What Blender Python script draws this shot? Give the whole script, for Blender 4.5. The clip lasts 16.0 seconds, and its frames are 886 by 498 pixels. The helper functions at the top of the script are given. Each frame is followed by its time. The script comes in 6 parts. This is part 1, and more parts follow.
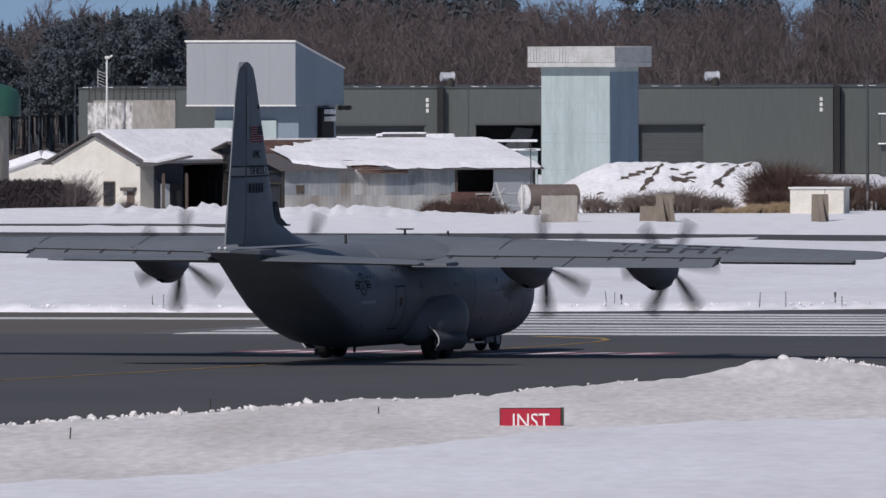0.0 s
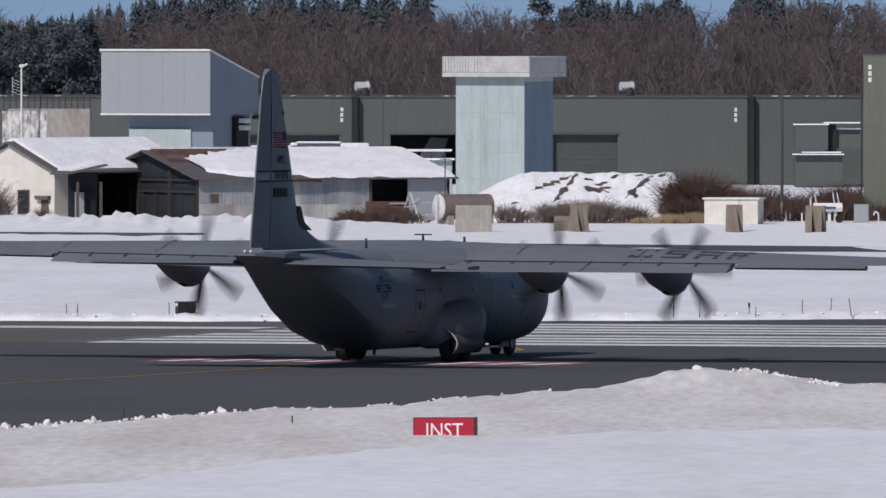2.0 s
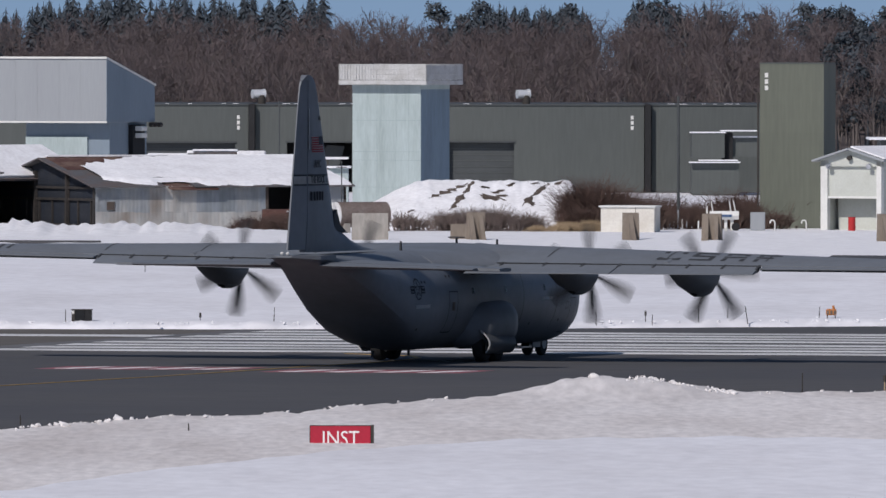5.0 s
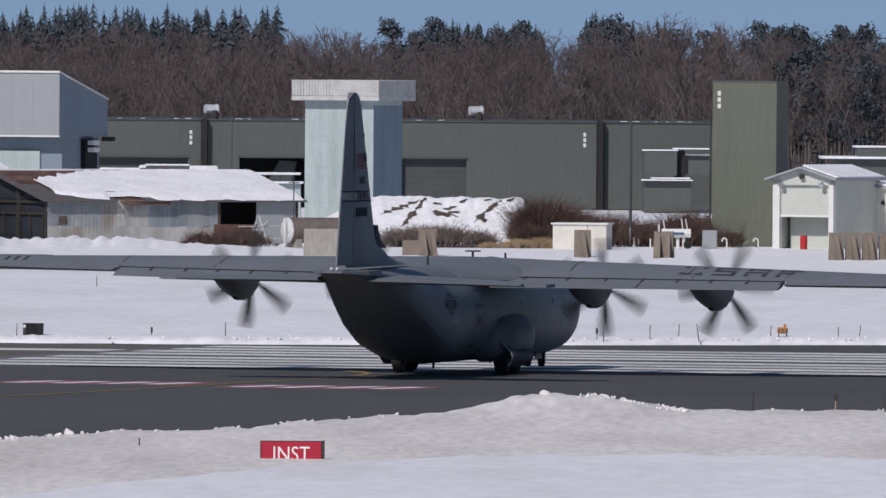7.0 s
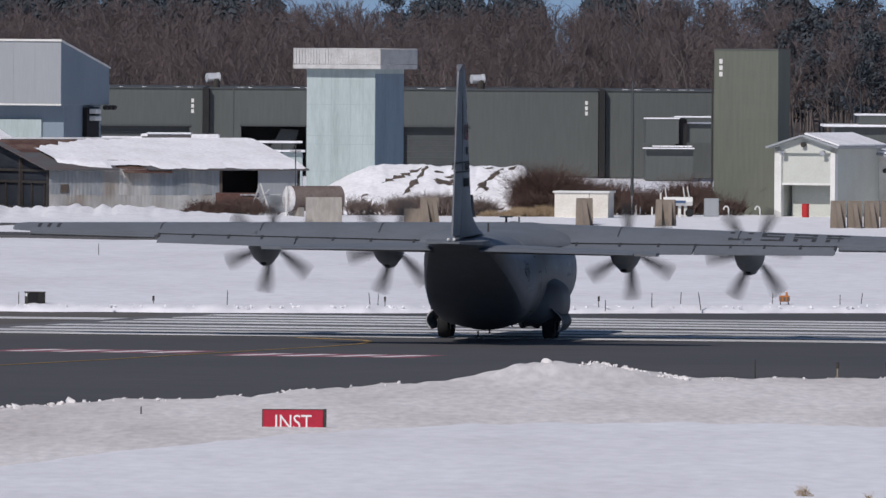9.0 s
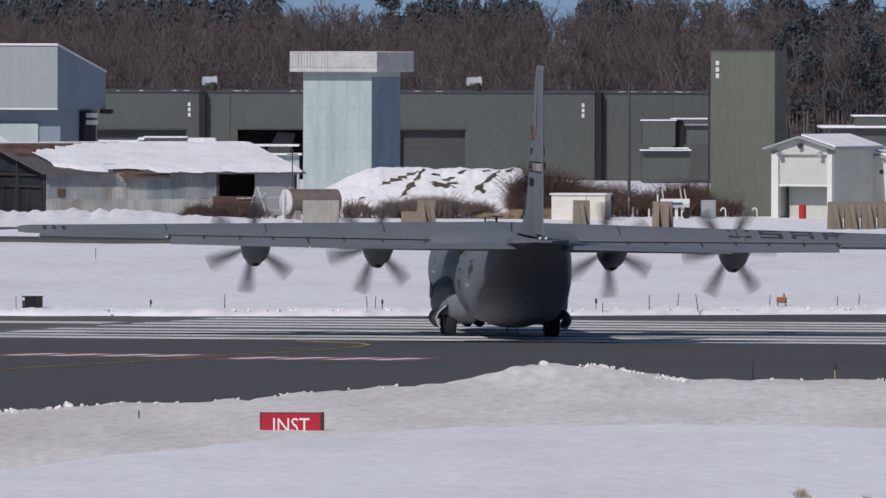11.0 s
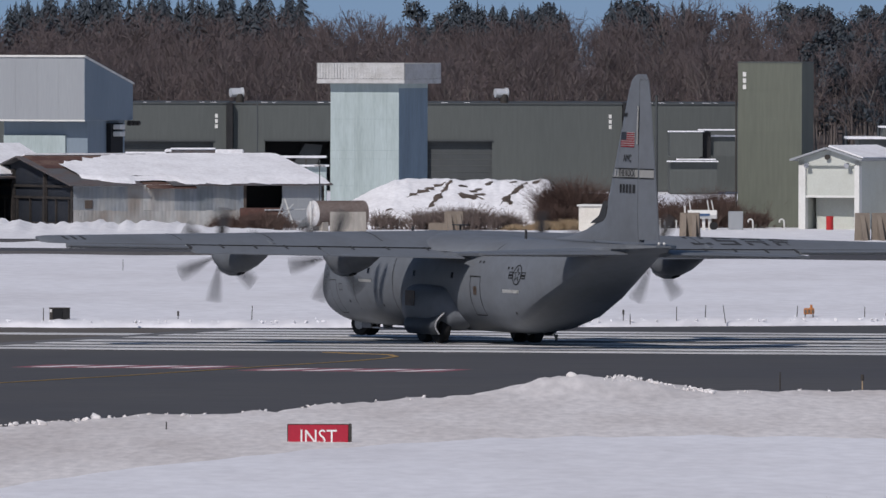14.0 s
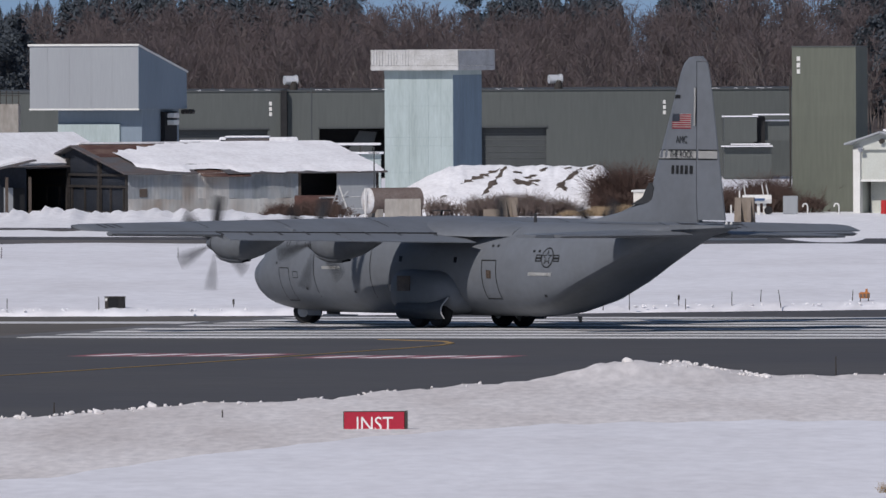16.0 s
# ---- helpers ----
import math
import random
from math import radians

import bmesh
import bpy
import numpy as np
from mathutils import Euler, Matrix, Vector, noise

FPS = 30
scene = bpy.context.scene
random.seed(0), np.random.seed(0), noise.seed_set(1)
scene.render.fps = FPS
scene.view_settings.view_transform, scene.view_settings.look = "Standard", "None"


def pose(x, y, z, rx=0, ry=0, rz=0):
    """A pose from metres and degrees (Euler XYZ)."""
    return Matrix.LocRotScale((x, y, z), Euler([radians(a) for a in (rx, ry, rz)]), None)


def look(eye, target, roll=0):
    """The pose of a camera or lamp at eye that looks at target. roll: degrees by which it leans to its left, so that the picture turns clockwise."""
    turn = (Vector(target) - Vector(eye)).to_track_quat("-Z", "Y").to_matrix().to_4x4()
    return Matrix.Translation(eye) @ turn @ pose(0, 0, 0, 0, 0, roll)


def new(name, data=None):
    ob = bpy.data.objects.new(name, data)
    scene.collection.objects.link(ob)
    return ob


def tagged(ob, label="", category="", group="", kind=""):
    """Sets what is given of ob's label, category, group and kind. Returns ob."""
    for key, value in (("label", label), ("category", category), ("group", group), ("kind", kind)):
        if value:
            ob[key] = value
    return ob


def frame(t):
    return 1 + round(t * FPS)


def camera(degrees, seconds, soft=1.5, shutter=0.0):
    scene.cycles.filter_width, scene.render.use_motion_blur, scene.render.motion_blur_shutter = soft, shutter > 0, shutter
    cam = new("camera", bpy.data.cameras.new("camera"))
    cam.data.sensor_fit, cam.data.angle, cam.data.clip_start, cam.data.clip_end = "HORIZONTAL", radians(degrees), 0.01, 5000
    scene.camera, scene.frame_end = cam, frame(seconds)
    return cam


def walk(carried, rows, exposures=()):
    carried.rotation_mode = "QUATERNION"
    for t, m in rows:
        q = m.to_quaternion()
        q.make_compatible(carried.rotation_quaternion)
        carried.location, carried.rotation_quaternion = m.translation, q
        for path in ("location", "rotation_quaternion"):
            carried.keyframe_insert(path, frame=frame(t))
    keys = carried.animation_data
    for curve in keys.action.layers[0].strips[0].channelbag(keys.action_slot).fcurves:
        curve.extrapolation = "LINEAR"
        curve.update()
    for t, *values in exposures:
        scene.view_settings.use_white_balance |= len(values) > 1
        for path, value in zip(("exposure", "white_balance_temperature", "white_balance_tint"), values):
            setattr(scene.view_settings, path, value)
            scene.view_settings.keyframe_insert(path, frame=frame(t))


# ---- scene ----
cam = camera(3.0023, 16.0, soft=1.5, shutter=0.28)
EYE = (0.0, 0.0, 14.04)


def aim(tilt, turn, lean):
    """The camera on its stand: tilt from straight down, turn to the left, lean of the picture, in degrees."""
    return pose(*EYE, tilt, 0, turn) @ pose(0, 0, 0, 0, 0, lean)


walk(cam, [
    (0, aim(89.1519, 0.6420, -0.158)),
    (0.5, aim(89.1515, 0.5369, -0.143)),
    (1, aim(89.1524, 0.4867, -0.163)),
    (1.5, aim(89.1621, 0.4332, -0.146)),
    (2, aim(89.1838, 0.3509, 0.019)),
    (2.5, aim(89.2013, 0.2568, 0.201)),
    (3, aim(89.1961, 0.1744, 0.113)),
    (3.5, aim(89.1868, 0.1190, 0.041)),
    (4, aim(89.1854, 0.0884, 0.067)),
    (4.5, aim(89.1967, 0.0537, -0.078)),
    (5, aim(89.2106, 0.0000, 0.053)),
    (7.5, aim(89.2704, -0.1685, 0.410)),
    (8, aim(89.2360, -0.1781, 0.363)),
    (8.5, aim(89.1991, -0.1762, 0.243)),
    (9, aim(89.1589, -0.1578, 0.369)),
    (11.5, aim(89.1691, -0.1809, 0.088)),
    (12, aim(89.1483, -0.1964, 0.032)),
    (12.5, aim(89.1501, -0.1972, -0.032)),
    (13, aim(89.1811, -0.1715, 0.148)),
    (13.5, aim(89.2058, -0.1220, 0.192)),
    (14, aim(89.2066, -0.0749, 0.107)),
    (14.5, aim(89.1844, -0.0340, 0.148)),
    (15, aim(89.1653, 0.0077, 0.017)),
    (15.5, aim(89.1647, 0.0570, -0.192)),
    (16, aim(89.1613, 0.1115, -0.259)),
], [(0, -0.03, 6600, 14), (5, -0.05, 6600, 14), (9, -0.05, 6600, 14), (11.5, -0.14, 6600, 14), (14, -0.16, 6600, 14), (16, -0.09, 6600, 14)])

# ---- world, sun ----
SUN_AZ, SUN_EL = radians(211.0), radians(40.0)    # where the sun stands: bearing from +Y towards +X, height
world = bpy.data.worlds.new("sky")
scene.world = world
world.use_nodes = True
wn, wl = world.node_tree.nodes, world.node_tree.links
wn.clear()
w_out, w_bg, w_sky = wn.new("ShaderNodeOutputWorld"), wn.new("ShaderNodeBackground"), wn.new("ShaderNodeTexSky")
w_geo, w_add = wn.new("ShaderNodeTexCoord"), wn.new("ShaderNodeVectorMath")
w_sky.sky_type, w_sky.sun_disc = "NISHITA", False
w_sky.sun_elevation, w_sky.sun_rotation = SUN_EL, SUN_AZ
w_sky.air_density, w_sky.dust_density, w_sky.ozone_density = 1.0, 0.2, 2.0
w_add.operation = "ADD"
w_add.inputs[1].default_value = (0, 0, 0.22)
w_bg.inputs["Strength"].default_value = 0.080
wl.new(w_geo.outputs["Generated"], w_add.inputs[0])
wl.new(w_add.outputs[0], w_sky.inputs["Vector"])
wl.new(w_sky.outputs[0], w_bg.inputs["Color"])
wl.new(w_bg.outputs[0], w_out.inputs["Surface"])
sun_data = bpy.data.lights.new("sun", "SUN")
sun_data.energy, sun_data.angle, sun_data.color = 3.2, radians(0.53), (1.0, 0.965, 0.93)
sun = new("sun", sun_data)
sun.matrix_basis = look((math.sin(SUN_AZ) * 100, math.cos(SUN_AZ) * 100, math.tan(SUN_EL) * 100), (0, 0, 0))


# ---- materials ----
def material(name, color, rough=0.8, metal=0.0, spots=None, spot_scale=1.0, spot_amount=0.5, grain=0.12, grain_scale=8.0,
             bump=0.0, bump_scale=20.0, stretch=(1, 1, 1), per_piece=0.0, rough_var=0.08):
    """A procedural surface: a base colour, stains of a second colour at a large scale, a fine grain, and a fine relief."""
    m = bpy.data.materials.new(name)
    m.use_nodes = True
    n, l = m.node_tree.nodes, m.node_tree.links
    b = n["Principled BSDF"]
    tc, mp = n.new("ShaderNodeTexCoord"), n.new("ShaderNodeMapping")
    mp.inputs["Scale"].default_value = stretch
    l.new(tc.outputs["Object"], mp.inputs[0])
    big, fine = n.new("ShaderNodeTexNoise"), n.new("ShaderNodeTexNoise")
    big.inputs["Scale"].default_value, big.inputs["Detail"].default_value, big.inputs["Roughness"].default_value = spot_scale, 6, 0.62
    fine.inputs["Scale"].default_value, fine.inputs["Detail"].default_value = grain_scale, 5
    l.new(mp.outputs[0], big.inputs["Vector"])
    l.new(mp.outputs[0], fine.inputs["Vector"])
    ramp = n.new("ShaderNodeValToRGB")
    ramp.color_ramp.elements[0].position, ramp.color_ramp.elements[1].position = 0.42, 0.68
    l.new(big.outputs["Fac"], ramp.inputs[0])
    mix = n.new("ShaderNodeMix")
    mix.data_type = "RGBA"
    mix.inputs["A"].default_value = (*color, 1)
    mix.inputs["B"].default_value = (*(spots or [c * 0.75 for c in color]), 1)
    amount = n.new("ShaderNodeMath")
    amount.operation = "MULTIPLY"
    amount.inputs[1].default_value = spot_amount
    l.new(ramp.outputs[0], amount.inputs[0])
    l.new(amount.outputs[0], mix.inputs["Factor"])
    hsv = n.new("ShaderNodeHueSaturation")
    val = n.new("ShaderNodeMapRange")
    val.inputs["To Min"].default_value, val.inputs["To Max"].default_value = 1 - grain, 1 + grain
    val.inputs["From Min"].default_value, val.inputs["From Max"].default_value = 0.3, 0.7
    l.new(fine.outputs["Fac"], val.inputs["Value"])
    if per_piece:
        info, pm, pr = n.new("ShaderNodeObjectInfo"), n.new("ShaderNodeMath"), n.new("ShaderNodeMapRange")
        pr.inputs["To Min"].default_value, pr.inputs["To Max"].default_value = 1 - per_piece, 1 + per_piece
        pm.operation = "MULTIPLY"
        l.new(info.outputs["Random"], pr.inputs["Value"])
        l.new(pr.outputs[0], pm.inputs[0])
        l.new(val.outputs[0], pm.inputs[1])
        l.new(pm.outputs[0], hsv.inputs["Value"])
    else:
        l.new(val.outputs[0], hsv.inputs["Value"])
    l.new(mix.outputs["Result"], hsv.inputs["Color"])
    l.new(hsv.outputs[0], b.inputs["Base Color"])
    rr = n.new("ShaderNodeMapRange")
    rr.inputs["To Min"].default_value, rr.inputs["To Max"].default_value = max(rough - rough_var, 0.02), min(rough + rough_var, 1)
    l.new(big.outputs["Fac"], rr.inputs["Value"])
    l.new(rr.outputs[0], b.inputs["Roughness"])
    b.inputs["Metallic"].default_value = metal
    b.inputs["Specular IOR Level"].default_value = 0.3
    if bump:
        bn, bt = n.new("ShaderNodeBump"), n.new("ShaderNodeTexNoise")
        bt.inputs["Scale"].default_value, bt.inputs["Detail"].default_value = bump_scale, 4
        l.new(mp.outputs[0], bt.inputs["Vector"])
        l.new(bt.outputs["Fac"], bn.inputs["Height"])
        bn.inputs["Strength"].default_value, bn.inputs["Distance"].default_value = min(bump, 1), 0.05
        l.new(bn.outputs[0], b.inputs["Normal"])
    return m


SNOW = material("snow", (0.80, 0.80, 0.83), 0.75, spots=(0.68, 0.67, 0.69), spot_scale=0.12, spot_amount=0.7, grain=0.06, grain_scale=1.5, bump=0.9, bump_scale=1.2, stretch=(1, 0.25, 1))
ROOF_SNOW = material("roof snow", (0.86, 0.86, 0.875), 0.7, spots=(0.68, 0.67, 0.68), spot_scale=0.6, spot_amount=0.6, grain=0.08, grain_scale=4, bump=0.8, bump_scale=2.2)
BANK_SNOW = material("ploughed snow", (0.78, 0.76, 0.75), 0.8, spots=(0.55, 0.51, 0.47), spot_scale=0.35, spot_amount=0.75, grain=0.1, grain_scale=5, bump=0.8, bump_scale=3)
DIRTY_SNOW = material("grey trodden snow", (0.75, 0.715, 0.695), 0.7, spots=(0.55, 0.505, 0.48), spot_scale=0.14, spot_amount=0.85, grain=0.13, grain_scale=2.6, bump=1.0, bump_scale=1.3, stretch=(1, 0.13, 1))
ASPHALT = material("asphalt", (0.070, 0.070, 0.075), 0.9, spots=(0.09, 0.087, 0.086), spot_scale=0.06, spot_amount=0.8, grain=0.12, grain_scale=1.2, stretch=(0.3, 1, 1))
OLD_ASPHALT = material("worn brown asphalt", (0.12, 0.108, 0.095), 0.9, spots=(0.085, 0.08, 0.075), spot_scale=0.08, spot_amount=0.8, grain=0.12, grain_scale=1.0, stretch=(0.3, 1, 1))
CONCRETE_STRIP = material("grooved runway concrete", (0.135, 0.135, 0.138), 0.85, spots=(0.10, 0.10, 0.10), spot_scale=0.09, spot_amount=0.8, grain=0.12, grain_scale=1.0, stretch=(0.25, 1, 1))
WHITE_PAINT = material("worn white road paint", (0.70, 0.70, 0.70), 0.7, spots=(0.28, 0.28, 0.28), spot_scale=0.35, spot_amount=0.75, grain=0.12, grain_scale=3, stretch=(0.3, 1, 1))
MARK_WHITE = material("white marking paint", (0.78, 0.76, 0.76), 0.7, spots=(0.5, 0.46, 0.46), spot_scale=0.5, spot_amount=0.6, grain=0.1, stretch=(0.3, 1, 1))
RED_PAINT = material("faded red road paint", (0.30, 0.11, 0.13), 0.8, spots=(0.14, 0.075, 0.085), spot_scale=0.5, spot_amount=0.8, grain=0.15)
YELLOW_PAINT = material("faded yellow road paint", (0.40, 0.25, 0.08), 0.8, spots=(0.2, 0.145, 0.08), spot_scale=0.4, spot_amount=0.8)
GREY = material("aircraft grey paint", (0.150, 0.164, 0.182), 0.5, spots=(0.128, 0.137, 0.148), spot_scale=0.45, spot_amount=0.7, grain=0.05, grain_scale=3.0, rough_var=0.1)
GREY_LOW = material("aircraft grey panel", (0.15, 0.163, 0.178), 0.5, spots=(0.125, 0.132, 0.14), spot_scale=0.8, spot_amount=0.7, grain=0.06, grain_scale=4)
RADOME = material("radome paint", (0.12, 0.13, 0.145), 0.5, grain=0.05)
# near-black paints the shade of slots, recesses and doorways; also a plain dark panel
DARK = material("near-black for shaded openings and dark panels", (0.012, 0.013, 0.015), 0.8)
STAIN = material("soot-stained metal", (0.16, 0.12, 0.095), 0.55, spots=(0.06, 0.055, 0.05), spot_scale=1.5, spot_amount=0.8)
BLACK_MARK = material("dark grey stencil paint", (0.045, 0.047, 0.05), 0.7)
WHITE_MARK = material("off-white stencil paint", (0.62, 0.62, 0.6), 0.6, grain=0.06)
RED_MARK = material("flag red", (0.50, 0.045, 0.07), 0.6)
BLUE_MARK = material("flag blue", (0.09, 0.105, 0.135), 0.6)
# tyre black, also used as painted shade inside sheds and gaps
RUBBER_AND_SHADE = material("tyre rubber and interior shade black", (0.022, 0.022, 0.023), 0.85, grain=0.2)
HUB = material("painted wheel hub", (0.42, 0.43, 0.44), 0.5, metal=0.0, spots=(0.1, 0.09, 0.08), spot_scale=3)
BLADE = material("propeller composite", (0.022, 0.023, 0.026), 0.5)
STEEL = material("oleo steel", (0.35, 0.35, 0.36), 0.35, metal=0.8)
GLASS = material("dark cockpit glass", (0.02, 0.022, 0.025), 0.08, rough_var=0.02)
SIGN_RED = material("sign red", (0.42, 0.022, 0.045), 0.5, spots=(0.34, 0.02, 0.04), spot_scale=1.5, spot_amount=0.5, grain=0.06)
SIGN_WHITE = material("sign white", (0.8, 0.8, 0.78), 0.5, grain=0.05)
STAKE = material("weathered marker stake", (0.05, 0.045, 0.04), 0.8, grain=0.2)
ORANGE = material("orange light housing", (0.5, 0.19, 0.05), 0.6, spots=(0.3, 0.16, 0.08), spot_scale=3)
CONC = material("old concrete", (0.33, 0.31, 0.28), 0.9, spots=(0.22, 0.195, 0.165), spot_scale=0.7, spot_amount=0.85, grain=0.15, grain_scale=4, bump=0.4, stretch=(1, 1, 0.35))
TAN_CONC = material("stained tan concrete", (0.22, 0.185, 0.15), 0.9, spots=(0.14, 0.115, 0.095), spot_scale=0.9, spot_amount=0.85, grain=0.15, grain_scale=4, bump=0.4, stretch=(1, 1, 0.35))
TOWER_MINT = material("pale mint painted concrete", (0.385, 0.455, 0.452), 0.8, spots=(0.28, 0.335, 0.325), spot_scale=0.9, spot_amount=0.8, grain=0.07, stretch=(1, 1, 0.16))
JOINT = material("darker mint joint", (0.30, 0.365, 0.365), 0.85)
# the side's shade is put into this blue; the base storey shares it
SHADE_AND_BASE_BLUE = material("grey-blue for the shaded side and the base wall", (0.20, 0.25, 0.295), 0.7, spots=(0.175, 0.22, 0.26), spot_scale=0.5, spot_amount=0.6, grain=0.05, stretch=(1, 1, 0.15))
SLATE = material("blue-black weathered boards", (0.017, 0.022, 0.032), 0.85, spots=(0.03, 0.033, 0.04), spot_scale=0.6, spot_amount=0.7, grain=0.2)
PEELING = material("peeling white paint on concrete", (0.62, 0.60, 0.57), 0.85, spots=(0.09, 0.085, 0.08), spot_scale=2.6, spot_amount=1.0, grain=0.2, grain_scale=7, bump=0.5, stretch=(1, 1, 0.45))
TOWER_BLUE = material("slate blue concrete", (0.19, 0.257, 0.312), 0.8, spots=(0.155, 0.205, 0.25), spot_scale=0.9, spot_amount=0.8, grain=0.08, stretch=(1, 1, 0.16))
PANEL_GREY = material("pale grey metal cladding", (0.30, 0.318, 0.332), 0.6, spots=(0.275, 0.29, 0.305), spot_scale=0.5, spot_amount=0.6, grain=0.04, stretch=(1, 1, 0.1))
HANGAR = material("dark green-grey cladding", (0.088, 0.097, 0.092), 0.7, spots=(0.077, 0.086, 0.083), spot_scale=0.15, spot_amount=0.6, grain=0.06, grain_scale=5, stretch=(1, 1, 0.1))
HANGAR_DOOR = material("grey roller door", (0.065, 0.072, 0.074), 0.7, grain=0.08)
OLIVE = material("olive green cladding", (0.128, 0.138, 0.110), 0.75, spots=(0.108, 0.118, 0.096), spot_scale=0.4, spot_amount=0.7, grain=0.07, grain_scale=5, stretch=(1, 1, 0.1), per_piece=0.02)
CREAM = material("cream rendered wall", (0.66, 0.635, 0.575), 0.85, spots=(0.54, 0.50, 0.43), spot_scale=0.6, spot_amount=0.7, grain=0.07)
PALE_GREEN = material("pale green-white cladding", (0.50, 0.52, 0.475), 0.7, spots=(0.43, 0.44, 0.39), spot_scale=0.6, spot_amount=0.6, grain=0.05)
TRIM_WHITE = material("white trim", (0.68, 0.68, 0.65), 0.6, spots=(0.55, 0.54, 0.50), spot_scale=0.8, spot_amount=0.6, grain=0.05)
CORRUGATED = material("weathered galvanised sheet", (0.74, 0.74, 0.72), 0.65, metal=0.0, spots=(0.36, 0.285, 0.23), spot_scale=0.75, spot_amount=0.75, grain=0.16, grain_scale=3, stretch=(1, 1, 0.45), per_piece=0.12)
BLUE_SHEET = material("blue-grey galvanised sheet", (0.43, 0.475, 0.515), 0.6, metal=0.0, spots=(0.58, 0.58, 0.56), spot_scale=0.8, spot_amount=0.8, grain=0.1, grain_scale=4, stretch=(1, 1, 0.3), per_piece=0.12)
RUST = material("rusted sheet metal", (0.085, 0.042, 0.034), 0.85, spots=(0.2, 0.14, 0.11), spot_scale=0.8, spot_amount=0.7, grain=0.2)
TIMBER = material("weathered dark timber", (0.11, 0.085, 0.068), 0.85, spots=(0.06, 0.05, 0.045), spot_scale=1.2, spot_amount=0.8, grain=0.2, stretch=(1, 1, 0.2))
ROOF_DARK = material("dark roofing", (0.10, 0.10, 0.105), 0.8, spots=(0.13, 0.075, 0.055), spot_scale=0.8, spot_amount=0.5, grain=0.15)
TANK_WHITE = material("white tank end", (0.55, 0.55, 0.55), 0.6, spots=(0.3, 0.22, 0.17), spot_scale=1.5, spot_amount=0.6)
TANK_BROWN = material("brown-rusted tank shell", (0.14, 0.105, 0.09), 0.75, spots=(0.2, 0.17, 0.155), spot_scale=0.9, spot_amount=0.7, grain=0.15)
TANK_GREEN = material("green tank paint", (0.03, 0.10, 0.075), 0.5, grain=0.08)
COWL = material("bright zinc cowl", (0.72, 0.73, 0.73), 0.38, metal=0.45, grain=0.05)
SHINY = material("bright galvanised steel", (0.6, 0.62, 0.65), 0.28, metal=0.85)
RED_DRUM = material("red enamel", (0.45, 0.03, 0.03), 0.5)
BLUE = material("blue tarpaulin", (0.05, 0.10, 0.2), 0.6)
BARK = material("grey-brown bark", (0.13, 0.112, 0.106), 0.9, spots=(0.20, 0.175, 0.165), spot_scale=0.12, spot_amount=0.8, grain=0.2, grain_scale=1.0)
RAILING = material("pale weathered railing", (0.5, 0.5, 0.49), 0.8, spots=(0.36, 0.35, 0.33), spot_scale=1.2, spot_amount=0.7, grain=0.1)
# timber colour darkened to hold the shade of the shed's inside
SHADED_TIMBER = material("near-black timber for the shaded shed", (0.03, 0.028, 0.027), 0.9, spots=(0.05, 0.043, 0.04), spot_scale=1.0, spot_amount=0.8, grain=0.2)
# twig colour is lightened to carry the haze of distance
TWIG = material("red-brown twigs", (0.142, 0.113, 0.114), 0.95, spots=(0.112, 0.096, 0.099), spot_scale=0.05, spot_amount=0.9, grain=0.2, grain_scale=0.5)
BUSH = material("dry russet shrub twigs", (0.085, 0.052, 0.043), 0.95, spots=(0.115, 0.085, 0.07), spot_scale=0.4, spot_amount=0.8, grain=0.25, grain_scale=2)
GREY_TWIG = material("grey-brown shrub twigs", (0.17, 0.135, 0.12), 0.95, spots=(0.12, 0.09, 0.08), spot_scale=0.5, spot_amount=0.8, grain=0.25, grain_scale=2)
HEDGE = material("dark purple-brown hedge twigs", (0.062, 0.050, 0.052), 0.95, spots=(0.045, 0.038, 0.04), spot_scale=0.6, spot_amount=0.8, grain=0.25, grain_scale=3)
STRAW = material("dry straw grass", (0.36, 0.27, 0.17), 0.9, grain=0.2)
# needle colour is lifted towards blue in place of distance haze
NEEDLE = material("conifer needles with distance haze in the colour", (0.058, 0.072, 0.086), 0.95, spots=(0.066, 0.076, 0.082), spot_scale=0.15, spot_amount=0.8, grain=0.25, grain_scale=1.0)
HILL = material("brown leaf litter", (0.105, 0.085, 0.078), 0.95, spots=(0.08, 0.068, 0.065), spot_scale=0.05, spot_amount=0.9, grain=0.2, grain_scale=0.8)


# ---- mesh helpers ----
def box(bm, x0, x1, y0, y1, z0, z1, bevel=0.0, m=None):
    r = bmesh.ops.create_cube(bm, size=1.0)
    M = Matrix.Translation(((x0 + x1) / 2, (y0 + y1) / 2, (z0 + z1) / 2)) @ Matrix.Diagonal((x1 - x0, y1 - y0, z1 - z0, 1))
    bmesh.ops.transform(bm, matrix=(m or Matrix()) @ M, verts=r["verts"])
    if bevel:
        es = {e for v in r["verts"] for e in v.link_edges}
        bmesh.ops.bevel(bm, geom=list(es), offset=bevel, segments=2, affect="EDGES")
    return bm


def tube(bm, p0, p1, r0, r1=None, seg=12, caps=True):
    p0, p1 = Vector(p0), Vector(p1)
    d = p1 - p0
    M = Matrix.Translation((p0 + p1) / 2) @ d.to_track_quat("Z", "Y").to_matrix().to_4x4()
    bmesh.ops.create_cone(bm, cap_ends=caps, segments=seg, radius1=r0, radius2=r0 if r1 is None else r1, depth=d.length, matrix=M)
    return bm


def loft(bm, rings, close_ends=True):
    """Skin over rings of equally many points."""
    vs = [[bm.verts.new(p) for p in ring] for ring in rings]
    k = len(rings[0])
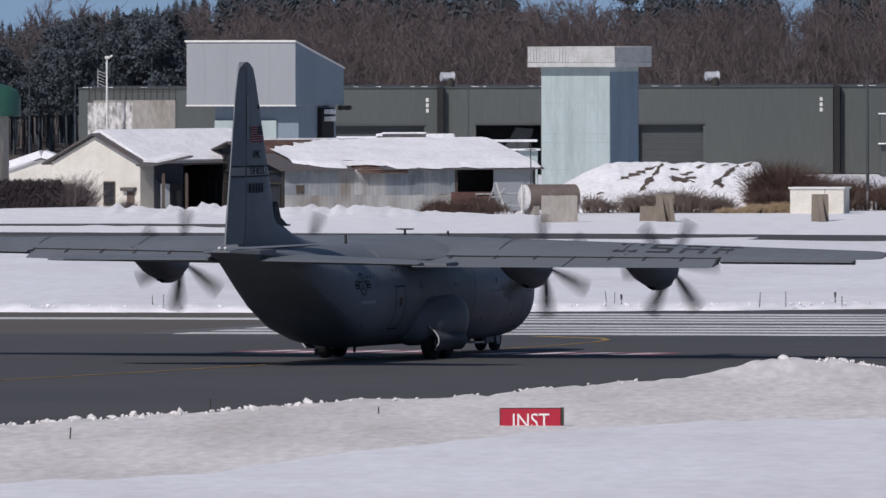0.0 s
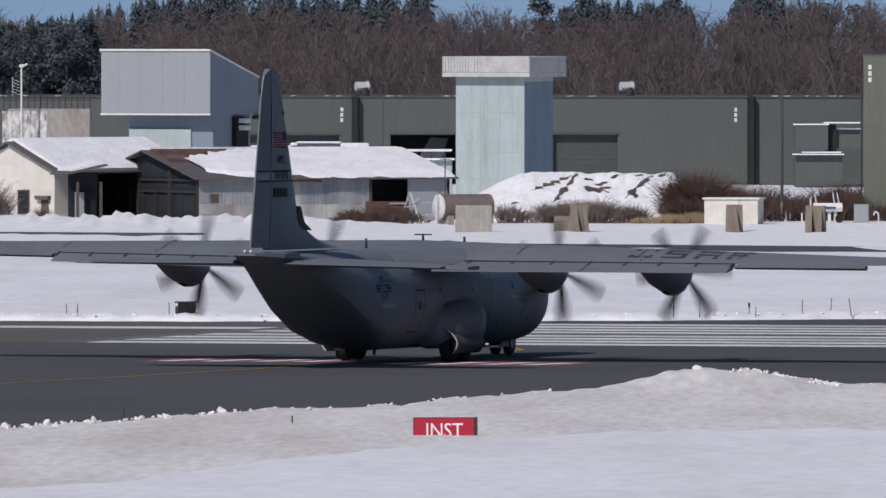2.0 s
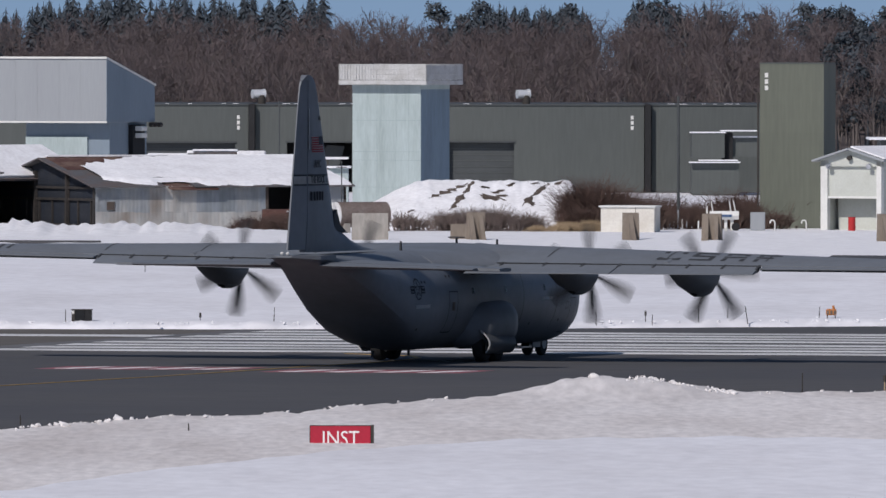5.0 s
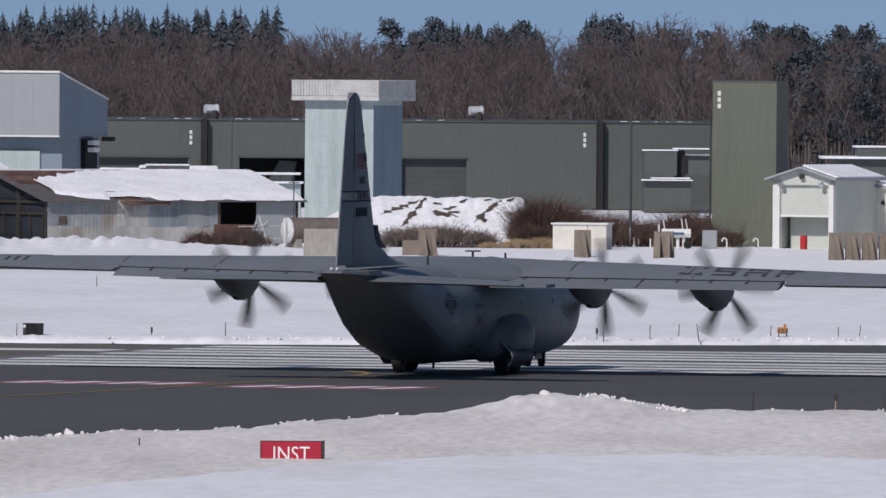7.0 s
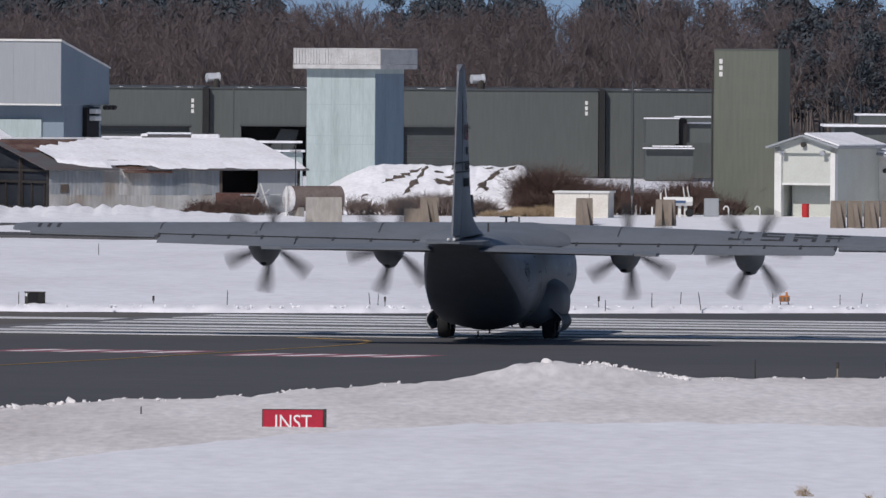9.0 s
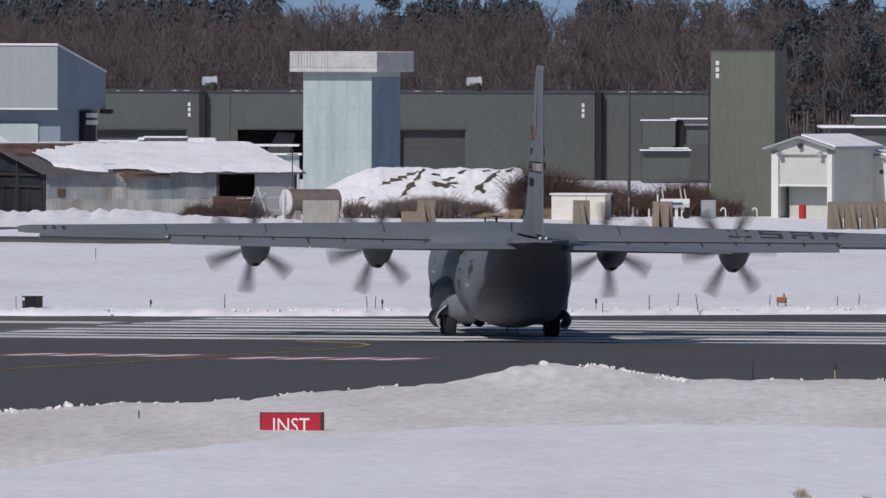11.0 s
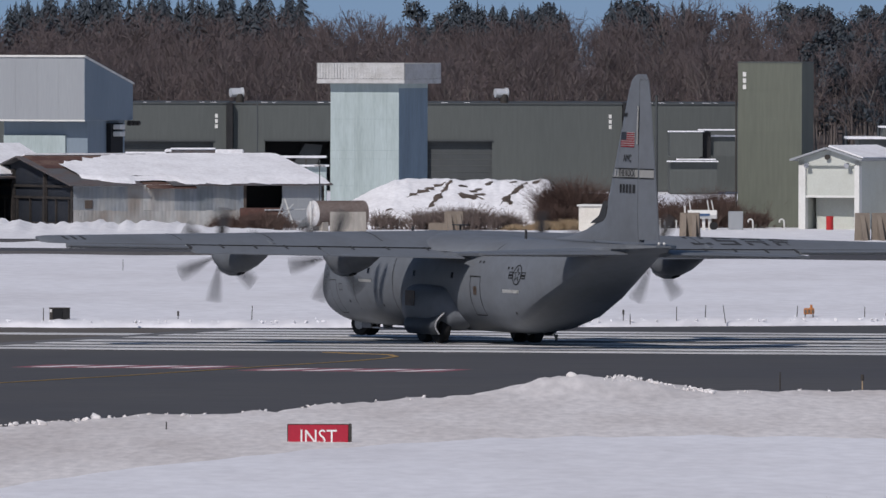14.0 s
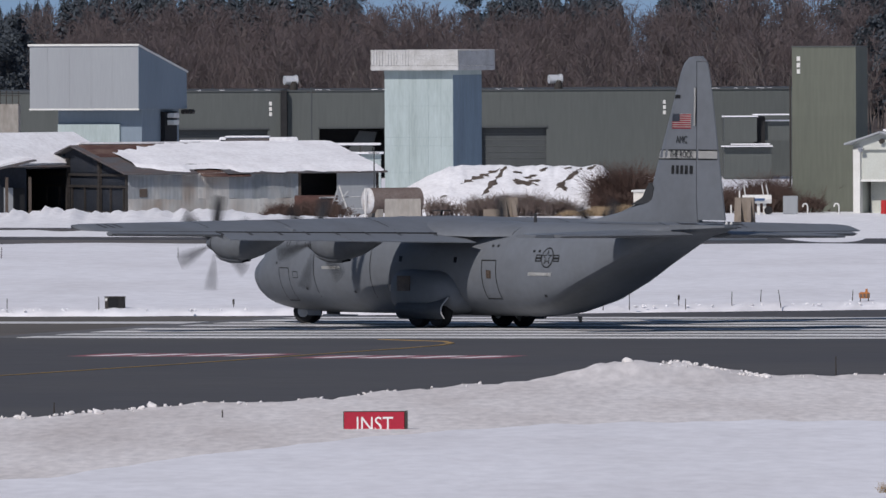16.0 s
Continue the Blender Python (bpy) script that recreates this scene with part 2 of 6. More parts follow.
    for a, b in zip(vs, vs[1:]):
        for i in range(k):
            j = (i + 1) % k
            bm.faces.new((a[i], a[j], b[j], b[i]))
    if close_ends:
        bm.faces.new(list(reversed(vs[0])))
        bm.faces.new(vs[-1])
    bmesh.ops.recalc_face_normals(bm, faces=bm.faces[:])
    return bm


def plate(bm, outline, y0, y1):
    """A flat plate: outline of (x, z) points, from y0 to y1."""
    return loft(bm, [[(x, y0, z) for x, z in outline], [(x, y1, z) for x, z in outline]])


def slab(bm, outline, z0, z1):
    return loft(bm, [[(x, y, z0) for x, y in outline], [(x, y, z1) for x, y in outline]])


def mesh_of(name, bm, mat, smooth=False):
    me = bpy.data.meshes.new(name)
    bm.to_mesh(me)
    bm.free()
    me.materials.append(mat)
    if smooth:
        me.shade_smooth()
        me.set_sharp_from_angle(angle=radians(smooth if smooth is not True else 40))
    return me


def part(name, bm, mat, parent, label="", smooth=False, at=None):
    ob = new(name, mesh_of(name, bm, mat, smooth))
    ob.parent = parent
    if at is not None:
        ob.matrix_basis = at
    return tagged(ob, label)


def thing(name, label, category, m=None, group="", kind=""):
    ob = new(name)
    ob.empty_display_size = 0.5
    if m is not None:
        ob.matrix_basis = m
    return tagged(ob, label, category, group, kind)


def single(name, bm, mat, label, category, smooth=False, m=None, group="", kind=""):
    ob = new(name, mesh_of(name, bm, mat, smooth))
    if m is not None:
        ob.matrix_basis = m
    return tagged(ob, label, category, group, kind)


def B():
    return bmesh.new()


def lettering(name, text, size, mat, parent, m, depth=0.004):
    """Words in the built-in font as a thin mesh; they lie in their local x-y plane, centred."""
    c = bpy.data.curves.new(name, "FONT")
    c.body, c.size, c.extrude, c.align_x, c.align_y = text, size, depth, "CENTER", "CENTER"
    c.resolution_u = 3
    tmp = new("tmp", c)
    me = bpy.data.meshes.new_from_object(tmp.evaluated_get(bpy.context.evaluated_depsgraph_get()))
    bpy.data.objects.remove(tmp)
    bpy.data.curves.remove(c)
    me.materials.clear()
    me.materials.append(mat)
    ob = new(name, me)
    ob.parent = parent
    ob.matrix_basis = m
    return ob


# ---- ground, pavements, snow ----
def curve_y(points, x):
    xs, ys = zip(*points)
    return float(np.interp(x, xs, ys))


NEAR_EDGE = [(-400, 500), (-60, 520), (-30, 536), (-20.3, 543.5), (-17.9, 550), (-15.2, 558), (-11.7, 568), (-9.0, 577), (-6.8, 577), (-3.3, 592), (0.3, 604), (3.8, 613), (10, 613.5), (16.5, 616.5), (30, 622), (60, 630), (400, 690)]
FAR_EDGE = [(-400, 800), (-60, 772), (-28, 760), (-20, 757.5), (-8, 757), (6, 760), (15, 764), (20, 766), (60, 775), (400, 840)]
RW_DIR = Vector((math.cos(radians(15)), -math.sin(radians(15)), 0))
RW_ACROSS = Vector((math.sin(radians(15)), math.cos(radians(15)), 0))
RW_ORIGIN = Vector((-19.7, 709.5, 0))


def sheet(name, outline, z, mat, label, category):
    bm = B()
    slab(bm, outline, z - 0.3, z)
    return single(name, bm, mat, label, category, kind="structure")


bm = B()
vs = [bm.verts.new(p) for p in ((-4000, -400, -0.06), (4000, -400, -0.06), (4000, 4600, -0.06), (-4000, 4600, -0.06))]
bm.faces.new(vs)
single("ground", bm, SNOW, "wide flat snow-covered airfield ground", "ground", kind="structure")
sheet("taxiway", [(-420, 470), (420, 560), (420, 860), (-420, 830)], 0.0, ASPHALT, "dark grey asphalt taxiway cleared of snow", "taxiway")


def strip(name, a0, a1, c0, c1, z, mat, label, category, parent=None):
    """A band along the runway: a along it, c across it, from the corner of its threshold."""
    bm = B()
    pts = [RW_ORIGIN + RW_DIR * a + RW_ACROSS * c for a, c in ((a0, c0), (a1, c0), (a1, c1), (a0, c1))]
    slab(bm, [(p.x, p.y) for p in pts], z - 0.15, z)
    if parent is None:
        return single(name, bm, mat, label, category, kind="structure")
    return part(name, bm, mat, parent)


runway = thing("runway", "pale grooved concrete runway with white threshold stripes", "runway", kind="structure")
strip("runway_surface", -1.5, 420, 0.6, 46.5, 0.008, CONCRETE_STRIP, "", "", runway)
strip("overrun_surface", -420, -1.5, -0.5, 46.0, 0.008, OLD_ASPHALT, "", "", runway)
for i in range(8):
    c = 0.3 + 5.75 * i + (2.0 if i > 3 else 0)
    strip("threshold_stripe", 0.4 * random.random(), 46, c, c + 2.9, 0.016, WHITE_PAINT, "", "", runway)
strip("edge_line", -34, -1.0, 30.5, 34.5, 0.016, WHITE_PAINT, "", "", runway)

# painted holding signs and the yellow lead-on line
for k, (cx, cy) in enumerate(((-11.6, 673.6), (-2.6, 668.0))):
    mark = thing("painted_holding_sign", "faded red pavement marking with white bars", "pavement marking", pose(cx, cy, 0.0, 0, 0, -15), group="painted holding signs", kind="structure")
    bm = B()
    box(bm, -4.1, 4.1, -2.6, 2.6, -0.1, 0.006)
    part("red_field", bm, RED_PAINT, mark)
    for u0, u1, v0, v1 in ((-3.5, -2.3, -2.0, 1.8), (-1.6, -0.4, -2.1, 1.7), (0.4, 1.6, -2.0, 1.8), (2.2, 3.4, -2.1, 1.6)):
        bm = B()
        slab(bm, [(u0, v0), (u0 + 0.8, v0), (u1 + 0.3, v1), (u1 - 0.5, v1)], -0.05, 0.012)
        part("white_bar", bm, MARK_WHITE, mark)
lead = [Vector(p) for p in ((-60, 548, 0), (-30, 606, 0), (-17.4, 639, 0), (-14.4, 648, 0), (-11.3, 657, 0), (-8.1, 667.7, 0), (-5.6, 676, 0), (-3.0, 684, 0), (-1.5, 690, 0), (-1.0, 694, 0), (-1.3, 698, 0), (-4, 702.5, 0))]
bm = B()
for a, b in zip(lead, lead[1:]):
    n = Vector((-(b - a).y, (b - a).x, 0)).normalized() * 0.11
    slab(bm, [((a - n).x, (a - n).y), ((a + n).x, (a + n).y), ((b + n).x, (b + n).y), ((b - n).x, (b - n).y)], -0.05, 0.020)
single("lead_on_line", bm, YELLOW_PAINT, "faded yellow taxiway centre line curving to the runway", "pavement marking", kind="structure")


def snow_field(name, xs, rows, mat, label):
    """A lying sheet of snow from rows of heights: rows(x) gives (y, z) from the pavement edge backwards."""
    grid = [rows(x) for x in xs]
    verts = [(x, y, z) for x, col in zip(xs, grid) for y, z in col]
    k = len(grid[0])
    faces = [(i * k + j, (i + 1) * k + j, (i + 1) * k + j + 1, i * k + j + 1) for i in range(len(xs) - 1) for j in range(k - 1)]
    me = bpy.data.meshes.new(name)
    me.from_pydata(verts, [], faces)
    me.materials.append(mat)
    me.shade_smooth()
    me.update()
    return tagged(new(name, me), label, "snow", kind="structure")


def bumps(x, y, s, seed=0.0):
    return noise.noise(Vector((x * s, y * s, seed)))


def near_rows(x):
    e = curve_y(NEAR_EDGE, x) + 0.6 * bumps(x, 0, 0.5, 3)
    out = []
    for d in (0, 0.05, 0.2, 0.5, 1, 1.6, 2.4, 3.5, 5, 6.5, 8, 10, 12, 14, 17, 20, 24, 28, 33, 38, 44, 50, 56, 62, 70, 80, 95, 115, 140):
        y = e - d
        h = 0.40 * min(1.0, (d / 0.9) ** 0.5) if d else -0.05
        edge = math.exp(-d / 6.0)
        h += edge * (0.13 * bumps(x, y * 0.3, 0.9, 7) + 0.07 * bumps(x, y, 2.6, 9)) * (1 if d else 0)
        h += (0.05 * bumps(x, y * 0.25, 0.25, 11) + 0.02 * bumps(x, y * 0.3, 1.0, 5)) * min(1, d / 3)
        # ploughed mound beside the taxiway
        g = (math.exp(-((x - 5.3) / 2.1) ** 2) * 0.62 + math.exp(-((x - 8.2) / 1.7) ** 2) * 0.36) * math.exp(-((d - 3.5) / 6.0) ** 2)
        h += g * (1 + 0.25 * bumps(x, y, 1.3, 2)) * min(1, d / 0.6)
        out.append((y, max(h, -0.05)))
    return out


CLEAN_EDGE = [(-300, 430), (-40, 450), (-18, 475), (-12, 487), (-8.7, 508), (-5.6, 521), (-2.5, 531), (2.3, 545), (8.4, 548), (15, 545), (40, 550), (300, 570)]


def near_clean(x):
    """The undisturbed snow nearer to the camera."""
    e = curve_y(CLEAN_EDGE, x) + 4 * bumps(x, 0, 0.2, 21) + 2.5 * bumps(x, 0, 0.7, 22)
    out = []
    for d in (0, 0.3, 0.8, 2, 4, 7, 11, 16, 22, 30, 40, 60, 120, 250, 500, 900):
        y = e - d
        h = 0.41 + 0.10 * min(1, d / 4) + 0.03 * bumps(x, y * 0.3, 0.3, 31) + 0.012 * bumps(x, y * 0.4, 1.4, 33)
        out.append((y, h if d else 0.2))
    return out


XS = [-300, -150, -80, -50, -40] + [-34 + 0.25 * i for i in range(273)] + [40, 50, 80, 150, 300]
snow_field("snow_verge", XS, near_rows, DIRTY_SNOW, "grey trodden ploughed snow beside the taxiway")
snow_field("snow_meadow", XS, near_clean, SNOW, "smooth clean snow field")


def far_rows(x):
    e = curve_y(FAR_EDGE, x) + 0.8 * bumps(x, 0, 0.35, 13)
    out = []
    for d in (0, 0.1, 0.4, 1, 2, 3.5, 5, 8, 12, 18, 26, 40, 60, 90, 120, 160, 205):
        y = e + d
        h = 0.34 * min(1.0, (d / 1.2) ** 0.5) if d else -0.05
        edge = math.exp(-d / 6.0)
        h += edge * (0.16 * bumps(x, y * 0.3, 0.8, 17) + 0.10 * bumps(x, y, 2.5, 19)) * (1 if d else 0)
        h += 0.10 * bumps(x, y * 0.2, 0.12, 23) * min(1, d / 6)
        out.append((y, h))
    return out


snow_field("snow_infield", XS, far_rows, SNOW, "bright snow field beyond the runway")

# the dark service road and the ploughed banks beyond it
ROAD = [(-400, 1010), (-40, 984), (-24, 977), (-14, 973), (-7, 965), (14, 953), (24, 947), (60, 935), (400, 880)]
bm = B()
out = [(x, curve_y(ROAD, x)) for x, y in ROAD] + [(x, curve_y(ROAD, x) + float(np.interp(x, [-14, -7], [13, 21]))) for x, y in reversed(ROAD)]
slab(bm, out, 0.0, 0.36)
single("service_road", bm, ASPHALT, "narrow dark wet service road cleared of snow", "road", kind="structure")


def bank_rows(x):
    e = curve_y(ROAD, x) + float(np.interp(x, [-14, -7], [13, 21]))
    left = 1 / (1 + math.exp((x + 13) * 0.5))
    out = []
    for d in (0, 0.4, 1, 2, 4, 8, 15, 25, 35, 45, 55, 65, 75, 82, 86, 90, 94, 98, 102, 106, 110, 116, 124, 135, 150):
        y = e + d
        h = 0.36 if d else 0.2
        h += 0.12 * bumps(x, y * 0.3, 0.5, 41) * min(1, d / 2)
        far = math.exp(-((y - 1088) / 9.0) ** 2)
        h += far * left * (0.62 + 0.40 * bumps(x, y * 0.15, 0.4, 43) + 0.42 * bumps(x, y * 0.4, 1.1, 45) + 0.30 * bumps(x, y, 2.4, 46))
        if y > 1094:
            h = min(h, 0.3)
        out.append((y, max(h - 0.30 * min(1, d / 60), 0.02)))
    return out


snow_field("snow_yard", XS, bank_rows, ROOF_SNOW, "ploughed uneven snow bank before the sheds")


# dark strip laid on the snow in place of a furrow's shade
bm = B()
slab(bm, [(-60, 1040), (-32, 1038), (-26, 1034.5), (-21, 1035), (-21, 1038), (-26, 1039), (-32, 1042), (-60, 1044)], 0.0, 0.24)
single("furrow_strip", bm, ASPHALT, "narrow dark strip for a shaded furrow before the snow bank", "road", kind="structure")


def lumps(name, spots, mat, label):
    """Loose clods of snow, too many to count."""
    verts, faces = [], []
    bm = bmesh.new()
    bmesh.ops.create_icosphere(bm, subdivisions=1, radius=1.0)
    base = [v.co.copy() for v in bm.verts]
    fs = [[v.index for v in f.verts] for f in bm.faces]
    bm.free()
    for x, y, z, r in spots:
        k = len(verts)
        q = Euler((random.random() * 6, random.random() * 6, random.random() * 6)).to_matrix()
        for v in base:
            w = q @ Vector((v.x * 1.3, v.y * 0.8, v.z * 0.7)) * r * random.uniform(0.65, 1.3)
            verts.append((x + w.x, y + w.y, z + w.z * 0.8))
        faces += [[i + k for i in f] for f in fs]
    me = bpy.data.meshes.new(name)
    me.from_pydata(verts, [], faces)
    me.materials.append(mat)
    me.update()
    return tagged(new(name, me), label, "snow clods", kind="stuff")


spots = []
for i in range(420):
    x = random.uniform(-24, 24)
    e = curve_y(NEAR_EDGE, x)
    d = random.expovariate(0.9) + 0.1
    r = random.choice((0.04, 0.05, 0.06, 0.08, 0.1)) * random.uniform(0.8, 1.3) * (2.0 if x < -8 and random.random() < 0.3 else 1)
    if (-8 < x < 3.5 and random.random() < 0.7) or (x > 10.6 and random.random() < 0.85):
        continue
    spots.append((x, e - d, 0.32 + 0.10 * min(d, 1), r))
for i in range(260):
    x = random.uniform(6.6, 10.6)
    spots.append((x, curve_y(NEAR_EDGE, x) - random.uniform(1, 6), 0.46 + 0.52 * math.exp(-((x - 7.2) / 1.8) ** 2) * random.uniform(0.5, 1.1), random.choice((0.03, 0.04, 0.05, 0.07, 0.12)) * random.uniform(0.8, 1.2)))
lumps("snow_clods", spots, BANK_SNOW, "loose clods of ploughed snow along the edge")
spots = []
for i in range(380):
    x = random.uniform(-28, 28)
    d = random.expovariate(0.5) + 0.2
    spots.append((x, curve_y(FAR_EDGE, x) + d, 0.27, random.uniform(0.03, 0.10)))
lumps("snow_clods", spots, ROOF_SNOW, "loose clods of ploughed snow along the far edge")
bm = B()
bmesh.ops.create_icosphere(bm, subdivisions=3, radius=0.19)
for v in bm.verts:
    v.co *= 1 + 0.4 * noise.noise(v.co * 5)
    v.co.x *= 1.15
    v.co.z *= 0.75
single("snow_block", bm, BANK_SNOW, "large rounded block of snow on the mound", "snow block", True, pose(5.45, 608.8, 1.05))


# ---- the transport aircraft: x forward, y to its left, z up, the origin on the ground under the main wheels ----
plane = thing("transport_aircraft", "grey four-engined turboprop military transport aircraft taxiing", "aircraft")

BODY = [  # x, lowest, highest, half width, squareness
    (16.15, 2.02, 2.16, 0.07, 2.0), (16.05, 1.76, 2.40, 0.30, 2.0), (15.8, 1.48, 2.66, 0.54, 2.0), (15.3, 1.16, 2.94, 0.82, 2.0),
    (14.75, 0.94, 3.18, 1.08, 2.0), (14.3, 0.82, 3.40, 1.28, 2.1), (13.9, 0.74, 3.80, 1.45, 2.1), (13.4, 0.67, 4.26, 1.63, 2.2),
    (12.8, 0.60, 4.40, 1.84, 2.2), (11.6, 0.54, 4.53, 2.06, 2.2), (10.0, 0.52, 4.56, 2.15, 2.2), (6.0, 0.52, 4.56, 2.15, 2.2),
    (0.0, 0.52, 4.56, 2.15, 2.2), (-5.6, 0.52, 4.56, 2.15, 2.2), (-7.2, 0.66, 4.56, 2.14, 2.3), (-8.8, 1.14, 4.56, 2.10, 2.4),
    (-10.8, 1.98, 4.55, 1.98, 2.6), (-12.9, 2.86, 4.54, 1.76, 2.8), (-14.9, 3.58, 4.53, 1.46, 3.0), (-16.3, 4.04, 4.52, 1.22, 3.2),
    (-17.6, 4.22, 4.52, 0.95, 3.0), (-18.7, 4.42, 4.56, 0.40, 2.2)]


CHINE = [(-30, 2.61), (-5.6, 2.61), (-7.2, 2.2), (-8.8, 2.4), (-10.8, 2.95), (-12.9, 3.5), (-14.9, 4.12), (-16.3, 4.42), (-17.6, 4.48), (-19, 4.5)]


def section(x, low, high, sq):
    """Height of the widest line and the squareness below it: the after body has a chine over a flat ramp."""
    s = max(0.0, min(1.0, (-5.6 - x) / 4.2))
    c = (low + high) / 2
    if x < -5.6:
        c = float(np.interp(-x, [-p[0] for p in CHINE[1:]], [p[1] for p in CHINE[1:]]))
    return c, sq * (1 - s) + 1.45 * s


def body_ring(x, low, high, half, sq, k=40):
    c, sq_low = section(x, low, high, sq)
    ring = []
    for i in range(k):
        a = 2 * math.pi * i / k
        ca, sa = math.cos(a), math.sin(a)
        e = sq if sa >= 0 else sq_low
        y, z = half * math.copysign(abs(ca) ** (2 / e), ca), c + (high - c if sa >= 0 else c - low) * math.copysign(abs(sa) ** (2 / e), sa)
        if sa < 0 and x < -5.6:
            # straight sides drawn in to the flat ramp
            s = min(1.0, (-5.6 - x) / 4.2)
            q = math.degrees(math.asin(min(1.0, -sa))) / 90
            fy = float(np.interp(q, [0, 0.25, 0.45, 0.62, 0.8, 1], [1, 0.985, 0.92, 0.72, 0.40, 0])) * half
            fz = float(np.interp(q, [0, 0.25, 0.45, 0.62, 0.8, 1], [0, 0.50, 0.86, 0.975, 0.995, 1]))
            y += s * (math.copysign(fy, ca) - y)
            z += s * (c - (c - low) * fz - z)
        ring.append((x, y, z))
    return ring


def body_at(x):
    """Lowest, highest, half width, squareness of the body at x."""
    xs = [-b[0] for b in BODY]
    return [float(np.interp(-x, xs, [b[i] for b in BODY])) for i in (1, 2, 3, 4)]


def side_point(x, z, out=0.0):
    """The half width of the body at x and height z."""
    low, high, half, sq = body_at(x)
    pts = sorted((p[2], p[1]) for p in body_ring(x, low, high, half, sq) if p[1] >= -1e-6)
    return float(np.interp(z, [p[0] for p in pts], [p[1] for p in pts])) + out


fuselage = part("fuselage", loft(B(), [body_ring(*b) for b in BODY if b[0] <= 15.3]), GREY, plane, smooth=26)
part("radome", loft(B(), [body_ring(x, l - 0.004, h + 0.004, w + 0.004, s) for x, l, h, w, s in BODY if x >= 14.75]), RADOME, plane, "darker rounded nose radome", smooth=50)


def side_patch(name, x0, x1, z0, z1, side, mat, parent, out=0.012, label="", nx=6, nz=8, slant=0.0):
    """A thin patch that follows the side of the body."""
    bm = B()
    g = []
    for i in range(nx + 1):
        col = []
        for j in range(nz + 1):
            z = z0 + (z1 - z0) * j / nz
            x = x0 + (x1 - x0) * i / nx + slant * (z - z0)
            col.append(bm.verts.new((x, side * side_point(x, z, out), z)))
        g.append(col)
    for i in range(nx):
        for j in range(nz):
            bm.faces.new((g[i][j], g[i + 1][j], g[i + 1][j + 1], g[i][j + 1]))
    bmesh.ops.solidify(bm, geom=bm.faces[:], thickness=0.006)
    bmesh.ops.recalc_face_normals(bm, faces=bm.faces[:])
    return part(name, bm, mat, parent, label, smooth=True)


def side_frame(name, x0, x1, z0, z1, side, mat, parent, w=0.05, out=0.014):
    for a in ((x0, x0 + w, z0, z1), (x1 - w, x1, z0, z1), (x0, x1, z0, z0 + w), (x0, x1, z1 - w, z1)):
        side_patch(name, *a, side, mat, parent, out, nx=2, nz=8)


# cockpit windows: panes round the upper nose
for side in (1, -1):
    for x0, x1, z0, z1 in ((13.55, 14.05, 3.45, 3.72), (12.95, 13.45, 3.5, 3.95), (12.35, 12.85, 3.5, 4.0), (14.0, 14.22, 2.95, 3.3)):
        side_patch("cockpit_window", x0, x1, z0, z1, side, GLASS, plane, 0.014, "dark cockpit glass", 3, 4)
    # crew door forward, paratroop door aft, with their seams
    side_frame("door_seam", -4.85, -3.75, 1.25, 2.95, side, BLACK_MARK, plane, 0.05)
    side_patch("door_window", -4.45, -4.1, 2.15, 2.5, side, STAIN, plane, 0.016, "small door window", 2, 2)
    side_frame("hatch_seam", 10.9, 11.75, 1.0, 2.45, side, BLACK_MARK, plane, 0.035)
    side_frame("hatch_seam", 10.2, 10.6, 2.0, 2.3, side, BLACK_MARK, plane, 0.03)
    for x in (7.2, 2.2, -1.9):
        side_patch("round_window", x, x + 0.24, 2.80, 3.04, side, GLASS, plane, 0.014, "small cabin window", 2, 2)
    side_patch("frame_seam", 8.9, 8.95, 1.2, 4.2, side, BLACK_MARK, plane, 0.012, "", 1, 10)
    side_patch("frame_seam", 4.6, 4.65, 1.2, 4.0, side, BLACK_MARK, plane, 0.012, "", 1, 10)
    # pale strip light below the national insignia
    side_patch("formation_light", -8.85, -7.2, 2.30, 2.44, side, WHITE_MARK, plane, 0.016, "pale formation light strip", 6, 2)
    side_patch("formation_light", 6.9, 8.3, 2.42, 2.54, side, WHITE_MARK, plane, 0.016, "pale formation light strip", 6, 2)
    side_patch("placard", 2.95, 3.4, 1.40, 1.80, side, WHITE_MARK, plane, 0.014, "pale placard", 2, 2)
    for x, z in ((-7.5, 3.3), (-7.9, 3.3), (-4.8, 3.5), (-4.4, 3.5), (-8.3, 1.4), (6.0, 1.4), (9.6, 1.5), (11.9, 2.6)):
        side_patch("vent", x, x + 0.16, z, z + 0.1, side, BLACK_MARK, plane, 0.012, "", 1, 1)
    # national insignia: bars, ring and star of dark stencil
    cx, cz = -8.5, 3.08
    for x0, x1 in ((cx - 0.86, cx - 0.43), (cx + 0.43, cx + 0.86)):
        side_frame("insignia_bar", x0, x1, cz - 0.17, cz + 0.13, side, BLACK_MARK, plane, 0.05)
        side_patch("insignia_bar", x0, x1, cz - 0.07, cz + 0.02, side, BLACK_MARK, plane, 0.014, "", 3, 1)
    bm = B()
    ring_in, ring_out = [], []
    for i in range(28):
        a = 2 * math.pi * i / 28
        for rr, store in ((0.385, ring_in), (0.44, ring_out)):
            x, z = cx + rr * math.cos(a), cz + rr * math.sin(a)
            store.append(bm.verts.new((x, side * side_point(x, z, 0.016), z)))
    for i in range(28):
        j = (i + 1) % 28
        bm.faces.new((ring_in[i], ring_in[j], ring_out[j], ring_out[i]))
    bmesh.ops.solidify(bm, geom=bm.faces[:], thickness=0.006)
    part("insignia_ring", bm, BLACK_MARK, plane, "dark stencilled ring of the national insignia")
    bm = B()
    star = []
    for i in range(10):
        a = math.pi / 2 + math.pi * i / 5
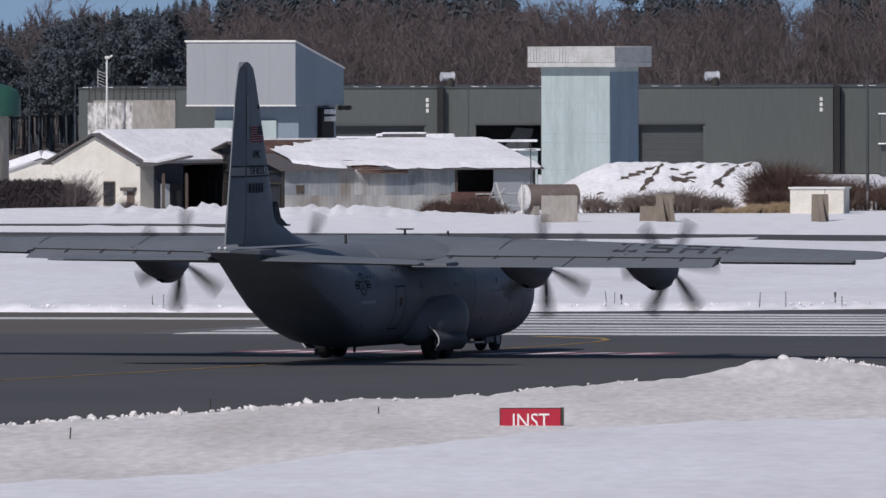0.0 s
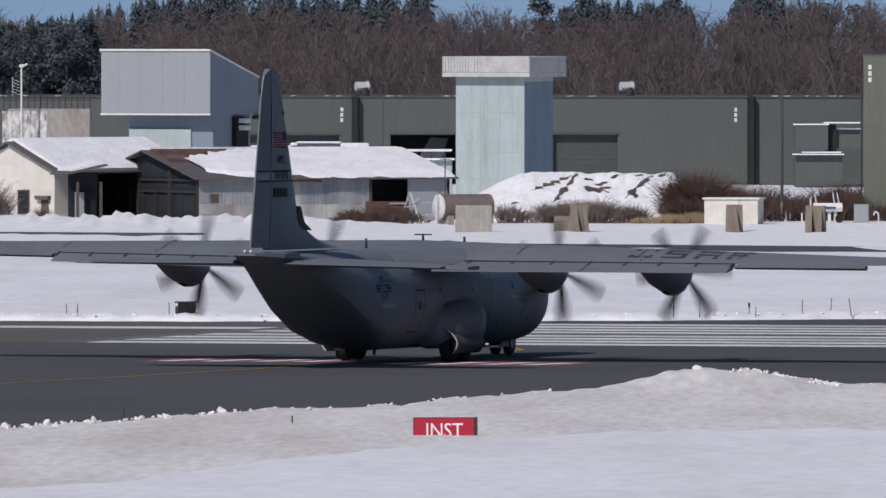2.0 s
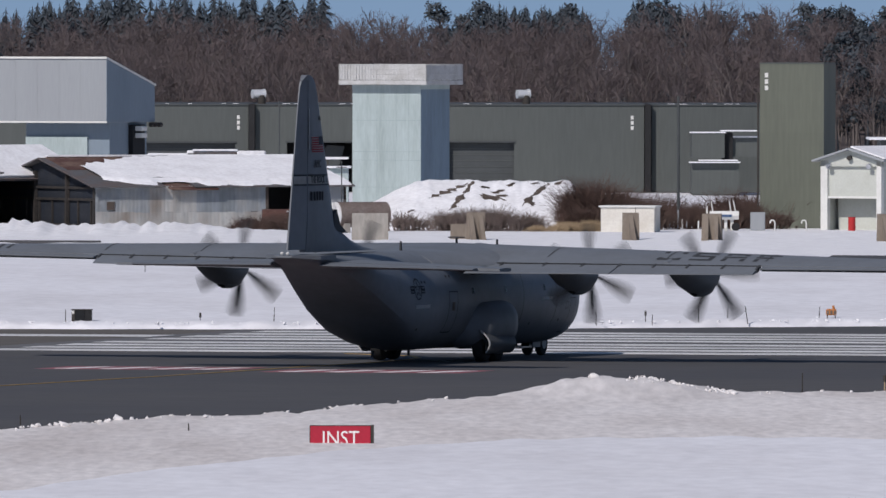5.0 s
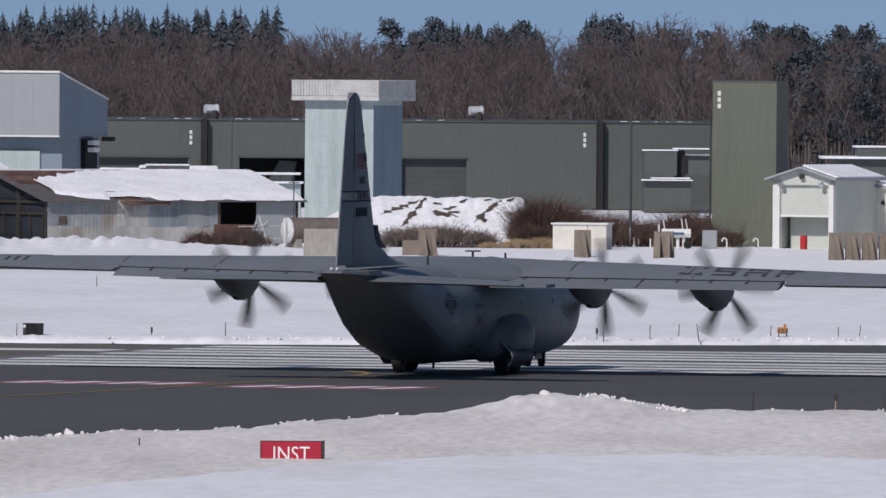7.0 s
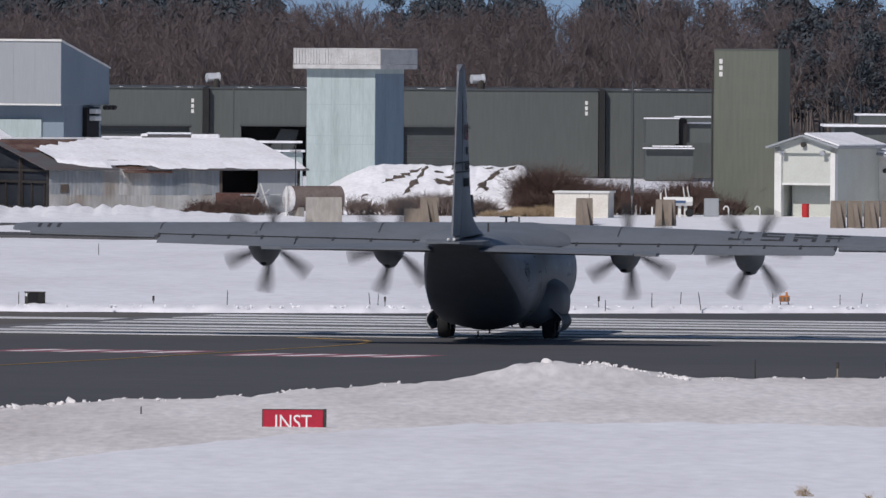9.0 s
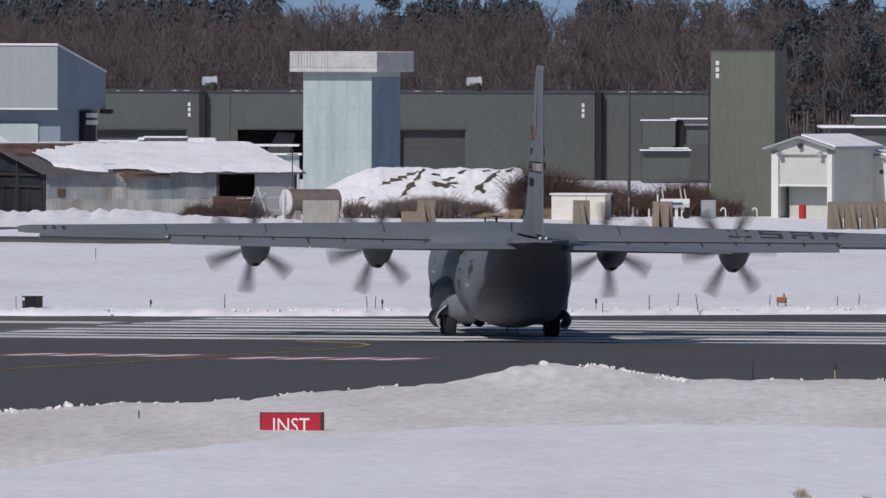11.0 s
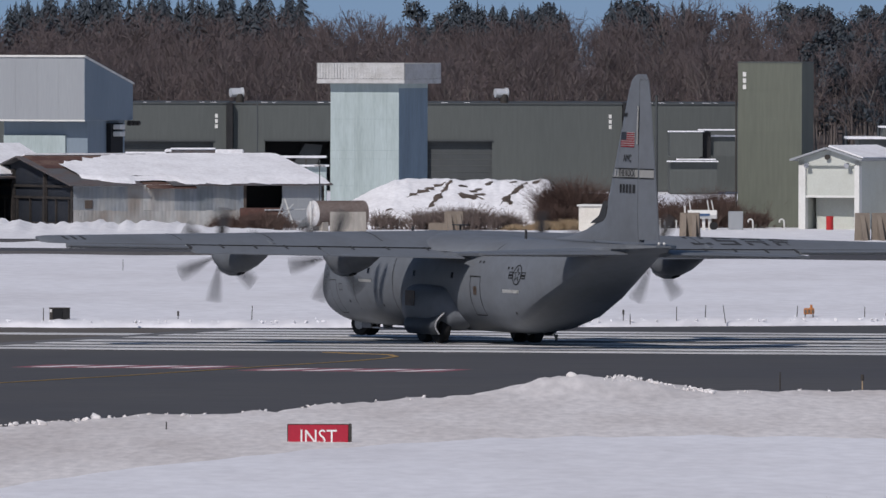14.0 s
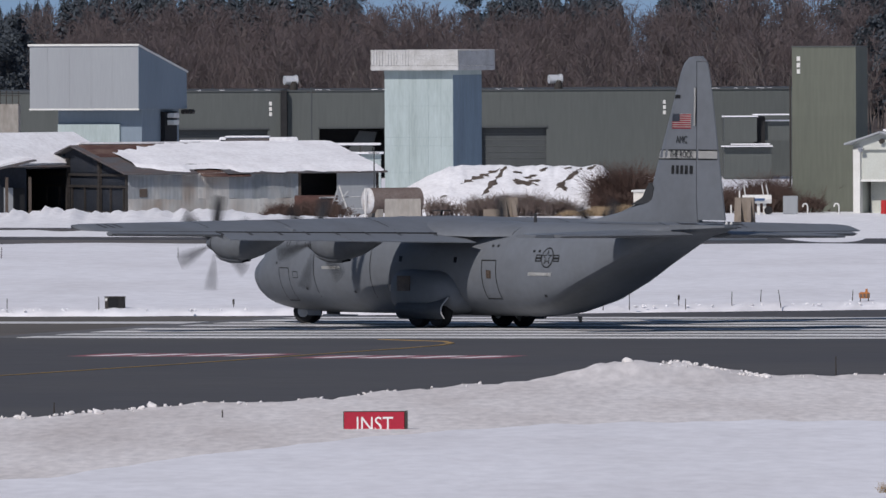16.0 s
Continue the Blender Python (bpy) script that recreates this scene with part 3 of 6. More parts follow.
        rr = 0.36 if i % 2 == 0 else 0.145
        x, z = cx + rr * math.cos(a), cz + rr * math.sin(a)
        star.append(bm.verts.new((x, side * side_point(x, z, 0.016), z)))
    inner = []
    for i in range(10):
        a = math.pi / 2 + math.pi * i / 5
        rr = (0.36 if i % 2 == 0 else 0.145) * 0.7
        x, z = cx + rr * math.cos(a), cz + rr * math.sin(a)
        inner.append(bm.verts.new((x, side * side_point(x, z, 0.016), z)))
    for i in range(10):
        j = (i + 1) % 10
        bm.faces.new((star[i], star[j], inner[j], inner[i]))
    bmesh.ops.solidify(bm, geom=bm.faces[:], thickness=0.006)
    part("insignia_star", bm, BLACK_MARK, plane, "dark stencilled star of the national insignia")


# words on the forward fuselage, bent to its side
for side in (1, -1):
    words = lettering("nose_lettering", "U    S    A    F", 0.42, BLACK_MARK, plane, Matrix())
    for v in words.data.vertices:
        x, z = 10.2 - side * v.co.x, 3.48 + v.co.y
        v.co = (x, side * (side_point(x, z, 0.012) + v.co.z), z)


# wing: one mesh from tip to tip, with flaps and ailerons behind it
def wing_line(y):
    """Leading edge, trailing edge of the fixed wing, middle height, thickness at distance y from the middle."""
    a = min(abs(y) / 20.4, 1.0)
    return 2.45 - 1.45 * a, -1.95 + 1.0 * a, 4.36 - 0.08 * a, 0.80 * (1 - a) + 0.26 * a


PROFILE = [(0.0, 0.0), (0.02, 0.22), (0.07, 0.36), (0.18, 0.47), (0.35, 0.50), (0.55, 0.40), (0.78, 0.18), (1.0, -0.06),
           (1.0, -0.18), (0.78, -0.26), (0.55, -0.38), (0.35, -0.44), (0.18, -0.42), (0.07, -0.30), (0.02, -0.17)]
INCIDENCE = 0.08    # the wing is set nose-up: its rear edge lies low


def wing_z(y, u, v):
    """Height of a point of the wing's section at chord fraction u and profile height v."""
    le, te, z, t = wing_line(y)
    return z + v * t - (u - 0.35) * (le - te) * INCIDENCE


def wing_ring(y, shrink=1.0):
    le, te, z, t = wing_line(y)
    mid = le + (te - le) * 0.45
    return [(mid + (le + (te - le) * u - mid) * shrink, y, wing_z(y, u, v * shrink)) for u, v in PROFILE]


stations = [-20.45, -20.3, -19.9, -17, -14.2, -10.2, -6, -2.2, 0, 2.2, 6, 10.2, 14.2, 17, 19.9, 20.3, 20.45]
part("wing", loft(B(), [wing_ring(y, 0.35 if abs(y) > 20.4 else 0.75 if abs(y) > 20 else 1.0) for y in stations]), GREY, plane, smooth=40)


rings = []
for x, w, z0, z1 in ((2.6, 1.6, 4.1, 4.42), (2.0, 2.6, 4.2, 4.66), (0.8, 3.2, 4.35, 4.78), (-0.8, 3.4, 4.12, 4.68), (-2.0, 3.2, 3.97, 4.60), (-3.2, 2.3, 3.92, 4.56), (-5.2, 1.6, 3.95, 4.53)):
    ring = [(x, w * math.cos(q), z0 + (z1 - z0) * max(0.0, math.sin(q)) ** 1.2) for q in [math.pi * i / 16 for i in range(17)]]
    rings.append(ring)
part("wing_root_fairing", loft(B(), rings), GREY, plane, smooth=50)


def control(name, y0, y1, chord0, chord1, drop0, drop1, gap, label, back=0.0):
    """A flap or an aileron: a tapering blade behind the wing's trailing edge, turned down by drop."""
    rings = []
    for i in range(5):
        s = i / 4
        y = y0 + (y1 - y0) * s
        ch = chord0 + (chord1 - chord0) * s
        drop = drop0 + (drop1 - drop0) * s
        le, te, z, t = wing_line(y)
        x0 = te - gap - back
        z0 = wing_z(y, 1.0, -0.12) - 0.05
        rings.append([(x0 + 0.10, y, z0 - 0.04), (x0, y, z0 + 0.04), (x0 - ch * 0.35, y, z0 + 0.02 - drop * 0.30), (x0 - ch, y, z0 - drop + 0.02),
                      (x0 - ch, y, z0 - drop - 0.02), (x0 - ch * 0.4, y, z0 - 0.12 - drop * 0.4), (x0, y, z0 - 0.16)])
    return part(name, loft(B(), rings), GREY, plane, label, smooth=30)


for s in (1, -1):
    control("flap", s * 2.35, s * 8.3, 1.75, 1.40, 0.32, 0.30, 0.06, "inboard wing flap, partly lowered")
    control("flap", s * 8.36, s * 14.15, 1.40, 0.92, 0.30, 0.28, 0.06, "outboard wing flap, partly lowered")
    control("aileron", s * 14.3, s * 19.6, 0.50, 0.36, 0.06, 0.05, 0.03, "")
    # solid dark strip paints in the shade of the slot before the flaps
    bm = B()
    ends = [wing_line(y) for y in (2.4, 14.1)]
    loft(bm, [[(te - 0.08, s * y, wing_z(y, 1, -0.06) + dz) for dz in (-0.12, -0.005)] + [(te + 0.01, s * y, wing_z(y, 1, -0.06) + dz) for dz in (-0.005, -0.12)] for (le, te, z, t), y in zip(ends, (2.4, 14.1))])
    part("flap_slot_shade", bm, DARK, plane, "dark strip for the shade in the flap slot")
    # hinge brackets along the flap slot
    for y in (3.4, 5.2, 6.8, 8.33, 9.8, 11.2, 12.7, 14.15):
        le, te, z, t = wing_line(y)
        h0 = wing_z(y, 1, -0.06)
        bm = B()
        plate(bm, [(te + 0.05, h0 + 0.02), (te - 0.45, h0 - 0.12), (te - 0.45, h0 - 0.20), (te + 0.05, h0 - 0.1)], s * y - 0.05, s * y + 0.05)
        part("flap_bracket", bm, BLACK_MARK, plane, "dark flap bracket")
    # walkway seam and stencil bars on the upper wing
    for y in (5.0, 10.0, 14.2):
        le, te, z, t = wing_line(y)
        pts = [wing_ring(s * y)[i] for i in (2, 3, 4, 5, 6)]
        bm = B()
        g0 = [bm.verts.new((p[0], p[1] - 0.025, p[2] + 0.012)) for p in pts]
        g1 = [bm.verts.new((p[0], p[1] + 0.025, p[2] + 0.012)) for p in pts]
        for i in range(4):
            bm.faces.new((g0[i], g0[i + 1], g1[i + 1], g1[i]))
        part("wing_seam", bm, BLACK_MARK, plane)


def wing_letter(y, strokes):
    """Part of the dark upper-wing stencil: strokes in a unit cell, laid on the skin."""
    for u0, v0, u1, v1 in strokes:
        bm = B()
        corners = []
        for u, v in ((u0, v0), (u1, v0), (u1, v1), (u0, v1)):
            yy = y - u * 1.2
            le, te, z, t = wing_line(yy)
            w = 0.36 + 0.44 * (1 - v)
            zz = wing_z(yy, w, float(np.interp(w, [p[0] for p in PROFILE[:8]], [p[1] for p in PROFILE[:8]])))
            corners.append(bm.verts.new((le + (te - le) * w, yy, zz + 0.014)))
        bm.faces.new(corners)
        part("wing_stencil", bm, BLACK_MARK, plane, "dark stencil stroke on the upper wing")


STROKES = {"U": ((0, 0, .16, 1), (.64, 0, .8, 1), (0, 0, .8, .16)), "S": ((0, 0, .8, .16), (0, .42, .8, .58), (0, .84, .8, 1), (.64, 0, .8, .5), (0, .5, .16, 1)),
           "A": ((0, 0, .16, 1), (.64, 0, .8, 1), (0, .84, .8, 1), (0, .4, .8, .54)), "F": ((0, 0, .16, 1), (0, .84, .8, 1), (0, .42, .6, .58))}
for i, ch in enumerate("USAF"):
    wing_letter(-9.6 - 1.35 * i, STROKES[ch])
for i in range(3):
    wing_letter(18.6 + 0.4 * i, ((0, 0.1, .12, .9),))


# engines: nacelle, chin intake, exhaust, spinner and six blades that turn
def nacelle(y):
    le, te, z, t = wing_line(y)
    rings = []
    for x, c, rz, ry in ((4.55, 3.58, 0.36, 0.36), (4.35, 3.58, 0.52, 0.48), (3.9, 3.54, 0.66, 0.55), (3.2, 3.52, 0.72, 0.58), (2.3, 3.57, 0.72, 0.58),
                         (1.2, 3.72, 0.62, 0.54), (0.2, 3.92, 0.46, 0.44), (-0.7, 4.08, 0.26, 0.30), (-1.3, 4.16, 0.06, 0.1)):
        rings.append([(x, y + ry * math.cos(a), c + rz * math.sin(a)) for a in [2 * math.pi * i / 20 for i in range(20)]])
    body = part("nacelle", loft(B(), rings), GREY_LOW, plane, "grey engine nacelle", smooth=40)
    rings = []
    for x, c, rz, ry in ((4.30, 3.06, 0.12, 0.26), (4.0, 3.00, 0.18, 0.30), (3.4, 2.94, 0.22, 0.30), (2.7, 2.93, 0.20, 0.26), (2.2, 3.02, 0.12, 0.18)):
        rings.append([(x, y + ry * math.cos(a), c + rz * math.sin(a)) for a in [2 * math.pi * i / 14 for i in range(14)]])
    part("chin_intake", loft(B(), rings), GREY_LOW, body, "chin intake under the nacelle", smooth=40)
    bm = B()
    tube(bm, (2.1, y, 2.92), (2.75, y, 2.90), 0.10, 0.16, 12)
    part("outlet", bm, DARK, body, "dark oil cooler outlet")
    bm = B()
    for k in range(2):
        tube(bm, (-0.2 - 0.5 * k, y, 3.92 + 0.12 * k), (1.3 - 0.3 * k, y, 3.70 + 0.12 * k), 0.20, 0.26, 14)
    part("exhaust", bm, STAIN, body, "heat-stained exhaust pipe")
    bm = B()
    tube(bm, (4.42, y, 3.58), (4.50, y, 3.58), 0.44, 0.42, 20)
    part("intake_lip", bm, DARK, body)


def propeller(y):
    prop = new("propeller")
    prop.parent = plane
    prop.matrix_basis = pose(4.72, y, 3.58)
    tagged(prop, "six-bladed dark propeller, turning")
    rings = []
    for x, r in ((-0.18, 0.36), (0.05, 0.34), (0.28, 0.26), (0.46, 0.15), (0.56, 0.03)):
        rings.append([(x, r * math.cos(2 * math.pi * i / 18), r * math.sin(2 * math.pi * i / 18)) for i in range(18)])
    part("spinner", loft(B(), rings), RADOME, prop, "grey propeller spinner", smooth=40)
    for k in range(6):
        rings = []
        for r, ch, tw in ((0.28, 0.16, 62), (0.55, 0.24, 52), (0.95, 0.37, 40), (1.4, 0.43, 31), (1.8, 0.40, 26), (2.0, 0.28, 24), (2.06, 0.12, 24)):
            c, s_ = math.cos(radians(tw)), math.sin(radians(tw))
            sweep = -0.10 * (r / 2.06) ** 2
            prof = [(-0.5, 0), (-0.2, 0.05), (0.25, 0.05), (0.5, 0), (0.25, -0.03), (-0.2, -0.03)]
            rings.append([(u * ch * s_ + v * ch * c, sweep + u * ch * c - v * ch * s_, r) for u, v in prof])
        part("blade", loft(B(), rings), BLADE, prop, smooth=30, at=pose(0, 0, 0, 60 * k, 0, 0))
    return prop


ENGINES = (10.19, 4.98, -4.98, -10.19)
for y in ENGINES:
    nacelle(y)
propellers = [propeller(y) for y in ENGINES]

# fin with dorsal fillet, rudder, markings on both sides
FIN_FRONT = [(-7.6, 4.62), (-9.4, 4.78), (-11.0, 5.05), (-12.2, 5.40), (-12.9, 5.72), (-13.35, 6.3), (-15.35, 11.0), (-15.62, 11.42), (-15.95, 11.62), (-16.3, 11.69)]


def fin_half(x, z):
    """Half the thickness of the fin at x, z."""
    up = max(0.0, min(1.0, (z - 4.6) / 7.1))
    base = 0.30 - 0.17 * up
    front = float(np.interp(z, [p[1] for p in FIN_FRONT], [p[0] for p in FIN_FRONT]))
    back = -18.62 + 1.3 * up
    u = (front - x) / max(front - back, 0.1)
    return base * max(0.06, min(1.0, (max(u, 0) / 0.16) ** 0.5)) * (1 if u < 0.55 else max(0.12, 1 - (u - 0.55) / 0.5))


def fin_rows(z_list, x_from, x_to, k):
    """Closed rings of the fin at heights, between two edges given as functions of z."""
    rings = []
    for z in z_list:
        xs = [x_from(z) + (x_to(z) - x_from(z)) * (i / (k - 1)) ** 1.4 for i in range(k)]
        rings.append([(x, fin_half(x, z), z) for x in xs] + [(x, -fin_half(x, z), z) for x in reversed(xs)])
    return rings


front_of = lambda z: float(np.interp(z, [p[1] for p in FIN_FRONT], [p[0] for p in FIN_FRONT]))
hinge_of = lambda z: -16.75 + 0.02 * (z - 4.6)
back_of = lambda z: float(np.interp(z, [4.6, 11.0, 11.45, 11.69], [-18.62, -17.42, -17.2, -16.75]))
zs = [4.64, 4.78, 5.05, 5.4, 5.72, 6.3, 7.5, 9.0, 10.4, 11.0, 11.42, 11.62, 11.69]
fin = part("fin", loft(B(), fin_rows(zs, front_of, hinge_of, 9)), GREY, plane, "tall grey tail fin", smooth=35)
rudder = part("rudder", loft(B(), fin_rows([4.75, 6, 7.5, 9, 10.5, 11.2, 11.45], lambda z: hinge_of(z) - 0.05, back_of, 5)), GREY, plane, "", smooth=35)
part("fin_cap", loft(B(), fin_rows([11.47, 11.6, 11.69], lambda z: hinge_of(z) + 0.02, back_of, 4)), GREY, plane, smooth=35)
bm = B()
plate(bm, [(-12.05, 5.36), (-12.95, 5.70), (-13.40, 6.32), (-13.72, 6.10), (-13.62, 5.50), (-13.0, 5.42)], -0.27, 0.27)
part("fin_root_boot", bm, BLACK_MARK, fin, "dark patch at the fin's leading edge")


def fin_patch(name, x0, x1, z0, z1, side, mat, out=0.012, label="", slant=0.0):
    """A thin patch that follows the skin of the fin."""
    bm = B()
    n = 6
    rows_ = [[bm.verts.new((x0 + (x1 - x0) * i / n + k * slant, side * (fin_half(x0 + (x1 - x0) * i / n, z) + out), z)) for i in range(n + 1)] for k, z in ((0, z0), (1, z1))]
    for i in range(n):
        bm.faces.new((rows_[0][i], rows_[0][i + 1], rows_[1][i + 1], rows_[1][i]))
    bmesh.ops.solidify(bm, geom=bm.faces[:], thickness=0.005)
    bmesh.ops.recalc_face_normals(bm, faces=bm.faces[:])
    return part(name, bm, mat, fin, label)


for side in (1, -1):
    for j in range(7):      # flag: red stripes on white, a blue field
        z0 = 8.62 + 0.60 * j / 6.5
        fin_patch("flag_stripe", -16.35, -15.0, z0, z0 + 0.052, side, RED_MARK, 0.018)
    fin_patch("flag_white", -16.35, -15.0, 8.62, 9.25, side, WHITE_MARK, 0.010)
    fin_patch("flag_field", -15.55, -15.0, 8.92, 9.25, side, BLUE_MARK, 0.024)
    fin_patch("light_strip", -16.62, -16.52, 8.75, 10.35, side, WHITE_MARK, 0.014, "pale vertical light strip")
    fin_patch("light_edge", -16.68, -16.62, 8.75, 10.35, side, BLACK_MARK, 0.014)
    fin_patch("chevron", -15.55, -15.1, 9.9, 10.05, side, BLACK_MARK, 0.014)
    # pale band with dark edges across fin and rudder
    for x0, x1 in ((-16.70, -13.92), (-18.02, -16.84)):
        fin_patch("fin_band", x0, x1, 7.36, 7.68, side, WHITE_MARK, 0.012, "pale band across the fin", -0.0)
        fin_patch("band_edge", x0, x1, 7.30, 7.36, side, BLACK_MARK, 0.013)
        fin_patch("band_edge", x0, x1, 7.68, 7.74, side, BLACK_MARK, 0.013)
    turn = pose(0, 0, 0, 90, 0, 180) if side > 0 else pose(0, 0, 0, 90, 0, 0)
    for text, size, x, z in (("AMC", 0.44, -15.75, 8.15), ("THE ROCK", 0.40, -15.75, 7.52)):
        y = side * (fin_half(x, z) + 0.045)
        lettering("fin_lettering", text, size, BLACK_MARK, fin, Matrix.Translation((x, y, z)) @ turn @ Matrix.Diagonal((0.86, 1, 1, 1)), 0.006)
    for i in range(5):
        x = -16.52 + 0.32 * i
        fin_patch("serial_bar", x, x + 0.20, 6.70, 7.06, side, BLACK_MARK, 0.020, "dark bar")

# tailplane and elevators
def tail_ring(y, part_of):
    a = abs(y) / 8.09
    le, te, z, t = -12.6 - 2.1 * a, -17.75 + 0.95 * a, 4.16 - 0.10 * a, 0.42 * (1 - a) + 0.16 * a
    hinge = te + (le - te) * 0.30
    if part_of == "fixed":
        te = hinge + 0.02
    else:
        le, t = hinge - 0.03, t * 0.62
    pts = [(0.0, 0.0), (0.04, 0.3), (0.2, 0.5), (0.55, 0.46), (1.0, 0.32 if part_of == "fixed" else 0.05), (1.0, -0.32 if part_of == "fixed" else -0.05), (0.55, -0.46), (0.2, -0.5), (0.04, -0.3)]
    return [(le + (te - le) * u, y, z + v * t) for u, v in pts]


part("tailplane", loft(B(), [tail_ring(y, "fixed") for y in (-8.09, -7.9, -5, -2, 0, 2, 5, 7.9, 8.09)]), GREY, plane, smooth=40)
for s in (1, -1):
    part("elevator", loft(B(), [tail_ring(s * y, "moving") for y in (1.0, 3, 5, 7.2)]), GREY, plane, smooth=40)
bm = B()
loft(bm, [[(x, w, z0), (x, w, z1), (x, -w, z1), (x, -w, z0)] for x, w, z0, z1 in ((-16.4, 1.30, 4.34, 4.56), (-17.8, 1.15, 4.38, 4.54), (-19.0, 0.35, 4.46, 4.54))])
part("tail_cone", bm, GREY_LOW, plane, "dark tail cone")
for y in (0.12, -0.12):
    bm = B()
    bmesh.ops.create_uvsphere(bm, u_segments=10, v_segments=6, radius=0.07, matrix=Matrix.Translation((-18.85, y, 4.62)))
    part("tail_light", bm, WHITE_MARK, plane, "small white tail light", smooth=True)

# blade antennas and hatches on the spine
for x, h_ in ((-4.6, 0.34), (7.6, 0.25)):
    bm = B()
    plate(bm, [(x, 4.48), (x - 0.2, 4.48), (x - 0.18, 4.60 + h_), (x - 0.08, 4.60 + h_)], -0.03, 0.03)
    part("antenna", bm, BLACK_MARK, plane, "dark blade antenna")
bm = B()
tube(bm, (2.3, 0, 4.6), (2.3, 0, 5.0), 0.05, 0.05, 8)
box(bm, 1.95, 2.65, -0.25, 0.25, 4.98, 5.03)
part("antenna", bm, BLACK_MARK, plane, "dark T-shaped antenna")
bm = B()
loft(bm, [[(x, w * math.cos(a), 4.47 + hh * math.sin(a)) for a in [math.pi * i / 10 for i in range(11)]] for x, w, hh in ((6.2, 0.05, 0.05), (5.9, 0.4, 0.24), (5.2, 0.45, 0.27), (4.6, 0.3, 0.2), (4.2, 0.05, 0.1))])
part("dome", bm, GREY, plane, "low satellite dome on the spine", smooth=40)

# wheel fairings along the lower sides, with bulged doors
for s in (1, -1):
    rings = []
    for x, out, z0, z1 in ((2.75, 2.05, 1.0, 2.2), (2.6, 2.45, 0.75, 2.4), (2.2, 2.74, 0.60, 2.52), (1.4, 2.85, 0.52, 2.55), (-0.7, 2.82, 0.52, 2.5), (-1.2, 2.66, 0.58, 2.4), (-1.6, 2.35, 0.7, 2.2), (-1.85, 2.05, 1.0, 1.8)):
        c, hz = (z0 + z1) / 2, (z1 - z0) / 2
        rings.append([(x, s * (1.2 + (out - 1.2) * max(0, math.cos(a)) ** 0.55 if math.cos(a) > 0 else 1.2), c + hz * math.copysign(abs(math.sin(a)) ** 0.8, math.sin(a))) for a in [2 * math.pi * i / 24 for i in range(24)]])
    fairing = part("wheel_fairing", loft(B(), rings), GREY, plane, "bulged grey main wheel fairing", smooth=45)
    bm = B()
    g = []
    for x, sc in ((1.75, 0.86), (1.4, 1.0), (0, 1.03), (-1.3, 1.0), (-1.7, 0.9)):
        g.append([(x, s * (2.25 + 0.66 * sc * math.sin(math.pi * (0.06 + 0.72 * i / 9))), 1.34 - 0.98 * i / 9 * (0.9 + 0.1 * sc)) for i in range(10)])
    vs2 = [[bm.verts.new(p) for p in row] for row in g]
    for a_, b_ in zip(vs2, vs2[1:]):
        for i in range(9):
            bm.faces.new((a_[i], a_[i + 1], b_[i + 1], b_[i]))
    bmesh.ops.solidify(bm, geom=bm.faces[:], thickness=0.05)
    bmesh.ops.recalc_face_normals(bm, faces=bm.faces[:])
    part("wheel_door", bm, GREY, fairing, "open bulged wheel door", smooth=40)
    bm = B()
    g = [(-1.74, s * (2.27 + 0.58 * math.sin(math.pi * (0.10 + 0.66 * i / 9))), 1.30 - 0.90 * i / 9) for i in range(10)]
    for p, q in zip(g, g[1:]):
        tube(bm, p, q, 0.035, 0.035, 6)
    part("door_edge", bm, HUB, fairing, "pale rim of the wheel door")
    if s > 0:
        bm = B()
        box(bm, 0.6, 1.55, 2.83, 2.865, 1.55, 2.2)
        part("heat_panel", bm, STAIN, fairing, "brown-stained panel")


# wheels
def wheel(x, y, r, w):
    hub = new("wheel")
    hub.parent = plane
    hub.matrix_basis = pose(x, y, r)
    tagged(hub, "black-tyred landing wheel")
    rings = []
    for yy, rr in ((-w / 2, r * 0.55), (-w / 2, r * 0.80), (-w * 0.40, r * 0.94), (-w * 0.2, r), (w * 0.2, r), (w * 0.40, r * 0.94), (w / 2, r * 0.80), (w / 2, r * 0.55)):
        rings.append([(rr * math.cos(2 * math.pi * i / 28), yy, rr * math.sin(2 * math.pi * i / 28)) for i in range(28)])
    part("tyre", loft(B(), rings), RUBBER_AND_SHADE, hub, smooth=40)
    bm = B()
    tube(bm, (0, -w * 0.51, 0), (0, w * 0.51, 0), r * 0.50, r * 0.50, 20)
    for k in range(6):
        a = math.pi * k / 3
        tube(bm, (r * 0.3 * math.cos(a), -w * 0.55, r * 0.3 * math.sin(a)), (r * 0.3 * math.cos(a), w * 0.55, r * 0.3 * math.sin(a)), r * 0.06, r * 0.06, 8)
    part("rim", bm, HUB, hub, "pale painted wheel rim", smooth=40)
    return hub


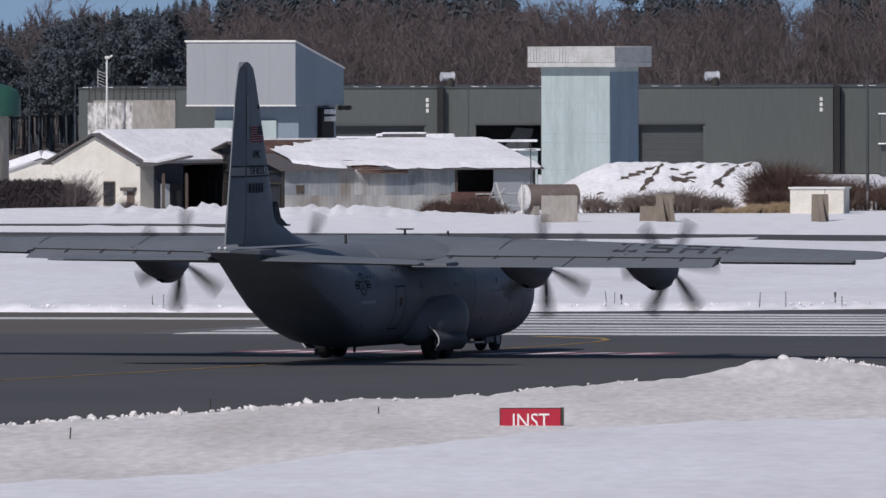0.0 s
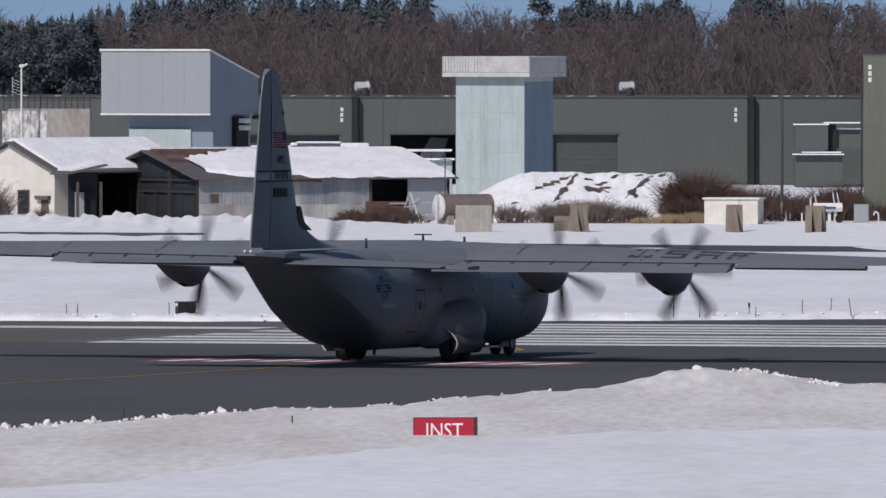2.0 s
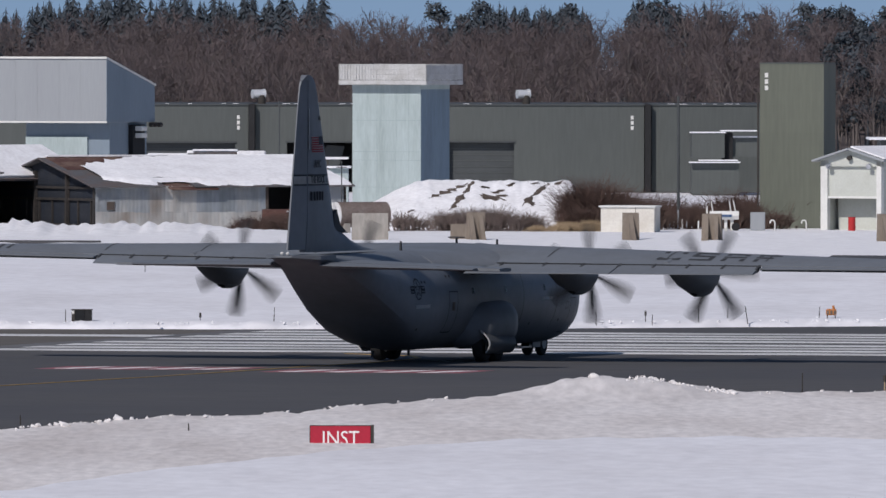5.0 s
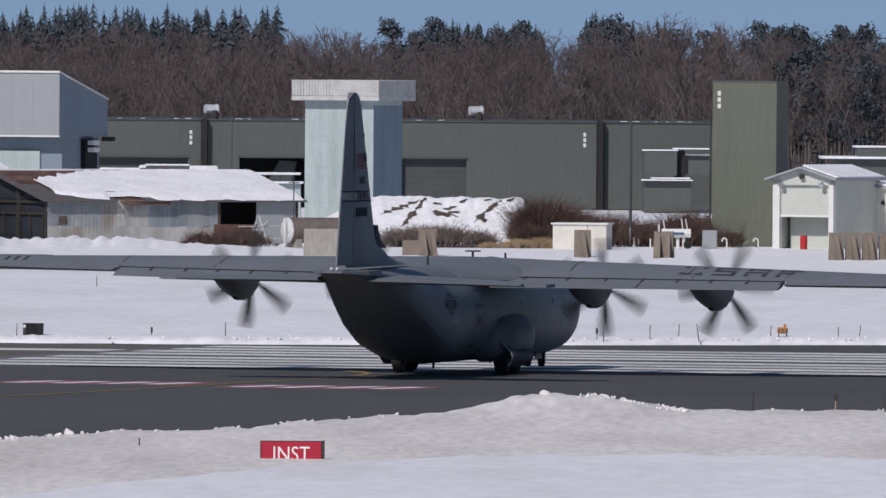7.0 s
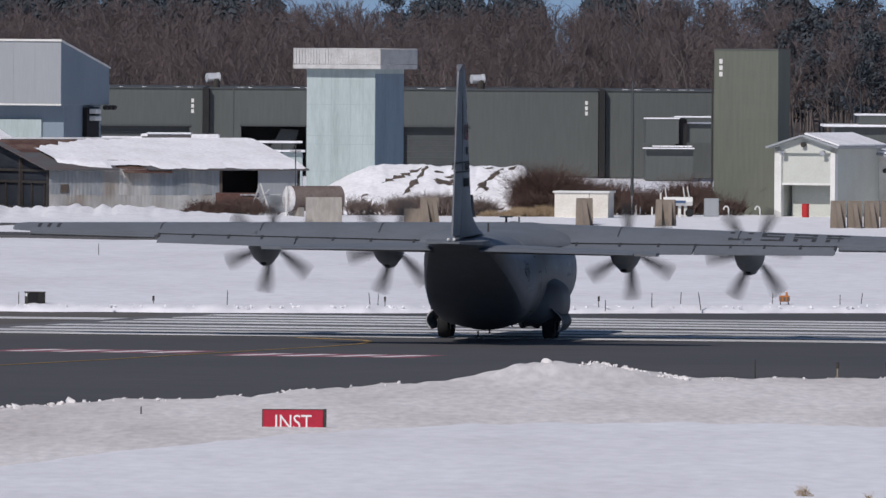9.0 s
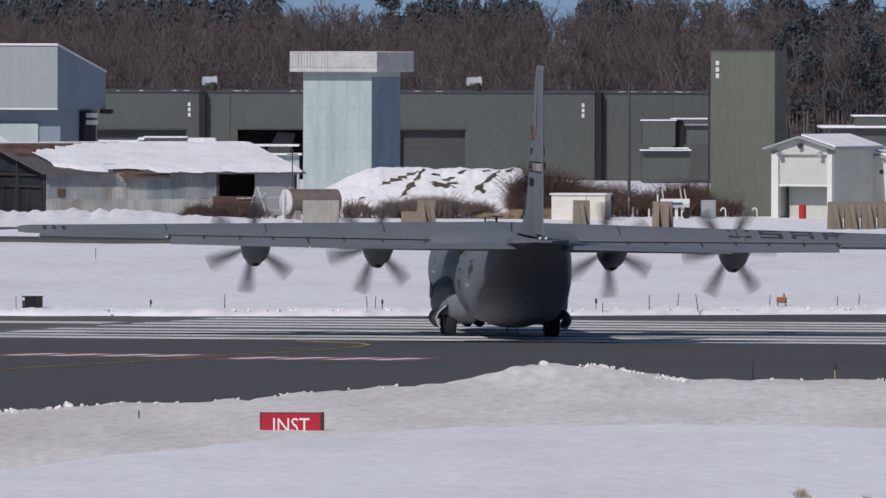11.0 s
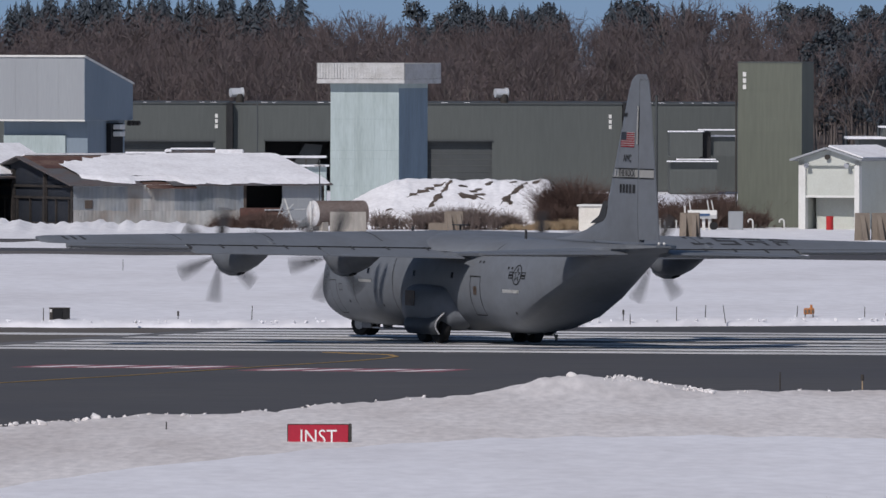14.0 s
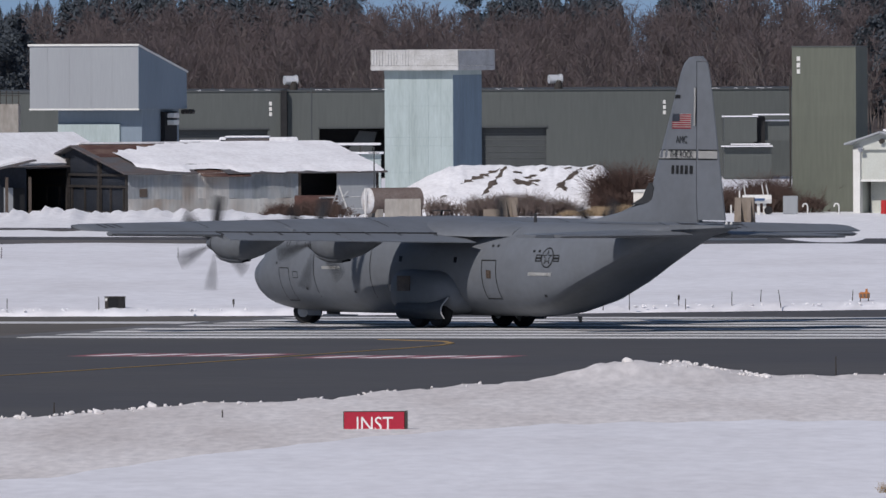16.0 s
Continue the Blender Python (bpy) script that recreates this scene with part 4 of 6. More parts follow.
wheels = [(wheel(x, s * 2.19, 0.70, 0.50), 0.70, x, s * 2.19) for s in (1, -1) for x in (0.77, -0.77)]
wheels += [(wheel(12.45, s * 0.29, 0.53, 0.30), 0.53, 12.45, s * 0.29) for s in (1, -1)]
bm = B()
tube(bm, (12.45, 0, 0.5), (12.55, 0, 1.2), 0.10, 0.12, 10)
tube(bm, (12.45, -0.2, 0.5), (12.45, 0.2, 0.5), 0.06, 0.06, 8)
tube(bm, (11.6, 0, 1.0), (12.4, 0, 0.75), 0.05, 0.05, 8)
part("nose_leg", bm, STEEL, plane, "steel nose gear leg")
for s in (1, -1):
    bm = B()
    box(bm, 10.7, 11.7, s * 0.5 - 0.02, s * 0.5 + 0.02, 0.36, 0.66)
    part("nose_gear_door", bm, GREY_LOW, plane, "open nose gear door")
    bm = B()
    tube(bm, (0.77, s * 1.9, 0.7), (0.77, s * 1.9, 1.6), 0.10, 0.10, 10)
    tube(bm, (-0.77, s * 1.9, 0.7), (-0.77, s * 1.9, 1.6), 0.10, 0.10, 10)
    box(bm, -0.9, 0.9, s * 1.86 - 0.06, s * 1.86 + 0.06, 0.62, 0.78)
    part("main_leg", bm, STEEL, plane, "steel main gear leg")
bm = B()
slab(bm, [(9.3, -0.5), (10.6, -0.5), (10.6, 0.5), (9.3, 0.5)], 0.36, 0.42)
tube(bm, (10.4, 0.3, 0.4), (10.6, 0.3, 0.62), 0.03, 0.03, 6)
part("crew_step", bm, STEEL, plane, "low fold-out step under the belly")
for x in (-3.4, 5.5, -7.9):
    bm = B()
    plate(bm, [(x, 0.56), (x - 0.3, 0.56), (x - 0.25, 0.30), (x - 0.12, 0.30)], -0.025, 0.025)
    part("antenna", bm, BLACK_MARK, plane, "dark belly antenna")


# ---- airfield furniture ----
def sign_board():
    sign = thing("taxiway_sign", "red airfield sign with white letters, half buried in snow", "airfield sign", pose(-3.24, 540, 0, 0, 0, 0))
    bm = B()
    box(bm, -1.02, 1.0, -0.11, 0.11, 0.12, 0.965, 0.02)
    part("housing", bm, STAKE, sign, "dark sign housing")
    bm = B()
    box(bm, -0.99, 0.93, -0.135, -0.105, 0.14, 0.94, 0.01)
    part("face", bm, SIGN_RED, sign, "red sign face")
    ob = lettering("letters", "INST", 0.66, SIGN_WHITE, sign, Matrix.Translation((-0.03, -0.142, 0.53)) @ pose(0, 0, 0, 90, 0, 0) @ Matrix.Diagonal((0.88, 1.0, 1, 1)), 0.006)
    bm = B()
    box(bm, 0.95, 1.04, -0.14, 0.14, 0.12, 0.975)
    part("end_cap", bm, STAKE, sign, "dark end cap")
    for x in (-0.8, 0.8):
        bm = B()
        box(bm, x - 0.04, x + 0.04, -0.05, 0.05, 0.0, 0.2)
        part("post", bm, STAKE, sign)


sign_board()


def stake(x, y, h, lean=0.0, base=0.3, mat=STAKE, top=None, w=0.024):
    st = thing("marker_stake", "thin dark marker stake standing in the snow", "marker stake", pose(x, y, base - 0.2, 0, lean, 0), group="marker stakes")
    bm = B()
    tube(bm, (0, 0, 0), (0, 0, h + 0.2), w, w * 0.8, 6)
    part("stick", bm, mat, st)
    if top:
        bm = B()
        tube(bm, (0, 0, h), (0, 0, h + 0.22), w * 2.1, w * 1.9, 8)
        part("head", bm, top, st)


for x, y, h, lean, top in ((-10.9, 759.3, 0.35, 0, STAKE), (-7.6, 759.6, 0.62, 2, None), (11.54, 763.2, 0.55, 1, None), (12.87, 765.5, 0.58, 3, None), (13.77, 763.5, 0.62, -8, None),
                           (17.1, 769, 0.50, 4, None), (-1.15, 760.4, 0.55, -6, None), (-0.83, 760.4, 0.5, 3, None), (-0.5, 760.4, 0.36, 0, STAKE), (9.14, 762.5, 0.40, 0, STAKE),
                           (9.42, 760.5, 0.28, 0, None), (5.7, 759.5, 0.5, 4, None), (6.89, 760.0, 0.5, 0, None), (-21.6, 760.4, 0.4, 0, None), (-21.1, 760.3, 0.42, 0, None),
                           (-16.95, 759.2, 0.5, 0, None), (-15.93, 904, 0.6, 0, None), (-25.5, 908, 0.6, 2, None), (20.2, 769, 0.45, 0, None), (21.2, 771, 0.5, 6, None)):
    stake(x, y, h, lean, 0.34, STAKE, top)
for x, y, h, lean, mat, top in ((13.1, 616, 0.62, 0, STAKE, None), (16.1, 616, 0.52, 0, STRAW, STAKE), (17.8, 612, 0.62, -4, STAKE, None), (-8.35, 555, 0.24, 0, STAKE, None), (-14.1, 564, 0.30, 0, STAKE, None),
                                (-17.5, 525, 0.34, 4, STAKE, None)):
    stake(x, y, h, lean, 0.42, mat, top, 0.03)


def marker_box():
    t = thing("distance_marker", "dark weathered box marker beside the runway", "marker box", pose(-16.22, 759.3, 0.22))
    for x0, x1, mat in ((-0.46, -0.30, STAKE), (-0.30, 0.14, DARK), (0.14, 0.46, RUBBER_AND_SHADE)):
        bm = B()
        box(bm, x0 + 0.005, x1 - 0.005, -0.3, 0.3, 0.0, 0.60, 0.01)
        part("panel", bm, mat, t)
    bm = B()
    box(bm, -0.44, -0.34, -0.33, -0.305, 0.44, 0.58)
    part("reflector", bm, TRIM_WHITE, t, "small pale reflector")
    bm = B()
    box(bm, -0.48, 0.48, -0.32, 0.32, 0.60, 0.64)
    part("lid", bm, STAKE, t)


def orange_light():
    t = thing("approach_light_unit", "orange light unit on short legs in the snow", "airfield light", pose(17.68, 769.6, 0.28))
    bm = B()
    box(bm, -0.24, 0.24, -0.2, 0.2, 0.16, 0.44, 0.03)
    part("housing", bm, ORANGE, t)
    for x in (-0.16, 0, 0.16):
        bm = B()
        box(bm, x - 0.05, x + 0.05, -0.22, -0.17, 0.20, 0.38)
        part("lens", bm, STAIN, t)
    bm = B()
    tube(bm, (0.1, 0, 0.42), (0.1, 0, 0.6), 0.06, 0.05, 8)
    part("knob", bm, ORANGE, t)
    for x in (-0.18, 0.18):
        bm = B()
        tube(bm, (x, 0, 0), (x, 0, 0.2), 0.03, 0.03, 6)
        part("leg", bm, STAKE, t)


marker_box()
orange_light()


# ---- buildings ----
def bar_number(parent, x, y, z, mat=TRIM_WHITE, s=1.0):
    """Three plain bars in place of a painted number."""
    for k in range(3):
        bm = B()
        box(bm, x - 0.11 * s, x + 0.11 * s, y - 0.02, y, z - 0.42 * s * k - 0.30 * s, z - 0.42 * s * k)
        part("painted_bar", bm, mat, parent, "white painted bar")


def tower():
    W = 5.2
    t = thing("observation_tower", "pale mint concrete tower with a railed flat roof", "tower", pose(-1.58, 1188, 0, 0, 0, -22.7))
    bm = B()
    box(bm, -W, 0, 0, W, 0, 9.2)
    part("wall", bm, TOWER_MINT, t)
    # the side wall has its own colour, darker and bluer than the front
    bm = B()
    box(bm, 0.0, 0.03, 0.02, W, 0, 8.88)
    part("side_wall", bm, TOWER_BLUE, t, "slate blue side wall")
    for x in (-W * 0.36, -W * 0.64, -0.9):
        bm = B()
        box(bm, x - 0.012, x + 0.012, -0.006, 0.02, 0, 9.0)
        part("joint", bm, JOINT, t, "narrow wall joint")
    for z in (2.0, 3.9, 4.5, 6.7):
        bm = B()
        box(bm, -W, 0.006, -0.006, 0.02, z - 0.012, z + 0.012)
        part("joint", bm, JOINT, t, "narrow wall joint")
    bm = B()
    box(bm, -W - 0.75, 0.75, -0.75, W + 0.75, 9.2, 9.52, 0.03)
    part("roof", bm, RAILING, t, "overhanging roof slab")
    bm = B()
    box(bm, -W - 0.02, 0.02, -0.02, W + 0.02, 8.88, 9.2)
    part("ring_beam", bm, TOWER_MINT, t)
    a, b = -W - 0.72, 0.72
    for (x0, y0), (x1, y1) in (((a, -0.72), (b, -0.72)), ((b, -0.72), (b, W + 0.72)), ((b, W + 0.72), (a, W + 0.72)), ((a, W + 0.72), (a, -0.72))):
        for k in range(7):
            x, y = x0 + (x1 - x0) * k / 6, y0 + (y1 - y0) * k / 6
            bm = B()
            tube(bm, (x, y, 9.5), (x, y, 10.62), 0.035, 0.035, 6)
            part("railing_post", bm, RAILING, t)
        for z in (9.95, 10.3, 10.62):
            bm = B()
            tube(bm, (x0, y0, z), (x1, y1, z), 0.03, 0.03, 6)
            part("rail", bm, RAILING, t)
        for k in range(30):
            x, y = x0 + (x1 - x0) * (k + 0.5) / 30, y0 + (y1 - y0) * (k + 0.5) / 30
            bm = B()
            dx, dy = (0.094, 0.01) if abs(x1 - x0) > 1 else (0.01, 0.094)
            box(bm, x - dx, x + dx, y - dy, y + dy, 9.55, 10.58)
            part("railing_slat", bm, RAILING, t, "pale weathered railing slat")


def box_building():
    W, d = 8.45, 8.4
    t = thing("control_building", "pale grey clad upper storey over a smaller base", "building", pose(-23.87, 1198, 0, 0, 0, -23))
    bm = B()
    loft(bm, [[(x, 0, 6.48), (x, d, 6.48), (x, d, 9.1), (x, 0, 11.05)] for x in (-W, 0)])
    part("upper_wall", bm, PANEL_GREY, t, "pale grey metal clad storey")
    # panel over the side wall, coloured darker for the shade on that face
    bm = B()
    loft(bm, [[(x, 0.02, 6.5), (x, d - 0.02, 6.5), (x, d - 0.02, 9.08), (x, 0.02, 10.98)] for x in (0.0, 0.03)])
    part("shaded_side", bm, SHADE_AND_BASE_BLUE, t, "side cladding with its shade put into the grey-blue")
    for k in (1, 2, 3, 4):
        bm = B()
        x = -W + W * k / 5 - 0.3
        box(bm, x - 0.01, x + 0.01, -0.012, 0.0, 6.5, 10.95)
        part("cladding_rib", bm, PANEL_GREY, t)
    bm = B()
    loft(bm, [[(x, -0.12, 11.0), (x, d + 0.1, 9.05), (x, d + 0.1, 9.17), (x, -0.12, 11.14)] for x in (-W - 0.1, 0.1)])
    part("roof", bm, TRIM_WHITE, t, "thin pitched roof")
    for z, h_ in ((6.44, 0.12),):
        bm = B()
        box(bm, -W - 0.04, 0.05, -0.05, 0.04, z, z + h_)
        part("trim", bm, TRIM_WHITE, t)
    bm = B()
    box(bm, -W + 1.6, -0.35, 1.35, d - 0.6, 0, 6.48)
    part("lower_wall", bm, SHADE_AND_BASE_BLUE, t, "grey-blue base storey")
    bm = B()
    box(bm, -W + 1.65, -2.0, 1.15, 1.4, 0, 5.45)
    part("front_panel", bm, TOWER_MINT, t, "pale mint front wall panel")
    # solid near-black box, its colour standing for a recess in shade
    bm = B()
    box(bm, -0.36, 0.0, d * 0.55, d * 0.8, 3.9, 6.3)
    part("recess_shade_box", bm, DARK, t, "near-black box for the shade of a side recess")
    for z in (5.6, 6.1):
        bm = B()
        box(bm, -0.1, 0.5, d * 0.6, d * 0.72, z - 0.25, z + 0.1, 0.05)
        part("wall_unit", bm, TRIM_WHITE, t, "white wall unit")
    for k in range(3):
        bm = B()
        tube(bm, (0.1 + 0.18 * k, d - 0.9 + 0.3 * k, 6.28), (0.1 + 0.18 * k, d - 0.5 + 0.3 * k, 6.28), 0.17, 0.17, 10)
        part("floodlight", bm, STAKE, t, "dark floodlight")


def hangar(x0, x1, doors, number=None):
    """A long low hangar: wall pieces round the door openings, recessed doors, a flat roof."""
    t = thing("hangar", "long low dark green-grey metal hangar", "hangar", pose(0, 1350, 0), group="hangars")
    edges = [x0] + [e for a, b, h_, k in doors for e in (a, b)] + [x1]
    for i in range(0, len(edges), 2):
        bm = B()
        box(bm, edges[i], edges[i + 1], 0, 0.4, 0, 6.9)
        part("wall", bm, HANGAR, t)
    for a, b, h_, kind_ in doors:
        bm = B()
        box(bm, a, b, 0, 0.4, h_, 6.9)
        part("wall", bm, HANGAR, t)
        bm = B()
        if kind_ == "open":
            # near-black wall stands for the shade inside the open hangar
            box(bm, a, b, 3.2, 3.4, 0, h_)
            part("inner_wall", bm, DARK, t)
            bm = B()
            plate(bm, [(a + 1.0, 0), (a + 3.6, 0), (a + 4.6, h_ - 0.3), (a + 3.2, h_ - 0.2)], 1.2, 1.4)
            part("leaning_door", bm, HANGAR_DOOR, t, "grey half-open door leaf")
        else:
            box(bm, a, b, 0.55, 0.7, 0, h_)
            part("door", bm, HANGAR_DOOR, t, "grey closed roller door")
            for k in range(8):
                bm = B()
                box(bm, a, b, 0.52, 0.56, h_ * k / 8, h_ * k / 8 + 0.05)
                part("slat", bm, HANGAR, t)
        bm = B()
        box(bm, a - 0.1, b + 0.1, -0.12, 0.0, h_, h_ + 0.12)
        part("lintel", bm, HANGAR_DOOR, t)
    bm = B()
    box(bm, x0, x0 + 0.3, 0.4, 26, 0, 6.9)
    box(bm, x1 - 0.3, x1, 0.4, 26, 0, 6.9)
    box(bm, x0, x1, 25.7, 26, 0, 6.9)
    part("rear_wall", bm, HANGAR, t)
    bm = B()
    box(bm, x0 - 0.1, x1 + 0.1, -0.1, 26.1, 6.9, 7.02)
    part("roof", bm, HANGAR_DOOR, t)
    for k in range(int((x1 - x0) / 0.9)):
        if random.random() < 0.3:
            bm = B()
            xx = x0 + 0.4 + k * 0.9
            box(bm, xx, xx + random.uniform(0.2, 0.7), -0.12, 0.25, 7.02, 7.05)
            part("snow_rim", bm, ROOF_SNOW, t, "thin snow on the roof edge")
    for k in range(1, int((x1 - x0) / 1.0)):
        bm = B()
        xx = x0 + k * 1.0
        box(bm, xx - 0.012, xx + 0.012, -0.012, 0.0, 4.1, 6.88)
        part("cladding_rib", bm, HANGAR, t)
    if number is not None:
        bar_number(t, number, -0.02, 6.1)
    return t


hangar(-44.2, -15.55, ((-25.0, -16.6, 3.9, "shut"),), -16.35)
hangar(-15.0, 16.05, ((-12.47, -7.28, 3.93, "open"), (0.48, 5.67, 3.95, "shut")), 15.1)
hangar(16.65, 27.4, ())
for x in (-15.28, 16.35):
    bm = B()
    box(bm, x - 0.24, x + 0.24, 1349.3, 1376, 0, 7.0)
    single("fire_wall", bm, RUBBER_AND_SHADE, "dark upright wall between the hangars", "wall", kind="structure")


def vent(x):
    t = thing("roof_vent", "bright metal roof ventilator on a dark stack", "roof vent", pose(x, 1351, 7.0), group="roof vents")
    bm = B()
    tube(bm, (0.25, 0, 0), (0.25, 0, 0.7), 0.32, 0.32, 12)
    part("stack", bm, STAKE, t)
    bm = B()
    tube(bm, (-0.5, -0.15, 0.80), (0.35, 0.15, 0.80), 0.36, 0.36, 16)
    tube(bm, (0.35, 0.15, 0.80), (0.5, 0.2, 0.80), 0.42, 0.42, 16)
    part("cowl", bm, COWL, t, "bright metal cowl", smooth=40)


vent(-14.75)
vent(6.4)


def annex():
    t = thing("hangar_annex", "grey boxed annex with snow on its ledges", "annex", pose(19.5, 1330, 0))
    for x0, x1, z0, z1, y in ((0.1, 2.65, 2.9, 4.85, 0), (3.3, 5.2, 3.0, 4.5, 1.0), (0.1, 3.8, 0, 2.5, 0.4)):
        bm = B()
        box(bm, x0, x1, y, 14, z0, z1)
        part("wall", bm, HANGAR, t)
    # solid near-black block fills the gap in place of its shade
    bm = B()
    box(bm, 2.65, 3.3, 0.6, 14, 2.5, 4.85)
    part("recess", bm, RUBBER_AND_SHADE, t, "near-black block for the shade of a gap")
    for x0, x1, z, y in ((-0.1, 2.75, 4.85, -0.1), (2.3, 5.2, 4.98, 0.1), (3.2, 5.25, 4.5, 0.9), (-0.15, 3.9, 2.5, -0.2), (0.6, 3.7, 2.66, 0.0)):
        bm = B()
        box(bm, x0, x1, y, y + 2, z, z + 0.10, 0.02)
        part("ledge_snow", bm, ROOF_SNOW, t, "snow on a ledge")


def block():
    t = thing("green_block", "tall plain olive green clad block building", "building", pose(25.17, 1118, 0, 0, 0, -12))
    bm = B()
    box(bm, -4.28, 0, 0, 4.2, 0, 10.9)
    part("wall", bm, OLIVE, t)
    for k in range(12):
        bm = B()
        box(bm, -4.29, 0.01, -0.015, 0.0, 0.02 + 0.906 * k, 0.923 + 0.906 * k)
        part("cladding_course", bm, OLIVE, t)
    bm = B()
    box(bm, -4.33, 0.05, -0.05, 4.25, 10.9, 10.98)
    part("roof", bm, HANGAR, t)
    bar_number(t, -3.85, -0.03, 10.3)
    bm = B()
    tube(bm, (-4.4, -0.1, 0), (-4.4, -0.1, 9.0), 0.06, 0.06, 6)
    part("downpipe", bm, STAKE, t)


def gable_wall(bm, x0, x1, y0, y1, eave, apex, apex_x=None):
    ax = (x0 + x1) / 2 if apex_x is None else apex_x
    return loft(bm, [[(x0, y, 0), (x1, y, 0), (x1, y, eave), (ax, y, apex), (x0, y, eave)] for y in (y0, y1)])


def roof_slope(bm, p, q, along0, along1, thick):
    """A roof plane from the eave p to the ridge q, both (x, z), between two stations along y."""
    d = Vector((q[0] - p[0], 0, q[1] - p[1]))
    n = Vector((-d.z, 0, d.x)).normalized() * thick
    if n.z < 0:
        n = -n
    ring = lambda y: [(p[0], y, p[1]), (q[0], y, q[1]), (q[0] + n.x, y, q[1] + n.z), (p[0] + n.x, y, p[1] + n.z)]
    return loft(bm, [ring(along0), ring(along1)])


def garage():
    t = thing("garage", "pale green-white garage with a deep door recess", "garage", pose(28.72, 1108, 0, 0, 0, -28))
    W, d = 4.45, 6.8
    for x0, x1 in ((-W, -W + 0.5), (-0.35, 0)):
        bm = B()
        box(bm, x0, x1, 0, 0.4, 0, 4.6)
        part("pier", bm, TRIM_WHITE, t, "white corner pier")
    bm = B()
    loft(bm, [[(-W, y, 4.2), (0, y, 4.2), (0, y, 4.62), (-W / 2, y, 5.3), (-W, y, 4.62)] for y in (0, 0.4)])
    part("gable", bm, PALE_GREEN, t)
    bm = B()
    box(bm, -W + 0.5, -0.35, 0.25, 0.45, 2.2, 4.2)
    part("upper_door", bm, PALE_GREEN, t, "pale upper door panel")
    bm = B()
    box(bm, -W + 0.5, -0.35, 0.1, 0.3, 2.1, 2.24)
    part("lintel", bm, TRIM_WHITE, t)
    bm = B()
    box(bm, -W + 0.5, -0.35, 1.6, 1.75, 0, 2.2)
    part("inner_wall", bm, PALE_GREEN, t)
    bm = B()
    box(bm, -0.2, 0, 0.4, d, 0, 4.6)
    box(bm, -W, -W + 0.2, 0.4, d, 0, 4.6)
    box(bm, -W, 0, d - 0.2, d, 0, 4.6)
    part("side_wall", bm, PALE_GREEN, t)
    bm = B()
    roof_slope(bm, (-W - 0.4, 4.5), (-W / 2, 5.3), -0.5, d + 0.3, 0.12)
    roof_slope(bm, (0.4, 4.5), (-W / 2, 5.3), -0.5, d + 0.3, 0.12)
    part("roof", bm, PANEL_GREY, t)
    bm = B()
    roof_slope(bm, (0.3, 4.68), (-W / 2, 5.45), -0.1, d + 0.2, 0.1)
    part("roof_snow", bm, ROOF_SNOW, t, "snow on the roof")
    for x in (-W + 0.7, -0.8, -W / 2):
        bm = B()
        tube(bm, (x, -0.3, 4.2 if x != -W / 2 else 4.75), (x, 0.0, 4.3 if x != -W / 2 else 4.8), 0.18, 0.12, 10)
        part("lamp", bm, STAKE if x == -W / 2 else SHINY, t, "wall lamp")
    drum = thing("drum", "red steel drum before the garage", "drum", pose(26.75, 1106, 0.0))
    bm = B()
    tube(bm, (0, 0, 0), (0, 0, 0.92), 0.24, 0.24, 18)
    part("body", bm, RED_DRUM, drum, smooth=40)
    for z in (0.3, 0.6, 0.9):
        bm = B()
        tube(bm, (0, 0, z - 0.02), (0, 0, z + 0.02), 0.255, 0.255, 18)
        part("hoop", bm, RED_DRUM, drum, smooth=40)


def side_shed():
    t = thing("shed", "cream low shed with a snowy pitched roof", "shed", pose(36.5, 1112, 0, 0, 0, -20))
    W, d = 6.2, 6
    bm = B()
    gable_wall(bm, -W, 0, 0, 0.2, 3.2, 4.4, -W)
    box(bm, -W, 0, 0.2, d, 0, 3.2)
    part("wall", bm, CREAM, t)
    bm = B()
    roof_slope(bm, (0.5, 3.0), (-W - 0.4, 4.35), -0.4, d, 0.14)
    part("roof", bm, PANEL_GREY, t)
    bm = B()
    roof_slope(bm, (0.4, 3.18), (-W - 0.2, 4.5), -0.2, d, 0.14)
    part("roof_snow", bm, ROOF_SNOW, t, "snow on the roof")
    bm = B()
    box(bm, -W + 1.9, -W + 3.4, -0.05, 0.05, 0, 2.0)
    part("door", bm, PALE_GREEN, t, "pale shut door")
    for x in (-W + 1.6, -W + 2.6):
        bm = B()
        tube(bm, (x, -0.2, 3.0), (x, 0.0, 3.1), 0.14, 0.1, 8)
        part("lamp", bm, STAKE, t)
    t = thing("far_building", "low dark building with a snow-covered roof", "building", pose(30.5, 1210, 0))
    bm = B()
    box(bm, 0.8, 12, 0, 9, 0, 5.2)
    part("wall", bm, HANGAR, t)
    bm = B()
    box(bm, 0, 13, -0.6, 9, 5.2, 5.36, 0.03)
    box(bm, 2.4, 13, 1.9, 8, 6.0, 6.12, 0.03)
    part("roof_snow", bm, ROOF_SNOW, t, "snow on the roof")
    bm = B()
    box(bm, 2.6, 12, 2, 8, 5.36, 6.0)
    part("penthouse", bm, HANGAR, t)


